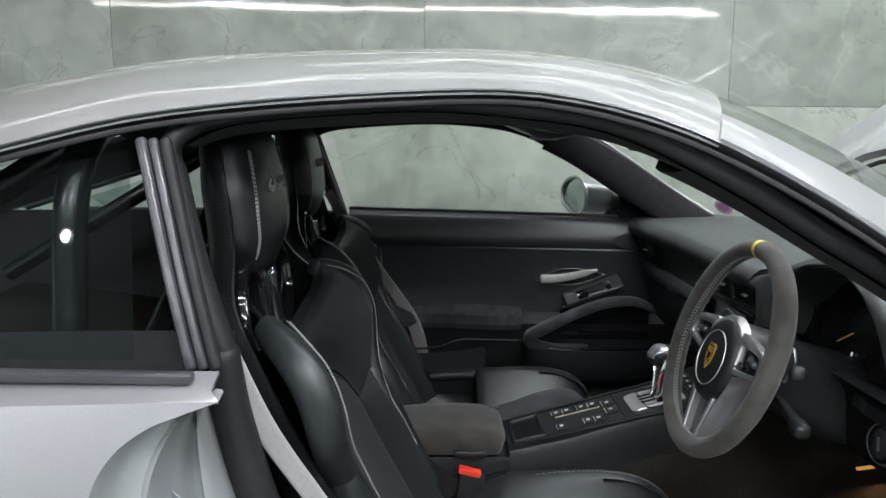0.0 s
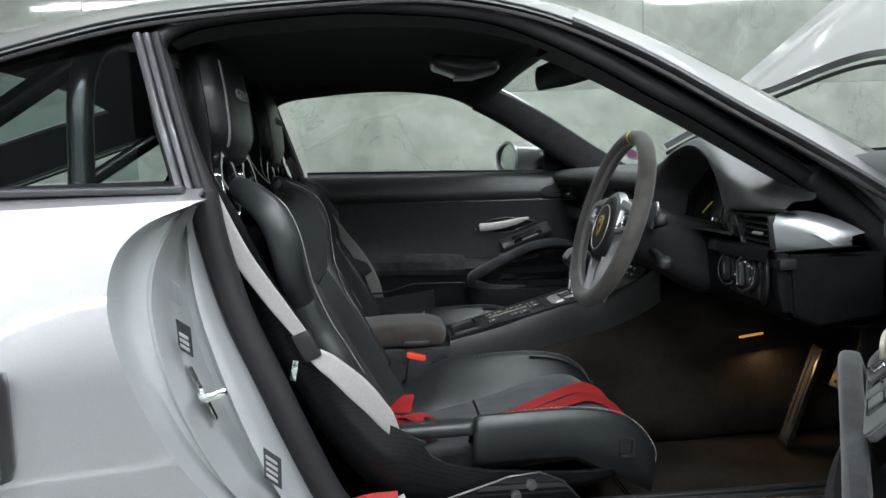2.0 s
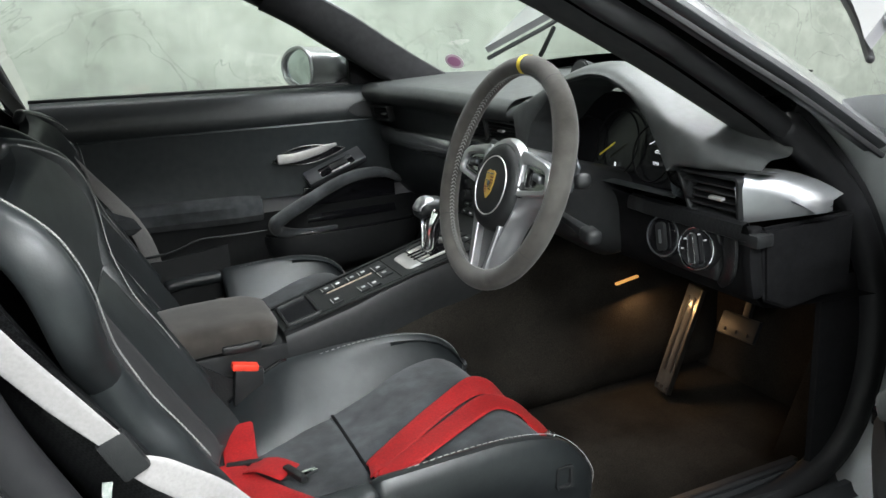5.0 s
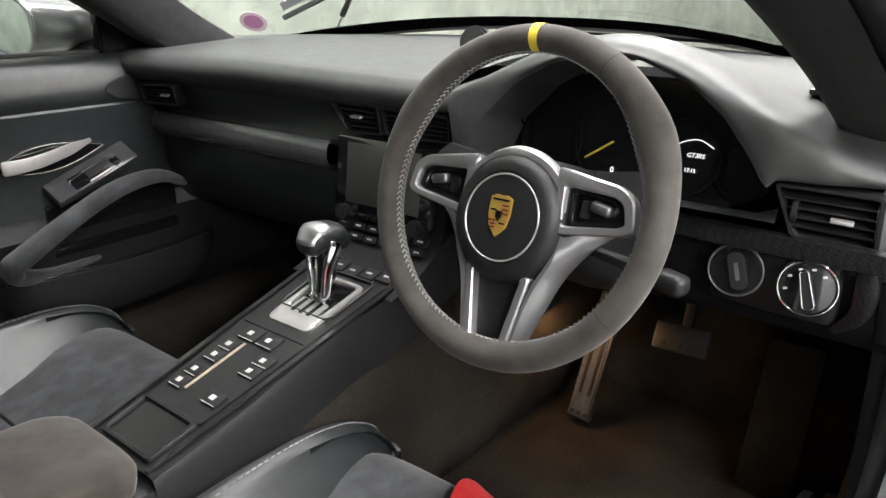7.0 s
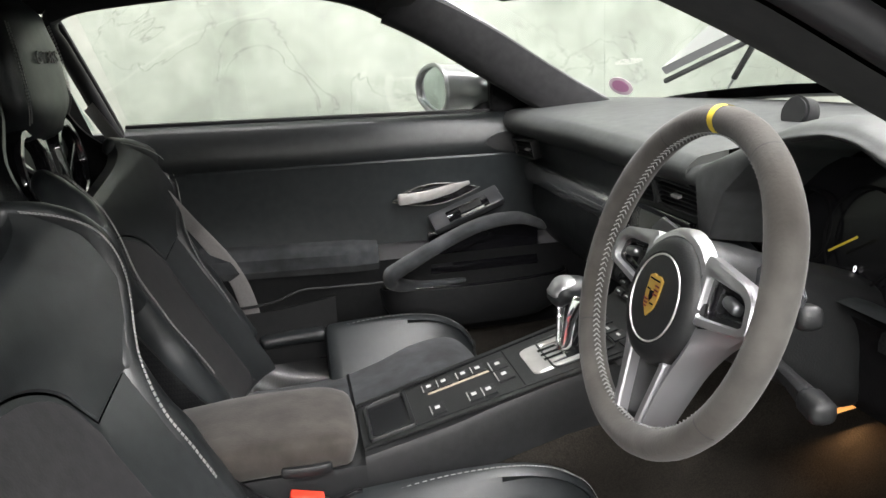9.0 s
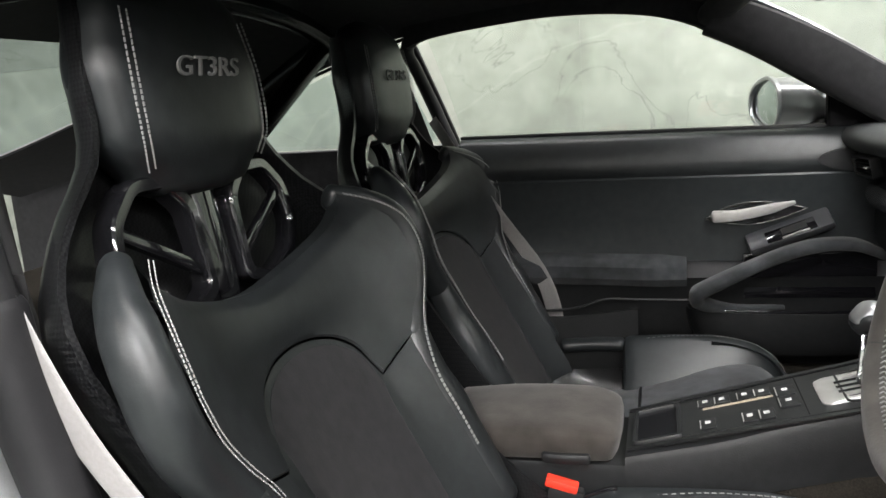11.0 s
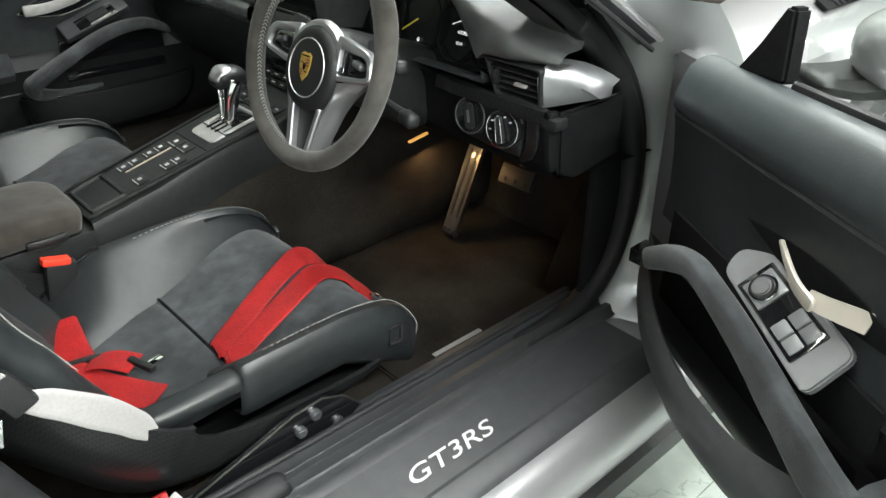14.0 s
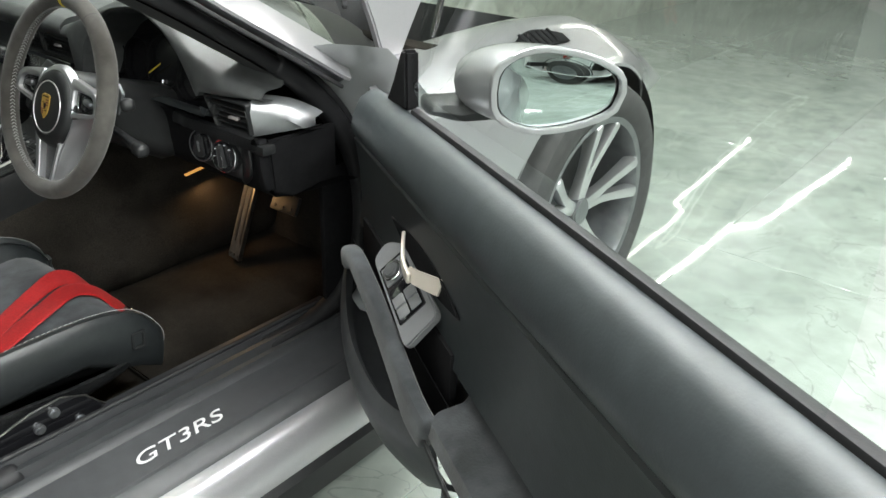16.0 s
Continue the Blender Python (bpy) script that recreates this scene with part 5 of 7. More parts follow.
# vents
def vent(corners, parent, knob=(0.5, 0.5), wheel_side=0):
    """An air vent in the four corners: top left, top right, bottom right, bottom left, as one sits before it."""
    a, b, c, d = (Vector(p) for p in corners)
    X = ((b + c) / 2 - (a + d) / 2).normalized()
    m = axes((a + b + c + d) / 4, X, (a + b) / 2 - (c + d) / 2)
    inv = m.inverted()
    q = [(inv @ p).to_2d() for p in (d, c, b, a)]
    mid = sum(q, Vector((0, 0))) / 4
    wd, ht = (q[1] - q[0]).length, (q[3] - q[0]).length
    inner = [mid + Vector(((p - mid).x * (1 - 0.009 / wd), (p - mid).y * (1 - 0.009 / ht))) for p in q]
    v = part("air_vent", frame_plate(q, inner, -0.014, 0.004, m, 0.007, 0.005, 0.002), M_SATIN, parent, "black air vent with a thin frame")
    part("vent_back", prism([tuple(p) for p in inner], 0.003, m @ Matrix.Translation((0, 0, -0.03)), 0), M_MATTE, v)
    for i in range(4):
        f = 0.2 + 0.2 * i
        l, r = inner[0].lerp(inner[3], f), inner[1].lerp(inner[2], f)
        o = (l + r) / 2
        part("slat", box(0, 0, 0, (r - l).length, 0.0022, 0.016, 0, m @ Matrix.Translation((o.x, o.y, -0.008)) @ pose(0, 0, 0, 12, 0, math.degrees(math.atan2((r - l).y, (r - l).x)))), M_SATIN, v)
    k = inner[0].lerp(inner[1], knob[0]).lerp(inner[3].lerp(inner[2], knob[0]), knob[1])
    part("vent_knob", box(k.x, k.y, 0.002, 0.022, 0.0045, 0.008, 0.0015, m), M_ALU, v)
    if wheel_side:
        e = inner[0].lerp(inner[1], 0.08).lerp(inner[3].lerp(inner[2], 0.08), 0.5)
        part("vent_wheel", cyl(tuple(m @ Vector((e.x, e.y, -0.004))), X, 0.013, 0.006, 20, bev=0.001), M_SATIN, v)
    return v


vent(((0.176, -0.552, 0.772), (0.194, -0.654, 0.768), (0.196, -0.654, 0.708), (0.186, -0.572, 0.714)), dash, (0.62, 0.45), 1)
vent(((0.160, 0.108, 0.804), (0.160, 0.002, 0.802), (0.168, 0.002, 0.757), (0.168, 0.078, 0.753)), dash, (0.45, 0.55))
vent(((0.160, -0.002, 0.802), (0.160, -0.132, 0.800), (0.168, -0.128, 0.760), (0.168, -0.002, 0.757)), dash, (0.5, 0.55))
vent(((0.122, 0.606, 0.796), (0.130, 0.492, 0.801), (0.140, 0.497, 0.758), (0.134, 0.606, 0.757)), dash, (0.72, 0.5))

def vent_end():
    """Aluminium block that ends the dashboard beside the vent."""
    rows = []
    for f in (0, 0.2, 0.45, 0.7, 0.88, 1):
        xa, y = 0.190 + 0.084 * f ** 1.15, -0.648 - 0.056 * f
        zt, zb = 0.770 - 0.036 * f ** 2.2, 0.706 + 0.012 * f
        rows.append([(xa + 0.05, y + 0.004, zt + 0.004), (xa + 0.022, y, zt + 0.003), (xa + 0.006, y, zt - 0.004), (xa, y, zt - 0.016), (xa + 0.002, y, (zt + zb) / 2), (xa + 0.006, y, zb + 0.008), (xa + 0.014, y, zb), (xa + 0.05, y + 0.004, zb - 0.002)])
    rows.append([(0.30, -0.705, 0.726 + 0.002 * (3.5 - i)) for i in range(8)])
    return grid(rows)


part("vent_trim", vent_end(), M_VENTALU, dash, "satin aluminium vent trim")
part("knee_trim", grid([[(x - 0.004 * (1 if y < -0.47 else 0), y, z) for x, z in ((0.190, 0.716), (0.181, 0.713), (0.178, 0.704), (0.178, 0.694), (0.190, 0.689))] for y in [-0.44 - 0.0125 * i for i in range(20)]]), M_CARBON, dash, "carbon strip below the vent")
part("switch_trim", sweep([(0.186, -0.648, 0.700), (0.184, -0.652, 0.672), (0.188, -0.646, 0.640), (0.196, -0.625, 0.618)], [0.010, 0.012, 0.010, 0.006], 0.004, (0, 1, 0), 10, 3, steps=12), M_CARBON, dash, "carbon trim beside the light switch")
part("end_edge", sweep([(0.205, -0.668, 0.700), (0.203, -0.670, 0.66), (0.212, -0.670, 0.615)], 0.012, 0.010, (1, 0, 0), 10, 3, steps=6), M_MATTE, dash)
part("defrost_grille", box(0.315, -0.575, 0.853, 0.11, 0.05, 0.006, 0.002, pose(0, 0, 0)), M_GLOSS, dash)
for i in range(6):
    part("grille_bar", box(0.275 + 0.016 * i, -0.575, 0.857, 0.004, 0.046, 0.006, 0), M_SATIN, dash)
part("stopwatch", cyl((0.40, 0.009, 0.872), (-0.9, -0.2, 0.25), 0.026, 0.03, 28, bev=0.004), M_SATIN, dash, "round dashboard stopwatch")
# light switch and key place
for y, x, nm in ((-0.520, 0.194, "key_place"), (-0.597, 0.188, "light_switch")):
    ax = Vector((-1, -0.15, 0.12)).normalized()
    km = axes((x - 0.010, y, 0.666), (0.15, -1, 0), (0.12, 0, 1))
    k = part(nm, cyl((x, y, 0.664), tuple(ax), 0.031, 0.03, 36, bev=0.003), M_SATIN, dash)
    part("bezel", ring(tuple(Vector((x, y, 0.664)) + ax * 0.0155), tuple(ax), 0.029, 0.0013 if nm == "light_switch" else 0.0011, 40, 8), M_CHROME if nm == "light_switch" else M_DARKALU, k)
    part("dial_face", cyl(tuple(Vector((x, y, 0.664)) + ax * 0.0155), tuple(ax), 0.0265, 0.003, 36, bev=0.001), M_GLOSS, k)
    gm = axes(Vector((x, y, 0.664)) + ax * 0.018, (0.15, -1, 0), (0.12, 0, 1)) @ pose(0, 0, 0, 0, 0, 14)
    if nm == "light_switch":
        part("grip", prism(rounded([(-0.0065, -0.021), (0.0065, -0.021), (0.005, 0.021), (-0.005, 0.021)], 0.005), 0.008, gm, 0.0015), M_SATIN, k)
        part("grip_edge", sweep([tuple(gm @ Vector((*p, 0.0085))) for p in rounded([(-0.0058, -0.020), (0.0058, -0.020), (0.0042, 0.020), (-0.0042, 0.020)], 0.004)], 0.0008, 0.0008, (1, 0, 0), 6, steps=0, closed=True), M_CHROME, k)
        for a in (30, 65, 100, 135, 175):
            part("dial_mark", box(0.021 * math.cos(radians(a)), 0.021 * math.sin(radians(a)), 0.0, 0.004, 0.0022, 0.001, 0, gm), M_WHITE, k, "", False)
    else:
        part("grip", prism(rounded([(-0.008, -0.021), (0.010, -0.021), (0.010, 0.021), (-0.008, 0.021)], 0.007), 0.006, gm @ pose(0.002, 0, 0), 0.002), M_SATIN, k)
        part("key_slot", prism(rounded([(-0.0022, -0.010), (0.0022, -0.010), (0.0022, 0.010), (-0.0022, 0.010)], 0.002), 0.001, gm @ pose(0.003, 0, 0.006), 0), M_DARKALU, k)
part("switch_surround", sweep([(0.205, -0.495, 0.662), (0.197, -0.56, 0.662), (0.198, -0.62, 0.662)], 0.042, 0.012, (0, 0, 1), 16, 3, steps=8), M_SATIN, dash)
part("switch_shelf", box(0.205, -0.66, 0.690, 0.03, 0.06, 0.018, 0.005), M_SATIN, dash)

# centre stack and console
tsm = Matrix.Translation((0.163, 0.0, 0.690)) @ pose(0, 0, 0, 0, 8, 0)
ts = part("touch_screen", box(0, 0, 0, 0.012, 0.20, 0.118, 0.004, tsm), M_GLOSS, dash, "dark touch screen")
part("screen_glass", box(-0.0066, 0, 0.004, 0.002, 0.150, 0.092, 0.0006, tsm), M_SCREEN, ts, "unlit grey screen glass")
part("radio_panel", grid([spline([(0.178, y, 0.742), (0.176, y, 0.63), (0.135, y, 0.585), (0.06, y, 0.556)], 10) for y in (-0.105, -0.05, 0, 0.05, 0.105)]), M_SATIN, dash)
for r, (x, z) in enumerate(((0.160, 0.628), (0.152, 0.612), (0.143, 0.598))):
    for i in range(6):
        sb = part("stack_button", box(0, 0, 0, 0.006, 0.026, 0.011, 0.002, Matrix.Translation((x, 0.080 - 0.032 * i, z)) @ pose(0, 0, 0, 0, 40, 0)), M_SATIN, dash)
        part("button_mark", box(0, 0, 0, 0.0008, 0.010, 0.0025, 0, Matrix.Translation((x, 0.080 - 0.032 * i, z)) @ pose(0, 0, 0, 0, 40, 0) @ Matrix.Translation((-0.0034, 0, 0))), M_WHITE, sb, "", False)
for y in (-0.075, 0.075):
    part("dial", cyl((0.148, y, 0.632), (-1, 0, 0.3), 0.013, 0.024, 24, bev=0.003), M_SATIN, dash)

CON = [(-0.30, 0.462), (-0.182, 0.489), (-0.107, 0.512), (-0.008, 0.538), (0.07, 0.556), (0.14, 0.585), (0.20, 0.62)]


def con_rows():
    rows = []
    for x, z in spline(CON, 20):
        hw = 0.086 + 0.02 * max(0, x) / 0.2
        rows.append([(x, -hw * 1.04, z - 0.085), (x, -hw * 1.03, z - 0.05), (x, -hw * 1.0, z - 0.012), (x, -hw * 0.95, z - 0.002), (x, -hw * 0.86, z), (x, 0, z), (x, hw * 0.86, z), (x, hw * 0.95, z - 0.002), (x, hw, z - 0.012), (x, hw * 1.03, z - 0.05), (x, hw * 1.04, z - 0.085)])
    return grid(rows)


console = part("centre_console", con_rows(), M_SATIN, car, "black centre console with buttons and gear gate")
tilt = Matrix.Translation((-0.10, 0, 0.514)) @ pose(0, 0, 0, 0, -14.6, 0)


def on_console(x, y, z=0.0):
    return tilt @ Matrix.Translation((x, y, z))


part("console_panel", prism(rounded([(-0.128, -0.060), (0.235, -0.080), (0.235, 0.080), (-0.128, 0.056)], 0.006), 0.003, on_console(0.0, 0, 0.0), 0.001), M_SATIN, console)
for s in (-1, 1):
    part("console_edge", prism([(-0.205, s * 0.061), (0.235, s * 0.082), (0.235, s * 0.092), (-0.205, s * 0.072)][::s], 0.0035, on_console(0.0, 0, 0.0005), 0.001), M_CARBON, console, "carbon edge strip")
# open tray in front of the armrest
tr = part("tray", frame_plate([(-0.196, -0.058), (-0.126, -0.060), (-0.126, 0.056), (-0.196, 0.052)], [(-0.190, -0.051), (-0.133, -0.053), (-0.133, 0.049), (-0.190, 0.046)], -0.004, 0.007, on_console(0, 0), 0.008, 0.006, 0.002), M_SATIN, console, "black coin tray")
part("tray_floor", box(-0.162, -0.002, 0.0012, 0.058, 0.10, 0.002, 0, on_console(0, 0)), M_DISPLAY, tr)
# buttons: a row with a bronze lamp strip, single ones beside it, two wide ones before the gate
part("lamp_strip", box(-0.046, 0.0165, 0.0036, 0.098, 0.0045, 0.001, 0, on_console(0, 0)), M_BRONZE, console, "bronze indicator strip")
for x, y, w, d in ((-0.090, 0.033, 0.022, 0.026), (-0.066, 0.033, 0.022, 0.026), (-0.034, 0.033, 0.022, 0.026), (-0.010, 0.033, 0.022, 0.026), (-0.090, -0.040, 0.022, 0.030), (-0.034, -0.042, 0.020, 0.030), (-0.012, -0.043, 0.020, 0.030),
                   (0.020, 0.022, 0.026, 0.034), (0.020, -0.016, 0.026, 0.034)):
    bt = part("console_button", box(x, y, 0.0046, w, d, 0.004, 0.0012, on_console(0, 0)), M_SATIN, console)
    part("button_mark", box(x, y + 0.002, 0.0069, 0.0075, 0.0085, 0.0006, 0, on_console(0, 0)), M_WHITE, bt, "", False)
    part("button_edge", box(x - w * 0.46, y, 0.0064, 0.0014, d * 0.9, 0.0008, 0, on_console(0, 0)), M_ALU, bt, "", False)
for i in range(5):
    bt = part("console_button", box(0.196 + 0.004 * abs(i - 2), 0.062 - 0.031 * i, 0.0048, 0.024, 0.027, 0.004, 0.0012, on_console(0, 0)), M_SATIN, console)
    part("button_mark", box(0.196 + 0.004 * abs(i - 2), 0.062 - 0.031 * i, 0.0071, 0.004, 0.010, 0.0006, 0, on_console(0, 0)), M_WHITE, bt, "", False)
part("panel_joint", box(0.038, 0, 0.0034, 0.0016, 0.128, 0.0008, 0, on_console(0, 0)), M_MATTE, console)
# gear gate: satin plate, dark well, bright rim
gate = part("gear_gate", frame_plate([(0.046, -0.050), (0.160, -0.050), (0.160, 0.038), (0.046, 0.038)], [(0.080, -0.040), (0.152, -0.042), (0.152, 0.030), (0.080, 0.028)], 0.0, 0.007, on_console(0.012, 0), 0.014, 0.008, 0.002), M_ALU, console, "satin aluminium gear gate")
part("gate_well", box(0.116, -0.006, 0.0026, 0.074, 0.074, 0.003, 0.001, on_console(0.012, 0)), M_GLOSS, gate)
part("gate_tongue", box(0.088, -0.006, 0.0052, 0.03, 0.052, 0.004, 0.0015, on_console(0.012, 0)), M_ALU, gate)
for y in (-0.022, -0.006, 0.010):
    part("gate_slot", box(0.086, y, 0.0074, 0.030, 0.0065, 0.0012, 0, on_console(0.012, 0)), M_DISPLAY, gate)
part("gate_rim", sweep([tuple(on_console(p[0] + 0.012, p[1], 0.006).translation) for p in rounded([(0.076, -0.057), (0.172, -0.059), (0.172, 0.046), (0.076, 0.044)], 0.014)], 0.0018, 0.0022, (0, 0, 1), 6, steps=0, closed=True), M_SATIN, gate)
lever = part("gear_lever", sweep([(0.018, -0.012, 0.550), (0.024, -0.012, 0.575), (0.030, -0.010, 0.602), (0.034, -0.008, 0.622)], [0.012, 0.0125, 0.014, 0.018], [0.012, 0.013, 0.015, 0.017], (0, 1, 0), 16, 2.6, steps=12), M_GLOSS, console, "chrome and black gear lever")
for s in (-1, 1):
    part("lever_arm", sweep([(0.013, -0.013 + s * 0.012, 0.555), (0.015, -0.012 + s * 0.014, 0.585), (0.020, -0.010 + s * 0.020, 0.612), (0.030, -0.008 + s * 0.024, 0.634)], [0.0045, 0.005, 0.0055, 0.006], [0.009, 0.008, 0.009, 0.012], (0, 1, 0), 12, 3, steps=12), M_CHROME, lever, "bright chrome side of the lever")
part("lever_collar", cyl((0.018, -0.012, 0.556), (0.1, 0, 1), 0.0165, 0.014, 24, bev=0.004), M_CHROME, lever)
part("knob", sweep([(0.060, -0.006, 0.626), (0.042, -0.006, 0.640), (0.018, -0.006, 0.640), (0.004, -0.006, 0.630)], [0.020, 0.028, 0.028, 0.021], [0.013, 0.019, 0.020, 0.014], (0, 1, 0), 18, 2.3, steps=14), M_LEATHER, lever, "black leather knob")
part("knob_cap", sweep([(0.036, -0.006, 0.650), (0.016, -0.006, 0.650), (0.001, -0.006, 0.637)], [0.020, 0.024, 0.019], [0.009, 0.012, 0.010], (0, 1, 0), 16, 2.4, steps=10), M_SPOKE, lever, "satin silver cap")
part("armrest", sweep([(-0.56, 0, 0.468), (-0.46, 0, 0.476), (-0.36, 0, 0.476), (-0.322, 0, 0.470)], [0.092, 0.096, 0.095, 0.086], [0.028, 0.028, 0.028, 0.025], (0, 1, 0), 24, 4.5, steps=14), M_ARM, car, "brown-grey suede armrest")
part("armrest_latch", sweep([(-0.41, -0.096, 0.462), (-0.38, -0.099, 0.462), (-0.35, -0.096, 0.462)], 0.008, 0.006, (0, 0, 1), 10, steps=6), M_SATIN, car)
part("armrest_box", box(-0.41, 0, 0.35, 0.24, 0.17, 0.20, 0.01), M_SATIN, car)

# ---------------------------------------------------------------- steering wheel
WC = Vector((0.018, -0.330, 0.753))
WM = axes(WC, (0, -1, 0), (0.322, 0, 0.947))


def wp(x, y, z=0.0):
    return tuple(WM @ Vector((x, y, z)))


wn = WM.to_3x3() @ Vector((0, 0, 1))
R_ = 0.170


def rim_tube(a):
    """Half thickness of the rim: fuller at the thumb rests."""
    d = math.degrees(a) % 360
    return 0.0158 + 0.0035 * sum(math.exp(-((d - c) / 14) ** 2) for c in (28, 152)) + 0.0008 * math.sin(3 * a)


bm = grid([[WM @ (Vector((math.cos(a), math.sin(a), 0)) * (R_ + rim_tube(a) * math.cos(q)) + Vector((0, 0, 0.0168 * math.sin(q)))) for q in [2 * math.pi * j / 16 for j in range(16)]] for a in [2 * math.pi * i / 72 for i in range(73)]], True)
bmesh.ops.remove_doubles(bm, verts=bm.verts[:], dist=1e-6)
HM = WM @ Matrix.Translation((0.004, -0.022, 0))


def hp_(x, y, z=0.0):
    return tuple(HM @ Vector((x, y, z)))


wheel = part("steering_wheel", bm, M_SUEDE_WORN, car, "worn grey suede steering wheel rim")


def rim_band(a0, a1, grow):
    return grid([[WM @ (Vector((math.cos(a), math.sin(a), 0)) * (R_ + (rim_tube(a) + grow) * math.cos(q)) + Vector((0, 0, (0.0168 + grow) * math.sin(q)))) for q in [2 * math.pi * j / 20 for j in range(21)]] for a in (a0, (a0 + a1) / 2, a1)])


part("centre_mark", rim_band(radians(88.2), radians(91.8), 0.0006), M_YELLOW, wheel, "yellow centre mark")
for a in (58, 122, 215, 325):
    part("rim_seam", rim_band(radians(a) - 0.003, radians(a) + 0.003, 0.0003), M_RUBBER, wheel)
bm = bmesh.new()
for i in range(150):
    a = 2 * math.pi * i / 150
    for o in (-1, 1):
        p = WM @ (Vector((math.cos(a), math.sin(a), 0)) * (R_ - rim_tube(a) - 0.0004) + Vector((0, 0, 0.002 + o * 0.0022)))
        t = WM.to_3x3() @ Vector((-math.sin(a), math.cos(a), o * 0.9))
        bmesh.ops.create_cube(bm, size=1, matrix=Matrix.Translation(p) @ t.to_track_quat("X", "Z").to_matrix().to_4x4() @ Matrix.Diagonal((0.0062, 0.0011, 0.0011, 1)))
tagged(part("stitching", bm, M_THREAD, wheel, "pale crossed stitching"), kind="stuff")
# hub and crest
rows = [[HM @ Vector((r * math.cos(q), r * math.sin(q) * 1.03, z)) for q in [2 * math.pi * j / 48 for j in range(48)]] for r, z in ((0.060, -0.045), (0.066, -0.025), (0.068, -0.010), (0.0675, 0.000), (0.063, 0.009), (0.055, 0.0138), (0.0485, 0.0145), (0.0475, 0.0125), (0.0455, 0.0128), (0.0445, 0.0142), (0.03, 0.0155), (0.001, 0.016))]
hub = part("airbag_cover", grid(rows, True), M_SATIN, wheel, "round black airbag cover")
part("hub_ring", ring(hp_(0, 0, 0.0142), wn, 0.0462, 0.0011, 56, 6), M_ALU, wheel)
cm = HM @ Matrix.Translation((-0.001, 0.001, 0.0155)) @ Matrix.Diagonal((1.12, 1.12, 1, 1))
SHIELD = [(-0.0125, 0.0175), (-0.006, 0.0205), (0, 0.0195), (0.006, 0.0205), (0.0125, 0.0175), (0.0125, 0.002), (0.0098, -0.010), (0, -0.0205), (-0.0098, -0.010), (-0.0125, 0.002)]
part("crest", prism(SHIELD, 0.002, cm, 0.0006), M_GOLD, wheel, "gold shield-shaped emblem")
for s in (-1, 1):
    for i in range(3):
        y = (0.0105, 0.0065, 0.0025)[i] if s > 0 else (-0.0045, -0.0078, -0.0110)[i]
        w = 0.0075 if y > -0.006 else 0.0055
        part("crest_bar", box(s * 0.0064 * (1 if y > -0.006 else 0.75), y, 0.0026, w, 0.0016, 0.0006, 0, cm), M_WINE, wheel, "", False)
    part("crest_bar", box(-s * 0.0062 * (1 if s > 0 else 0.85), 0.0055 if s > 0 else -0.0065, 0.0026, 0.0062, 0.0016, 0.0006, 0, cm), M_GLOSS, wheel, "", False)
part("crest_bar", box(0, 0.0155, 0.0026, 0.018, 0.0018, 0.0006, 0, cm), M_GLOSS, wheel, "", False)
part("crest_field", prism([(-0.0034, 0.005), (0.0034, 0.005), (0.0032, -0.001), (0, -0.0055), (-0.0032, -0.001)], 0.0008, cm @ Matrix.Translation((0, 0, 0.0020)), 0), M_GLOSS, wheel, "", False)
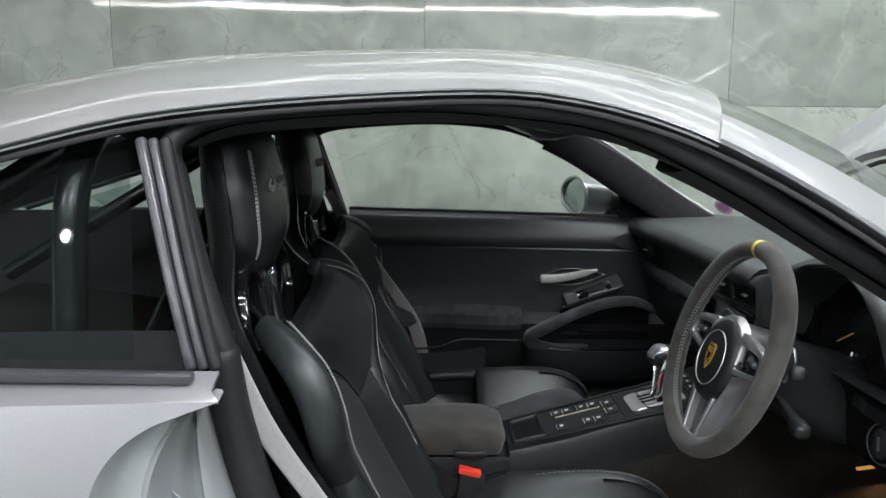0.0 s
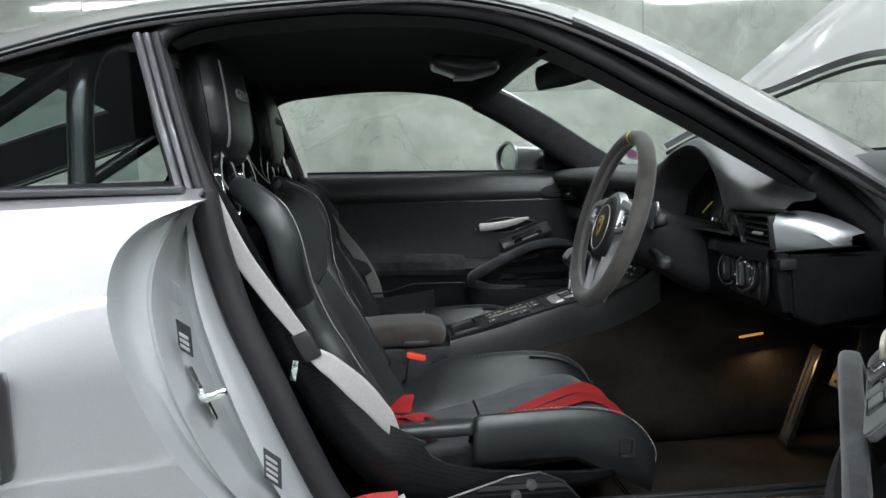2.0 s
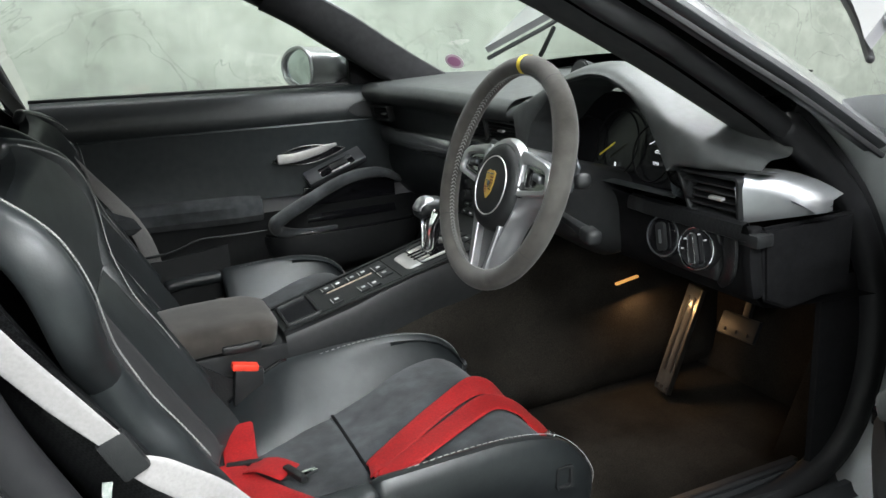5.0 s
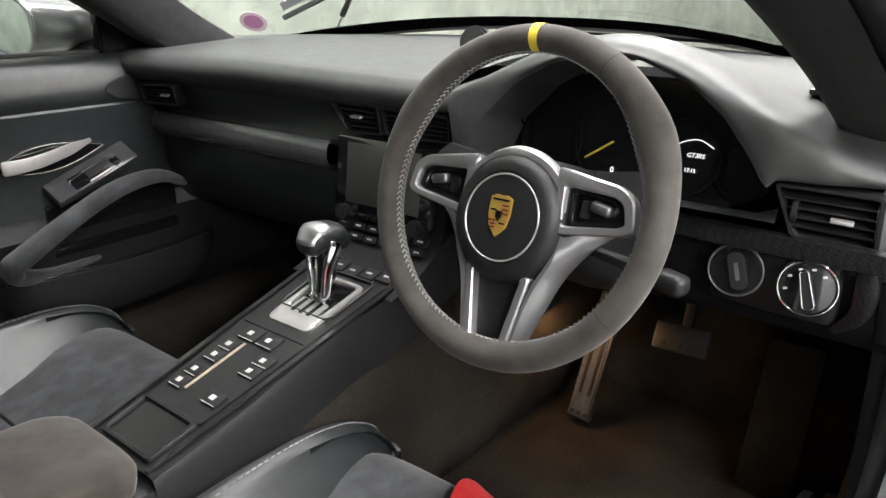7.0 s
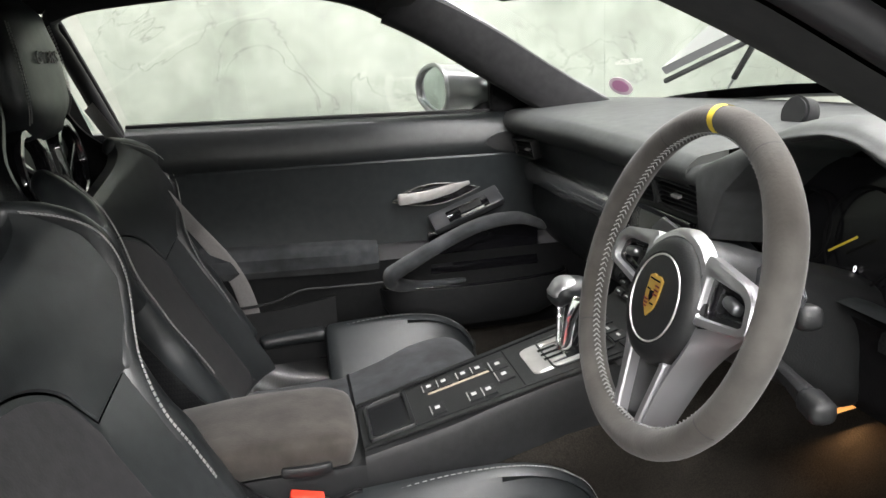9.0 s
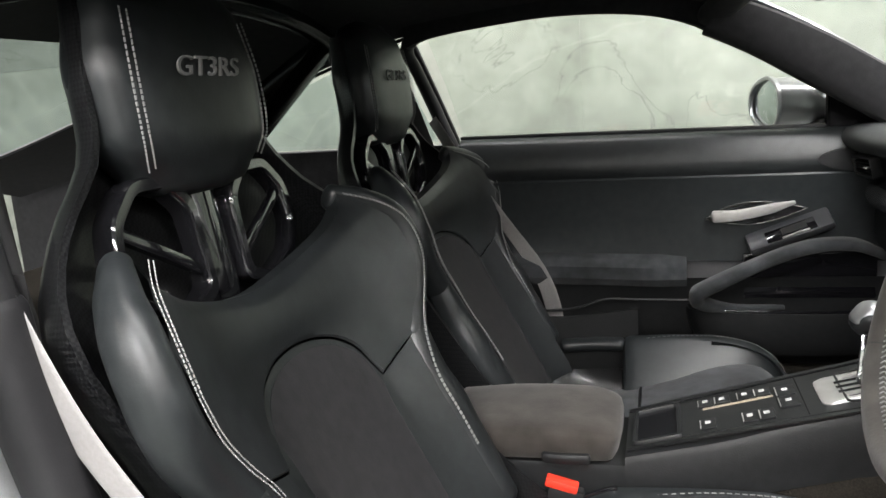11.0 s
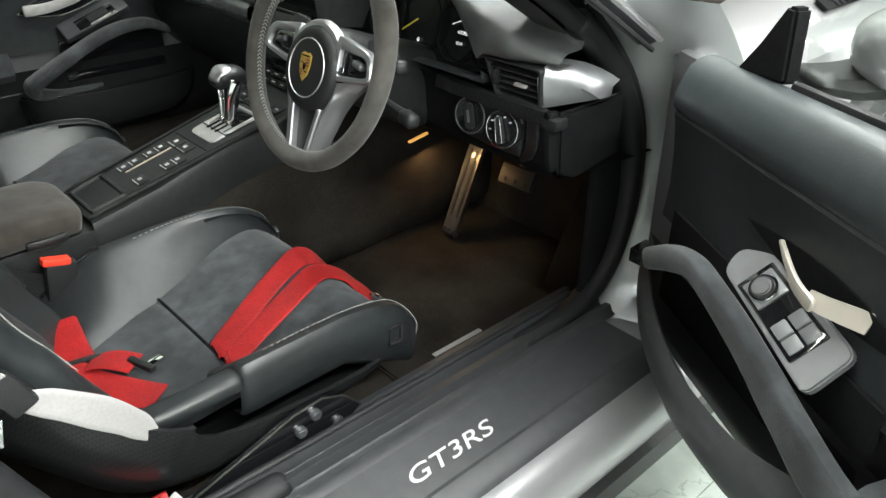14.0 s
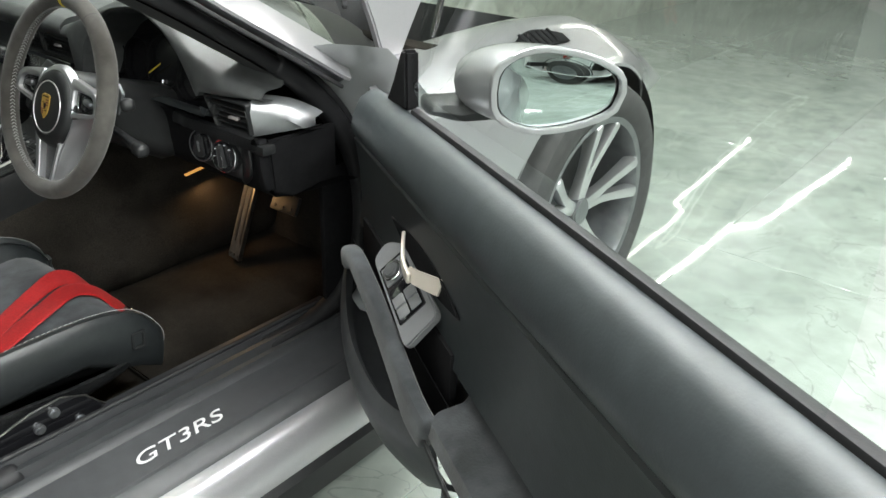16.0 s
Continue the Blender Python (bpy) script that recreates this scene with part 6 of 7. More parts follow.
for s in (-1, 1):
    def side(pts):
        q = [(s * x, y) for x, y in pts]
        return q if s > 0 else q[::-1]

    outer = side([(0.050, 0.064), (0.124, 0.053), (0.140, 0.042), (0.145, 0.012), (0.134, 0.006), (0.060, -0.006)])
    inner = side([(0.064, 0.045), (0.118, 0.042), (0.129, 0.036), (0.134, 0.017), (0.127, 0.013), (0.066, 0.004)])
    sp = part("spoke", frame_plate(outer, inner, -0.010, 0.004, HM, 0.008, 0.005, 0.002), M_SPOKE, wheel, "satin silver metal spoke frame")
    pod = part("switch_pod", prism(side([(0.056, 0.054), (0.130, 0.047), (0.138, 0.014), (0.058, 0.000)]), 0.006, HM @ Matrix.Translation((0, 0, -0.014)), 0.002), M_GLOSS, wheel)
    part("pod_lip", frame_plate(side([(0.062, 0.046), (0.119, 0.042), (0.130, 0.036), (0.135, 0.016), (0.128, 0.012), (0.064, 0.003)]), side([(0.070, 0.039), (0.112, 0.036), (0.120, 0.032), (0.124, 0.020), (0.119, 0.018), (0.072, 0.010)]), -0.012, -0.003, HM, 0.005, 0.004, 0.002), M_GLOSS, pod)
    part("thumb_roller", sweep([hp_(s * 0.096, 0.030, -0.004), hp_(s * 0.112, 0.027, -0.004)], 0.0065, 0.006, tuple(wn), 12, steps=2), M_DARKALU, pod)
    part("thumb_button", box(s * 0.085, 0.025, -0.006, 0.008, 0.018, 0.006, 0.002, HM), M_SATIN, pod)
    part("spoke_flank", grid([[HM @ Vector((s * x, y, z)) for x, y, z in row] for row in
                              [((xa, ya, -0.004), (xa + 0.002, ya - 0.001, 0.0005), (xa + 0.006, ya - 0.003, 0.001), ((xa + xb) / 2 + 0.002, (ya + yb) / 2, -0.008), (xb, yb, -0.022), (xb - 0.002, yb + 0.001, -0.034))
                               for xa, ya, xb, yb in spline([(0.064, -0.004, 0.116, 0.006), (0.056, -0.034, 0.088, -0.020), (0.044, -0.060, 0.066, -0.052), (0.036, -0.086, 0.052, -0.086), (0.030, -0.114, 0.041, -0.116), (0.024, -0.142, 0.031, -0.144)], 22)]]), M_SPOKE, wheel, "satin metal flank of the lower spoke")
    part("shift_paddle", prism(side([(0.070, 0.066), (0.128, 0.074), (0.146, 0.058), (0.140, 0.020), (0.08, 0.030)]), 0.004, HM @ Matrix.Translation((0, 0, -0.042)), 0.0015), M_DARKALU, wheel, "dark metal shift paddle")
part("spoke_bridge", grid([[HM @ Vector((r * math.cos(radians(a)), r * math.sin(radians(a)), z)) for r, z in ((0.064, -0.012), (0.0655, 0.001), (0.068, 0.0045), (0.074, 0.0035), (0.0785 - 0.004 * abs(a - 90) / 50, -0.001), (0.079 - 0.004 * abs(a - 90) / 50, -0.012))] for a in range(38, 146, 4)]), M_SPOKE, wheel, "satin metal bridge over the airbag")
part("lower_spoke", frame_plate([(-0.026, -0.150), (0.026, -0.150), (0.042, -0.056), (-0.042, -0.056)], [(-0.0165, -0.139), (0.0165, -0.139), (0.031, -0.060), (-0.031, -0.060)], -0.012, 0.003, HM, 0.006, 0.004, 0.002), M_SPOKE, wheel, "satin metal lower spoke frame")
part("spoke_infill", prism([(-0.022, -0.144), (0.022, -0.144), (0.050, -0.03), (-0.050, -0.03)], 0.006, HM @ Matrix.Translation((0, 0, -0.016)), 0.001), M_SATIN, wheel)
part("steering_column", sweep([wp(0, 0, -0.025), wp(0, -0.01, -0.09), wp(0, -0.02, -0.22)], [0.052, 0.062, 0.07], [0.05, 0.06, 0.075], (0, 1, 0), 20, 3, steps=8), M_SATIN, car)
for pts in ([(0.085, -0.385, 0.735), (0.085, -0.43, 0.745), (0.075, -0.465, 0.752)], [(0.085, -0.385, 0.69), (0.08, -0.44, 0.684), (0.074, -0.485, 0.679)], [(0.085, -0.285, 0.735), (0.085, -0.24, 0.745), (0.075, -0.205, 0.75)]):
    s = part("stalk", sweep(pts, [0.007, 0.008, 0.011], [0.006, 0.007, 0.010], (1, 0, 0), 10, steps=8), M_SATIN, car, "black column stalk")
    part("stalk_end", sweep([pts[-1], tuple(Vector(pts[-1]) + (Vector(pts[-1]) - Vector(pts[-2])) * 0.45)], 0.0125, 0.0115, (1, 0, 0), 12, 3, steps=3), M_SATIN, s)

# pedals, footwell light
def pedal(name, x, y, z0, z1, w, lean, label, slant=0.0):
    m = axes((x, y, z0), (0, -1, -slant), (lean, -slant, 1))
    p = part(name, box(0, (z1 - z0) / 2, 0, w, z1 - z0, 0.010, 0.003, m), M_SATIN, car, label)
    for i in range(3):
        part("stud", cyl(tuple(m @ Vector((w * (i - 1) * 0.3, 0.012, 0.006))), m.to_3x3() @ Vector((0, 0, 1)), 0.004, 0.004, 12), M_RUBBER, p)
    for k in (-1, 1) if z1 - z0 > 0.1 else ():
        part("rubber_strip", box(k * w * 0.2, (z1 - z0) * 0.55, 0.006, w * 0.14, (z1 - z0) * 0.7, 0.004, 0.001, m), M_RUBBER, p)
    if z1 - z0 > 0.1:
        part("metal_face", box(-0.002, (z1 - z0) / 2, 0.0052, w * 0.86, (z1 - z0) * 0.97, 0.002, 0.0008, m), M_STRIP, p)
        part("metal_edge", box(w * 0.47, (z1 - z0) / 2, 0.003, 0.0045, (z1 - z0) * 0.98, 0.012, 0.001, m), M_PEDAL, p, "bright worn metal edge")
    return p


pedal("accelerator_pedal", 0.475, -0.170, 0.195, 0.44, 0.046, 0.30, "tall aluminium accelerator pedal", 0.10)
pedal("brake_pedal", 0.515, -0.332, 0.366, 0.412, 0.095, 0.5, "black rubber-faced brake pedal", -0.04)
part("brake_arm", sweep([(0.535, -0.335, 0.39), (0.56, -0.335, 0.50), (0.52, -0.335, 0.60)], 0.010, 0.006, (0, 1, 0), 8, steps=6), M_SATIN, car)
part("foot_rest", box(0, 0, 0, 0.02, 0.09, 0.26, 0.006, Matrix.Translation((0.55, -0.50, 0.28)) @ pose(0, 0, 0, 0, 25, 0)), M_CARPET, car)
part("footwell_lamp", box(0, 0, 0, 0.060, 0.008, 0.005, 0.002, Matrix.Translation((0.415, -0.124, 0.447)) @ pose(0, 0, 0, 0, -6, 4)), M_AMBER, car, "lit amber footwell lamp")
lamp("footwell_lamp_light", 0.43, -0.145, 0.415, 0.06, 0.03, 0.26, (1.0, 0.58, 0.26), (0.12, -0.3, -0.9))

# header: dome lamp, inner mirror
dome = part("dome_lamp", sweep([(-0.30, 0.02, 1.122), (-0.23, 0.02, 1.108), (-0.17, 0.02, 1.11)], [0.07, 0.085, 0.07], [0.018, 0.026, 0.018], (0, 1, 0), 18, 3, steps=10), M_TRIMGREY, car, "grey overhead console with reading lamps")
part("lamp_lens", box(-0.235, 0.02, 1.084, 0.05, 0.06, 0.006, 0.002, pose(0, 0, 0)), M_LABELGREY, dome)
im = part("inner_mirror", sweep([(-0.032, 0.105, 1.088), (0.008, 0.0, 1.092), (0.056, -0.100, 1.092)], [0.030, 0.036, 0.030], [0.014, 0.018, 0.013], (0, 0, 1), 16, 3, steps=14), M_SATIN, car, "black interior mirror")
part("mirror_stem", sweep([(0.010, 0.0, 1.10), (0.03, 0.0, 1.135), (0.05, 0.0, 1.17)], 0.010, 0.010, (0, 1, 0), 10, steps=6), M_SATIN, im)
sticker = part("windscreen_sticker", prism([(0.028 * math.cos(a), 0.024 * math.sin(a)) for a in [2 * math.pi * i / 28 for i in range(28)]], 0.0006, axes((0.335, 0.515, 0.897), (0.55, -0.83, -0.05), (-0.5, -0.3, 0.8)), 0), M_PINK, car, "round pale and purple sticker on the glass")
part("sticker_field", prism([(0.020 * math.cos(a), 0.016 * math.sin(a)) for a in [2 * math.pi * i / 28 for i in range(28)]], 0.0006, axes((0.334, 0.5145, 0.8972), (0.55, -0.83, -0.05), (-0.5, -0.3, 0.8)), 0), M_PURPLE, sticker)

# ---------------------------------------------------------------- bucket seats
def stitches(pts, name, parent, n, length=0.006, w=0.0016, double=0.0, side=(0, 1, 0)):
    """A row of short threads along a curve."""
    c = [Vector(p) for p in spline(pts, n)]
    bm = bmesh.new()
    for a, b in zip(c, c[1:]):
        t = (b - a).normalized()
        for o in ((0.0,) if not double else (-double, double)):
            s = (Vector(side) - t * Vector(side).dot(t)).normalized()
            bmesh.ops.create_cube(bm, size=1, matrix=Matrix.Translation((a + b) / 2 + s * o) @ t.to_track_quat("X", "Z").to_matrix().to_4x4() @ Matrix.Diagonal((min(length, (b - a).length * 0.72), w, w, 1)))
    return tagged(part(name, bm, M_THREAD, parent, "pale grey stitching"), kind="stuff")


SEAT_O = Vector((-0.25, 0, 0.19))


def racing_seat(label, inner, at):
    seat = thing("racing_seat", label, "seat", group="front seats")
    off = Matrix.Translation(-SEAT_O)

    def put(name, bm, m, parent=seat, lab=""):
        bm.transform(off)
        return part(name, bm, m, parent, lab)

    # carbon shell: stations of the spine with half width and wing depth
    st = [(0.000, 0.320, 0.195, 0.02), (-0.06, 0.285, 0.212, 0.04), (-0.20, 0.258, 0.222, 0.075), (-0.36, 0.250, 0.232, 0.11), (-0.475, 0.285, 0.244, 0.15), (-0.565, 0.40, 0.248, 0.115),
          (-0.635, 0.52, 0.248, 0.10), (-0.697, 0.66, 0.262, 0.085), (-0.738, 0.78, 0.282, 0.075), (-0.764, 0.86, 0.220, 0.05), (-0.776, 0.93, 0.150, 0.045), (-0.784, 1.0, 0.138, 0.045), (-0.79, 1.085, 0.118, 0.035)]
    S = spline(st, 40)
    rows = []
    for i, (x, z, hw, wg) in enumerate(S):
        xa, za = S[max(i - 1, 0)][:2]
        xb, zb = S[min(i + 1, len(S) - 1)][:2]
        t = Vector((xb - xa, 0, zb - za)).normalized()
        nrm = Vector((t.z, 0, -t.x))
        if nrm.x < 0 and z > 0.4:
            nrm = -nrm
        if z <= 0.4 and nrm.z < 0:
            nrm = -nrm
        rows.append([Vector((x, hw * math.sin(v * math.pi / 2 * 0.98) if abs(v) < 0.999 else hw * math.copysign(1, v), z)) + nrm * (wg * abs(v) ** 3.5) for v in [-1 + j / 10 for j in range(21)]])
    body = put("shell", grid(rows, thick=0.007), M_CARBON, seat, "gloss carbon-fibre seat shell")
    # back pads: hollow centre between the rolls of the bolsters
    xs_ = [(0.36, -0.405), (0.43, -0.445), (0.52, -0.496), (0.60, -0.542), (0.655, -0.569), (0.70, -0.575), (0.755, -0.582), (0.812, -0.610), (0.85, -0.652)]
    xc_ = [(0.36, -0.462), (0.49, -0.535), (0.62, -0.602), (0.707, -0.645), (0.772, -0.668), (0.86, -0.690)]
    hw_ = [(0.36, 0.170), (0.45, 0.180), (0.55, 0.188), (0.60, 0.192), (0.655, 0.212), (0.70, 0.244), (0.75, 0.266), (0.80, 0.264), (0.83, 0.240), (0.86, 0.200)]

    def back(v, z, proud=0.0):
        c = lerp(xc_, z)
        return Vector((c + (lerp(xs_, z) - c) * abs(v) ** 2.2 + proud, lerp(hw_, z) * v, z))

    vb = [-1 + i / 20 for i in range(41)]

    def seam(v):
        """Lower edge of the upper pad: an arch over the insert, then up to the bolsters."""
        w = abs(v)
        return 0.628 + 0.078 * math.sqrt(max(0, 1 - (w / 0.62) ** 2)) if w < 0.62 else 0.628 + 0.030 * ((w - 0.62) / 0.38) ** 1.2

    def crest(v):
        return 0.772 + 0.080 * abs(v) ** 1.7

    rows = [[back(v, seam(v), -0.003) for v in vb]] + [[back(v, seam(v) + 0.003 + (crest(v) - seam(v) - 0.012) * f, 0.0035 * math.sin(math.pi * f)) for v in vb] for f in [i / 12 for i in range(13)]]
    rows += [[back(v, crest(v), -0.012) for v in vb], [back(v, crest(v) - 0.004, -0.035) for v in vb]]
    put("backrest", grid(rows), M_LEATHER, seat, "black leather upper backrest pad")
    rows = [[back(v, 0.36 + (seam(v) - 0.363) * f, -0.004 if f in (0, 1) else 0.0) for v in vb] for f in [i / 14 for i in range(15)]]
    put("lower_backrest", grid(rows), M_LEATHER, seat, "black leather lower backrest pad")
    vi = [-0.62 + 0.062 * i for i in range(21)]
    put("back_insert", grid([[back(v, 0.365 + (seam(v) - 0.010 - 0.365) * f, 0.006 if 0 < f < 1 and abs(v) < 0.61 else -0.002) for v in vi] for f in [i / 12 for i in range(13)]]), M_HEAD, seat, "dark suede backrest insert")
    for s in (-1, 1):
        edge = [(-0.652, 0.205, 0.852), (-0.622, 0.243, 0.836), (-0.596, 0.267, 0.815), (-0.580, 0.276, 0.788), (-0.570, 0.275, 0.755), (-0.566, 0.262, 0.722), (-0.562, 0.238, 0.688), (-0.554, 0.214, 0.655), (-0.535, 0.196, 0.604), (-0.508, 0.190, 0.556), (-0.485, 0.186, 0.512), (-0.434, 0.178, 0.430)]
        sho = [(x - 0.026, s * (y + 0.013), z - 0.006) for x, y, z in edge[:8]]
        lum = [(x - 0.026, s * (y + k), z - 0.003) for (x, y, z), k in zip(edge[7:], (0.016, 0.024, 0.029, 0.030, 0.026))]
        put("shoulder_bolster", sweep(sho, [0.014, 0.017, 0.019, 0.020, 0.021, 0.022, 0.023, 0.023], [0.018, 0.023, 0.025, 0.025, 0.025, 0.024, 0.023, 0.022], (0, 1, 0), 18, 2.4, steps=22), M_LEATHER, seat, "black leather shoulder bolster")
        put("lower_back_bolster", sweep(lum, [0.023, 0.030, 0.034, 0.034, 0.028], [0.022, 0.026, 0.028, 0.026, 0.02], (0, 1, 0), 18, 2.4, steps=18), M_LEATHER, seat, "black leather back bolster")
        pts = [(x, s * y, z) for x, y, z in edge[:-1]]
        stitches([tuple(Vector(p) - SEAT_O) for p in pts], "stitching", seat, 78, w=0.0011, double=0.002)
    # cushion: it lies a little inboard of the back
    CY = 0.018 * inner
    put("cushion_rear", sweep([(-0.465, CY, 0.318), (-0.36, CY, 0.316), (-0.264, CY, 0.324)], [0.14, 0.150, 0.150], [0.028, 0.030, 0.032], (0, 1, 0), 24, 4, steps=10), M_SUEDE, seat, "dark grey seat cushion panel")
    put("cushion_front", sweep([(-0.262, CY, 0.325), (-0.20, CY, 0.333), (-0.11, CY, 0.352), (-0.045, CY, 0.356), (-0.008, CY, 0.332), (0.0, CY, 0.30)], [0.150, 0.165, 0.190, 0.200, 0.200, 0.195], [0.031, 0.034, 0.036, 0.034, 0.026, 0.02], (0, 1, 0), 28, 6, steps=22), M_SUEDE, seat, "dark grey suede seat cushion")
    put("cushion_seam", sweep([(-0.262, CY - 0.146, 0.348), (-0.263, CY - 0.12, 0.3555), (-0.263, CY, 0.3565), (-0.263, CY + 0.12, 0.3555), (-0.262, CY + 0.146, 0.348)], 0.0028, 0.0014, (1, 0, 0), 8, steps=14), M_MATTE, seat, "dark seam across the cushion")
    zc_ = [(-0.42, 0.345), (-0.31, 0.347), (-0.22, 0.364), (-0.11, 0.386), (-0.045, 0.388), (-0.01, 0.362), (0.02, 0.326)]
    zt_ = [(-0.42, 0.372), (-0.385, 0.396), (-0.35, 0.416), (-0.318, 0.429), (-0.2, 0.434), (-0.11, 0.434), (-0.06, 0.426), (-0.02, 0.410), (0.005, 0.390), (0.022, 0.358)]
    yb_ = [(-0.42, 0.052), (-0.36, 0.085), (-0.31, 0.106), (-0.25, 0.122), (-0.15, 0.160), (-0.06, 0.190), (0.03, 0.195)]
    yr_ = [(-0.31, 0.226), (-0.2, 0.230), (-0.06, 0.228), (0.0, 0.222), (0.03, 0.214)]
    for s in (-1, 1):
        rows = []
        for x in ((-0.418, -0.41, -0.395, -0.37, -0.34, -0.32) if s == inner else ()) + (-0.300, -0.296, -0.288, -0.27, -0.22, -0.17, -0.12, -0.08, -0.05, -0.025, -0.005, 0.010, 0.022, 0.028):
            zc, zt, yb, yr = lerp(zc_, x), lerp(zt_, x), lerp(yb_, x), lerp(yr_, x)
            kd = 1 + 0.25 * min(1, max(0, (x + 0.12) / 0.06)) - 0.2 * max(0, (x + 0.01) / 0.03)
            e = {-0.300: 1.0 if s == inner else 0.75, -0.296: 1.0 if s == inner else 0.93, -0.418: 0.94, 0.022: 0.95, 0.028: 0.82}.get(x, 1.0)
            prof = ((yb - 0.014, zc - 0.016), (yb, zc), (yb + (yr - yb) * 0.30, zc + (zt - zc) * 0.30), (yb + (yr - yb) * 0.62, zc + (zt - zc) * 0.70), (yr - 0.022, zt - 0.007), (yr - 0.008, zt), (yr + 0.002, zt), (yr + 0.009, zt - 0.008), (yr + 0.013, zt - 0.024),
                    (yr + 0.013, zt - 0.050 * kd), (yr + 0.006, zt - 0.080 * kd), (yr - 0.006, zt - 0.094 * kd), (yr - 0.03, zt - 0.098 * kd))
            rows.append([Vector((x, s * (0.20 + (y - 0.20) * e) + CY, 0.36 + (z - 0.36) * e)) for y, z in prof])
        rows.append([Vector((0.018, s * y + CY, 0.325)) for y in (0.16, 0.17, 0.18, 0.19, 0.20, 0.205, 0.21, 0.215, 0.22, 0.22, 0.215, 0.21, 0.20)])
        put("cushion_bolster", grid(rows), M_LEATHER, seat, "black leather thigh bolster")
        q = [(-0.295, 0.214, 0.424), (-0.20, 0.218, 0.4345), (-0.11, 0.219, 0.4345), (-0.05, 0.217, 0.4245), (-0.015, 0.214, 0.408), (0.010, 0.222, 0.384), (0.027, 0.226, 0.352), (0.029, 0.222, 0.326)]
        stitches([tuple(Vector((x, s * y + CY, z)) - SEAT_O) for x, y, z in q], "stitching", seat, 70, w=0.0011)
        if s == inner:
            put("bolster_edge", sweep([(x, s * (lerp(yr_, x) - 0.004) + CY, lerp(zt_, x) + 0.001) for x in (-0.416, -0.40, -0.385, -0.365, -0.35, -0.335, -0.32, -0.312)], 0.0045, 0.0045, (0, 1, 0), 8, steps=0), M_GLOSS, seat, "gloss black shell edge")
        else:
            put("side_pad", sweep([(-0.428, s * 0.222 + CY, 0.408), (-0.37, s * 0.226 + CY, 0.411), (-0.306, s * 0.226 + CY, 0.412)], 0.020, 0.013, (0, 1, 0), 14, 3.4, steps=10), M_LEATHER, seat, "small black leather side pad")
        em = axes((-0.030, s * 0.2385 + CY, 0.362), (1, 0, 0), (0, -s * 0.1, 1))
        put("embossed_badge", frame_plate([(-0.014, -0.017), (0.014, -0.017), (0.017, 0.017), (-0.011, 0.017)], [(-0.009, -0.012), (0.009, -0.012), (0.011, 0.012), (-0.007, 0.012)], -0.003, 0.004, em if s < 0 else em @ pose(0, 0, 0, 0, 180, 0), 0.006, 0.003), M_SATIN, seat)
    # headrest and its frame
    put("headrest", sweep([(-0.742, 0, 0.905), (-0.742, 0, 0.95), (-0.748, 0, 1.01), (-0.757, 0, 1.07), (-0.764, 0, 1.10)], [0.100, 0.136, 0.140, 0.124, 0.09], [0.034, 0.044, 0.046, 0.042, 0.030], (0, 1, 0), 28, 3.2, steps=22), M_LEATHER, seat, "black leather headrest with stitched seams")
    for s in (-1, 1):
        stitches([tuple(Vector(a) - SEAT_O) for a in ((-0.712, s * 0.104, 0.918), (-0.7055, s * 0.114, 0.95), (-0.709, s * 0.114, 1.01), (-0.719, s * 0.104, 1.07))], "stitching", seat, 34, double=0.005)
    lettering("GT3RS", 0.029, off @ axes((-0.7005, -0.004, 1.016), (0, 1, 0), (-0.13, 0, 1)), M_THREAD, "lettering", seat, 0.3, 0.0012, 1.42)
    for s in (-1, 1):
        hm = axes((-0.720, 0, 0.84), (0, 1, 0), (-0.15, 0, 1))
        lp = [(0.030, -0.062), (0.034, 0.040), (0.070, 0.072), (0.128, 0.072), (0.166, 0.038), (0.178, -0.014), (0.152, -0.055), (0.085, -0.082)]
        c = Vector((0.102, -0.004))
        cut = [tuple(c + (Vector(p) - c) * 0.80) for p in lp]
        lp, cut = [(s * y, z) for y, z in lp][::s], [(s * y, z) for y, z in cut][::s]
        fr = put("belt_opening", frame_plate(lp, cut, -0.014, 0.010, hm, 0.014, 0.010, 0.003), M_GLOSS, seat, "gloss black harness opening")
        put("opening_bar", box(0, 0, 0, 0.138, 0.013, 0.010, 0.003, hm @ Matrix.Translation((s * 0.102, -0.002, 0.0)) @ pose(0, 0, 0, 0, 0, s * 28)), M_GLOSS, fr)
    put("neck_post", sweep([(-0.715, 0, 0.755), (-0.730, 0, 0.84), (-0.745, 0, 0.92)], 0.024, 0.012, (0, 1, 0), 10, 3, steps=6), M_GLOSS, seat)
    # mounting plates, bolts and runners
    for s in (-1, 1):
        pl = [(-0.42, 0.262), (-0.40, 0.285), (-0.24, 0.333), (-0.19, 0.337), (-0.15, 0.32), (-0.12, 0.285), (-0.15, 0.262)]
        put("mounting_plate", prism(pl, 0.008, Matrix(((1, 0, 0, 0), (0, 0, 1, s * 0.240 - 0.004), (0, 1, 0, 0), (0, 0, 0, 1))), 0.002), M_GLOSS, seat, "black steel seat bracket")
        put("plate_edge", sweep([(x, s * 0.2455, z) for x, z in pl[:6]], 0.0016, 0.0016, (0, 1, 0), 6, steps=0), M_PEDAL, seat)
        for x, z in ((-0.205, 0.316), (-0.232, 0.298), (-0.165, 0.277)):
            put("bolt", cyl((x, s * 0.247, z), (0, 1, 0), 0.009, 0.014, 16, bev=0.003), M_DARKALU, seat)
        put("runner", box(-0.24, s * 0.222, 0.222, 0.46, 0.034, 0.03, 0.004), M_GLOSS, seat, "black seat runner")
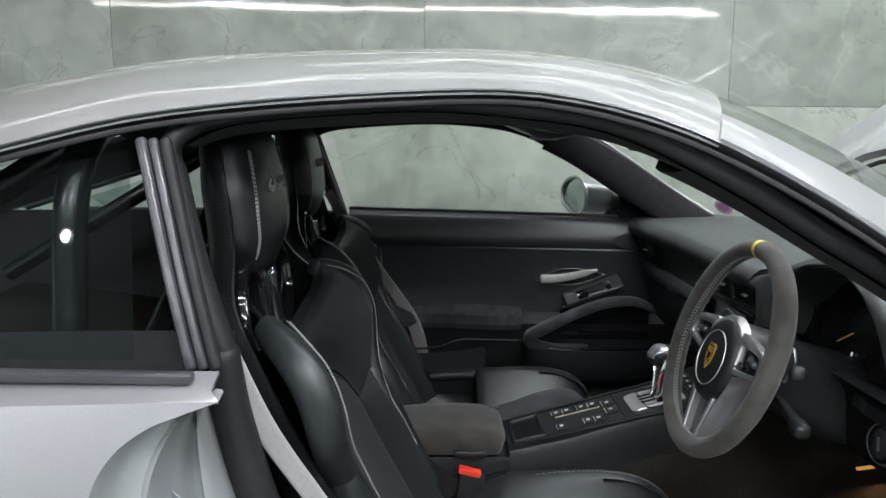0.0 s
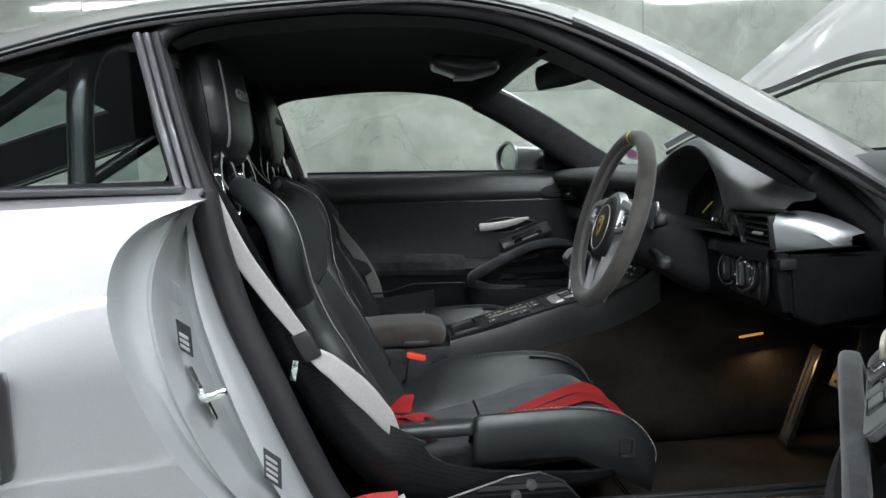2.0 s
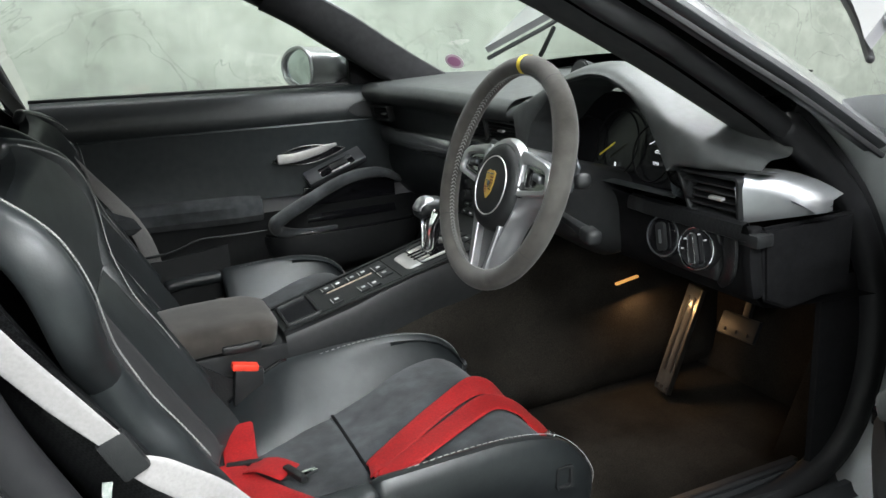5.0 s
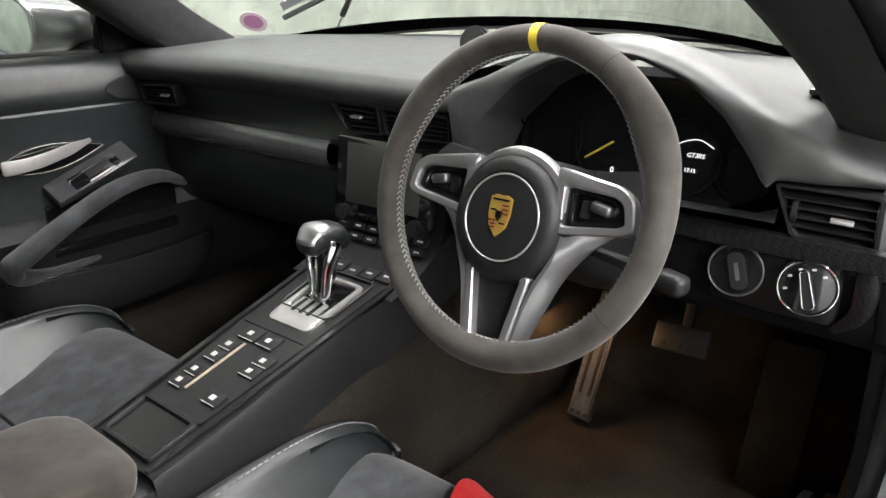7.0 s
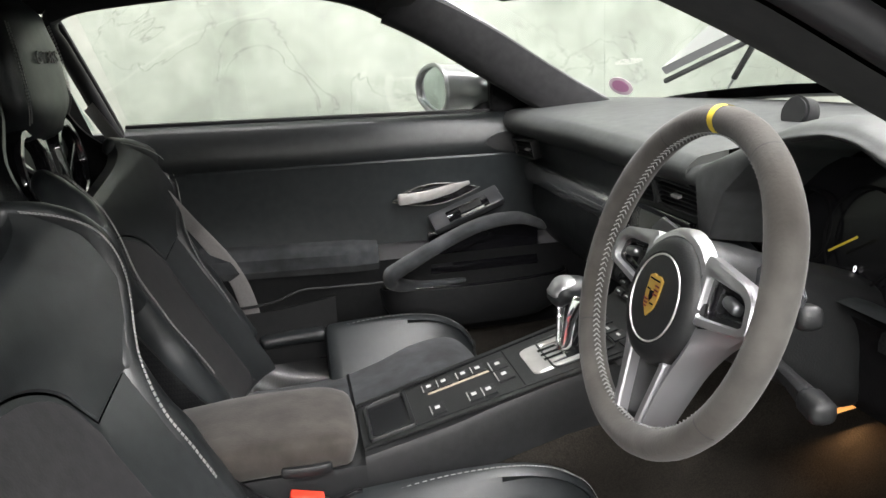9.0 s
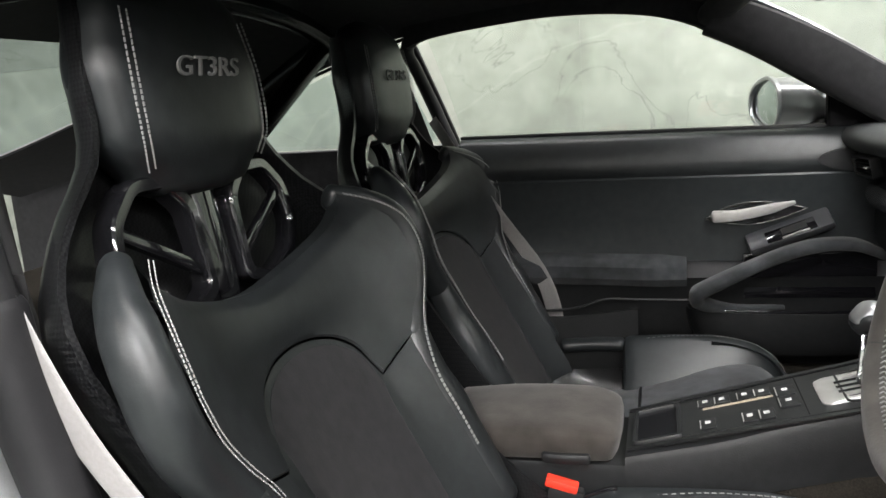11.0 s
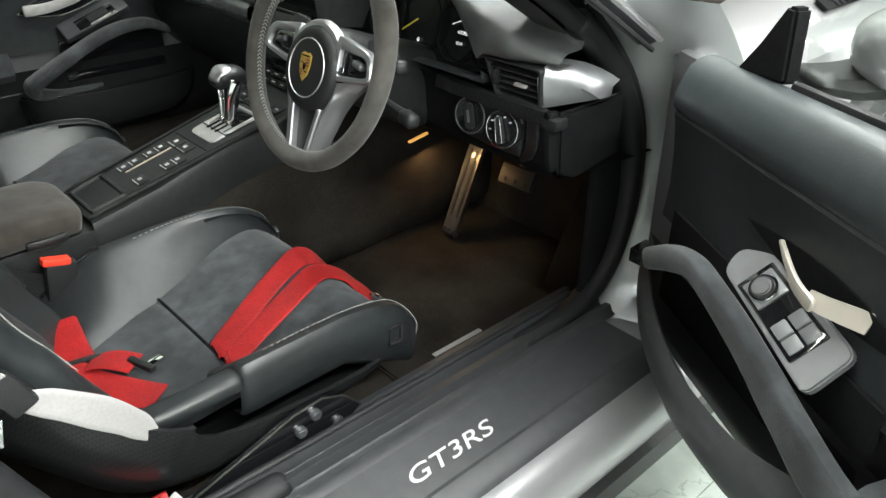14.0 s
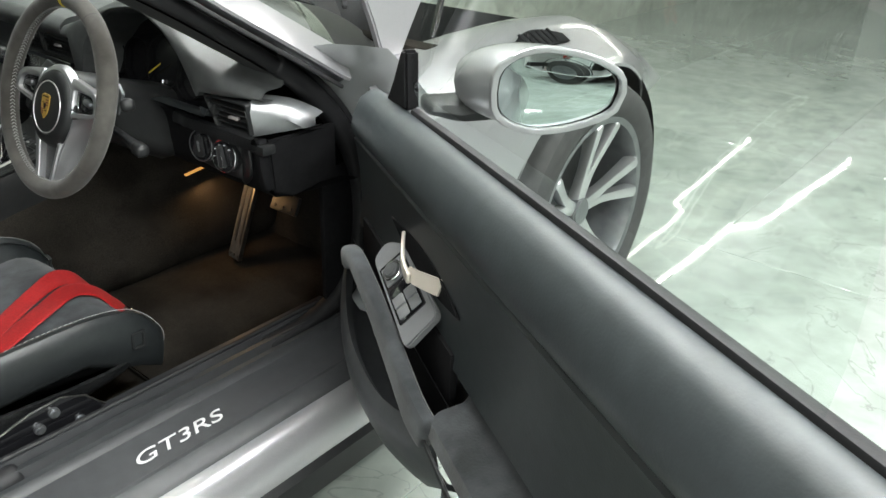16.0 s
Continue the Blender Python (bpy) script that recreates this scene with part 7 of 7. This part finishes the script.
        put("runner_bar", sweep([(-0.40, s * 0.246, 0.236), (-0.03, s * 0.246, 0.246)], 0.004, 0.004, (0, 1, 0), 8, steps=2), M_DARKALU, seat)
    seat.location = SEAT_O + Vector(at)
    return seat


racing_seat("black leather and suede carbon bucket seat with red harness", 1, (0, -0.355, 0))
racing_seat("black leather and suede carbon bucket seat beside the far door", -1, (-0.03, 0.345, 0))


# ---------------------------------------------------------------- belts
def ribbon(pts, w, side, steps=24, t=0.0012):
    ra = [w / 2] if not isinstance(w, list) else [a / 2 for a in w]
    return sweep(pts, ra[0] if len(ra) == 1 else ra, t, side, 10, 5, steps=steps, cap=False)


for s, gx in ((-1, 0), (1, 0)):
    b = thing("seat_belt", "light grey webbing seat belt hanging beside the seat", "seat belt", group="seat belts")
    if s < 0:
        part("shoulder_webbing", ribbon([(-0.735, -0.650, 0.91), (-0.708, -0.656, 0.842), (-0.668, -0.655, 0.748), (-0.622, -0.650, 0.672), (-0.575, -0.643, 0.602)], [0.024, 0.028, 0.031, 0.029, 0.022], (0.88, -0.12, 0.46)), M_BELT, b)
        part("lap_webbing", ribbon([(-0.572, -0.638, 0.580), (-0.535, -0.636, 0.552), (-0.492, -0.628, 0.508), (-0.456, -0.615, 0.460), (-0.430, -0.600, 0.412)], [0.018, 0.034, 0.040, 0.034, 0.014], (0.72, 0.10, 0.68)), M_BELT, b)
        part("belt_tongue", box(0, 0, 0, 0.030, 0.014, 0.05, 0.005, Matrix.Translation((-0.571, -0.640, 0.588)) @ pose(0, 0, 0, 0, -25, 0)), M_SATIN, b)
        part("tongue_plate", box(0, 0, 0, 0.010, 0.003, 0.034, 0.001, Matrix.Translation((-0.593, -0.640, 0.548)) @ pose(0, 0, 0, 0, 12, 0)), M_CHROME, b)
    else:
        part("shoulder_webbing", ribbon([(-0.75, 0.635, 0.92), (-0.68, 0.615, 0.81), (-0.595, 0.600, 0.690), (-0.515, 0.596, 0.570), (-0.484, 0.595, 0.475), (-0.474, 0.595, 0.36), (-0.482, 0.59, 0.29)], [0.03, 0.034, 0.036, 0.044, 0.046, 0.046, 0.04], (0.8, -0.45, 0.3)), M_BELT, b)
for s in (-1, 1):
    k = thing("belt_buckle", "black belt buckle with an orange-red release button", "belt buckle", group="belt buckles")
    part("stalk", box(0, 0, 0, 0.05, 0.02, 0.12, 0.006, Matrix.Translation((-0.385, s * 0.125, 0.375)) @ pose(0, 0, 0, 0, 8, 0)), M_SATIN, k)
    part("button", box(0, 0, 0, 0.045, 0.020, 0.012, 0.003, Matrix.Translation((-0.383, s * 0.125, 0.438)) @ pose(0, 0, 0, 0, 14, 0)), M_REDPL, k, "orange-red release button")

har = thing("harness", "red racing harness straps lying over the seat cushion", "harness")
part("crotch_strap", ribbon([(-0.262, -0.426, 0.362), (-0.245, -0.420, 0.370), (-0.13, -0.364, 0.394), (-0.057, -0.332, 0.402), (-0.012, -0.312, 0.386), (0.008, -0.320, 0.362), (0.012, -0.345, 0.345)], [0.046, 0.047, 0.048, 0.048, 0.048, 0.046, 0.044], (0.45, 1, 0.06), 32), M_RED, har)
part("crotch_strap", ribbon([(-0.266, -0.467, 0.364), (-0.248, -0.463, 0.372), (-0.11, -0.413, 0.397), (-0.05, -0.392, 0.402), (-0.012, -0.398, 0.388), (0.006, -0.425, 0.370), (0.010, -0.470, 0.358)], [0.044, 0.046, 0.048, 0.048, 0.046, 0.038, 0.028], (0.34, 1, 0.05), 32), M_RED, har)
part("strap_end", box(0, 0, 0, 0.018, 0.055, 0.03, 0.004, Matrix.Translation((0.014, -0.482, 0.348)) @ pose(0, 0, 0, 0, 30, 0)), M_SATIN, har)
part("strap_clip", box(0, 0, 0, 0.008, 0.02, 0.012, 0.002, Matrix.Translation((0.010, -0.478, 0.368)) @ pose(0, 0, 0, 0, 30, 0)), M_CHROME, har)
lap = thing("harness_lap_strap", "folded red harness lap strap with black buckle", "harness strap")
part("lap_strap", ribbon([(-0.416, -0.190, 0.366), (-0.420, -0.225, 0.363), (-0.426, -0.27, 0.356), (-0.428, -0.31, 0.353)], 0.05, (1, 0.1, 0.1), 14), M_RED, lap)
part("loose_strap", ribbon([(-0.455, -0.305, 0.362), (-0.440, -0.355, 0.359), (-0.41, -0.41, 0.359), (-0.375, -0.462, 0.358)], 0.055, (0.85, 0.45, 0), 14), M_RED, lap)
part("folded_strap", ribbon([(-0.42, -0.325, 0.362), (-0.395, -0.345, 0.368), (-0.37, -0.375, 0.364)], 0.046, (0.8, 0.5, 0), 8), M_RED, lap)
part("adjuster", box(0, 0, 0, 0.055, 0.010, 0.006, 0.002, Matrix.Translation((-0.425, -0.312, 0.362)) @ pose(0, 0, 0, 0, 0, -12)), M_SATIN, lap)
part("buckle_body", box(0, 0, 0, 0.012, 0.05, 0.010, 0.003, Matrix.Translation((-0.365, -0.385, 0.366)) @ pose(0, 0, 0, 0, 0, 20)), M_SATIN, lap)
part("buckle_tongue", box(0, 0, 0, 0.022, 0.014, 0.006, 0.002, Matrix.Translation((-0.345, -0.39, 0.366)) @ pose(0, 0, 0, 0, 0, 20)), M_CHROME, lap)
low = thing("harness_side_strap", "red harness strap with a white tag on the cabin floor", "harness strap")
part("side_strap", ribbon([(-0.53, -0.605, 0.285), (-0.48, -0.605, 0.296), (-0.435, -0.605, 0.298)], 0.045, (0, 0.5, 0.8), 10, 0.006), M_RED, low)
part("tag", ribbon([(-0.437, -0.607, 0.296), (-0.428, -0.606, 0.300), (-0.420, -0.604, 0.303)], 0.026, (0, 0.4, 0.8), 6, 0.002), M_BELT, low)

# floor mat with a woven name strip
mt = thing("floor_mat", "dark carpet floor mat with a woven strip", "floor mat")
part("carpet", prism([(0.03, -0.56), (0.40, -0.56), (0.46, -0.50), (0.46, -0.12), (0.10, -0.10), (0.03, -0.14)], 0.010, Matrix.Translation((0, 0, 0.181)), 0.004), M_CARPET, mt)
part("woven_strip", box(0.19, -0.497, 0.1925, 0.125, 0.010, 0.002, 0), M_LABELGREY, mt)

# red shoulder straps hanging behind the seat
sh = thing("harness_shoulder_strap", "red harness shoulder straps hanging from the roll bar", "harness strap")
part("shoulder_strap", ribbon([(-1.16, -0.46, 0.80), (-1.12, -0.47, 0.76), (-1.06, -0.48, 0.72), (-1.02, -0.50, 0.64)], 0.05, (0.2, 1, 0), 14, 0.002), M_RED, sh)
part("shoulder_strap", ribbon([(-1.10, -0.58, 0.66), (-1.04, -0.56, 0.70), (-1.0, -0.52, 0.66), (-1.02, -0.45, 0.62)], 0.05, (0.3, 0.2, 1), 14, 0.002), M_RED, sh)
part("shoulder_strap", ribbon([(-0.84, -0.585, 0.74), (-0.815, -0.595, 0.64), (-0.79, -0.60, 0.52), (-0.78, -0.60, 0.42)], 0.05, (0.8, 0.5, 0), 14, 0.002), M_RED, sh)
part("strap_adjuster", box(-1.12, -0.47, 0.77, 0.03, 0.06, 0.012, 0.003), M_SATIN, sh)

# ---------------------------------------------------------------- a white car parked behind, seen in the door mirror
def parked_car():
    c = thing("parked_car", "white parked car with black wheels behind the coupe", "car")
    prof = [(-0.2, 0.35), (-0.18, 0.75), (0.1, 0.85), (0.5, 1.35), (1.6, 1.42), (2.3, 1.30), (2.9, 0.95), (3.9, 0.80), (4.0, 0.4), (3.6, 0.28), (0.2, 0.28)]
    rows = []
    for y, k in ((-0.88, 0.86), (-0.9, 0.95), (-0.78, 1.0), (0, 1.02), (0.78, 1.0), (0.9, 0.95), (0.88, 0.86)):
        rows.append([(x, y * (0.82 if z > 1.0 else 1), 0.28 + (z - 0.28) * k) for x, z in prof])
    part("body", grid(rows, True, thick=0.01), M_WHITEPAINT, c)
    for s in (-1, 1):
        part("tail_lamp", box(-0.19, s * 0.72, 0.72, 0.05, 0.26, 0.10, 0.02), M_REDPL, c, "red tail lamp")
        for x in (0.62, 3.2):
            w = part("wheel", cyl((x, s * 0.86, 0.33), (0, 1, 0), 0.33, 0.22, 36, bev=0.03), M_TYRE, c, "black wheel")
            part("rim", cyl((x, s * 0.965, 0.33), (0, 1, 0), 0.20, 0.03, 28, bev=0.006), M_DARKALU, w)
        part("wheel_arch", grid([[(0.62 + 0.42 * math.cos(a), s * y, 0.33 + 0.42 * math.sin(a)) for y in (0.895, 0.92, 0.93)] for a in [math.pi * i / 20 for i in range(21)]], thick=0.01), M_SATIN, c)
    part("side_window", prism([(0.55, 1.0), (0.75, 1.28), (2.2, 1.26), (2.7, 0.98)], 0.01, Matrix(((1, 0, 0, 0), (0, 0, 1, -0.80), (0, 1, 0, 0), (0, 0, 0, 1))), 0), M_DISPLAY, c)
    part("rear_window", box(0.24, 0, 1.12, 0.02, 1.2, 0.38, 0.005, pose(0, 0, 0, 0, 0, 0)), M_DISPLAY, c)
    part("bumper_skirt", box(-0.17, 0, 0.36, 0.12, 1.7, 0.2, 0.03), M_SATIN, c)
    return c


pc = parked_car()
pc.matrix_world = pose(-1.9, -5.95, 0, 0, 0, 4)

# ---------------------------------------------------------------- tiles of the wall and of the floor
TW, TH = 1.172, 1.195


def tile_mesh(name, sx, sy, material, gap=0.0012, bev=0.0015):
    bm = box(0, 0, 0, sx - gap, sy - gap, 0.012, bev, seg=1)
    me = bpy.data.meshes.new(name)
    bm.to_mesh(me)
    bm.free()
    me.materials.append(material)
    return me


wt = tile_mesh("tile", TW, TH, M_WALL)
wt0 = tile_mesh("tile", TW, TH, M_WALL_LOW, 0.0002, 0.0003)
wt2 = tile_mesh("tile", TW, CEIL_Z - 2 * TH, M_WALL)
for i in range(-6, 14):
    for j in range(3):
        x = 0.69 - TW / 2 + TW * i
        if x - TW / 2 < X0 or x + TW / 2 > X1:
            continue
        h = TH if j < 2 else CEIL_Z - 2 * TH
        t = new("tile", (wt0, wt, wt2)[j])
        t.parent = wall_left
        t.matrix_world = Matrix.Translation((x, WALL_Y + 0.006, TH * j + h / 2)) @ pose(0, 0, 0, 90, 0, 0)
ft = tile_mesh("tile", 1.2, 1.2, M_FLOOR)
for i in range(19):
    for j in range(12):
        t = new("tile", ft)
        t.parent = floor
        t.matrix_world = Matrix.Translation((X0 + 0.55 + 1.2 * i, WALL_Y - 0.6 - 1.2 * j, -0.006))
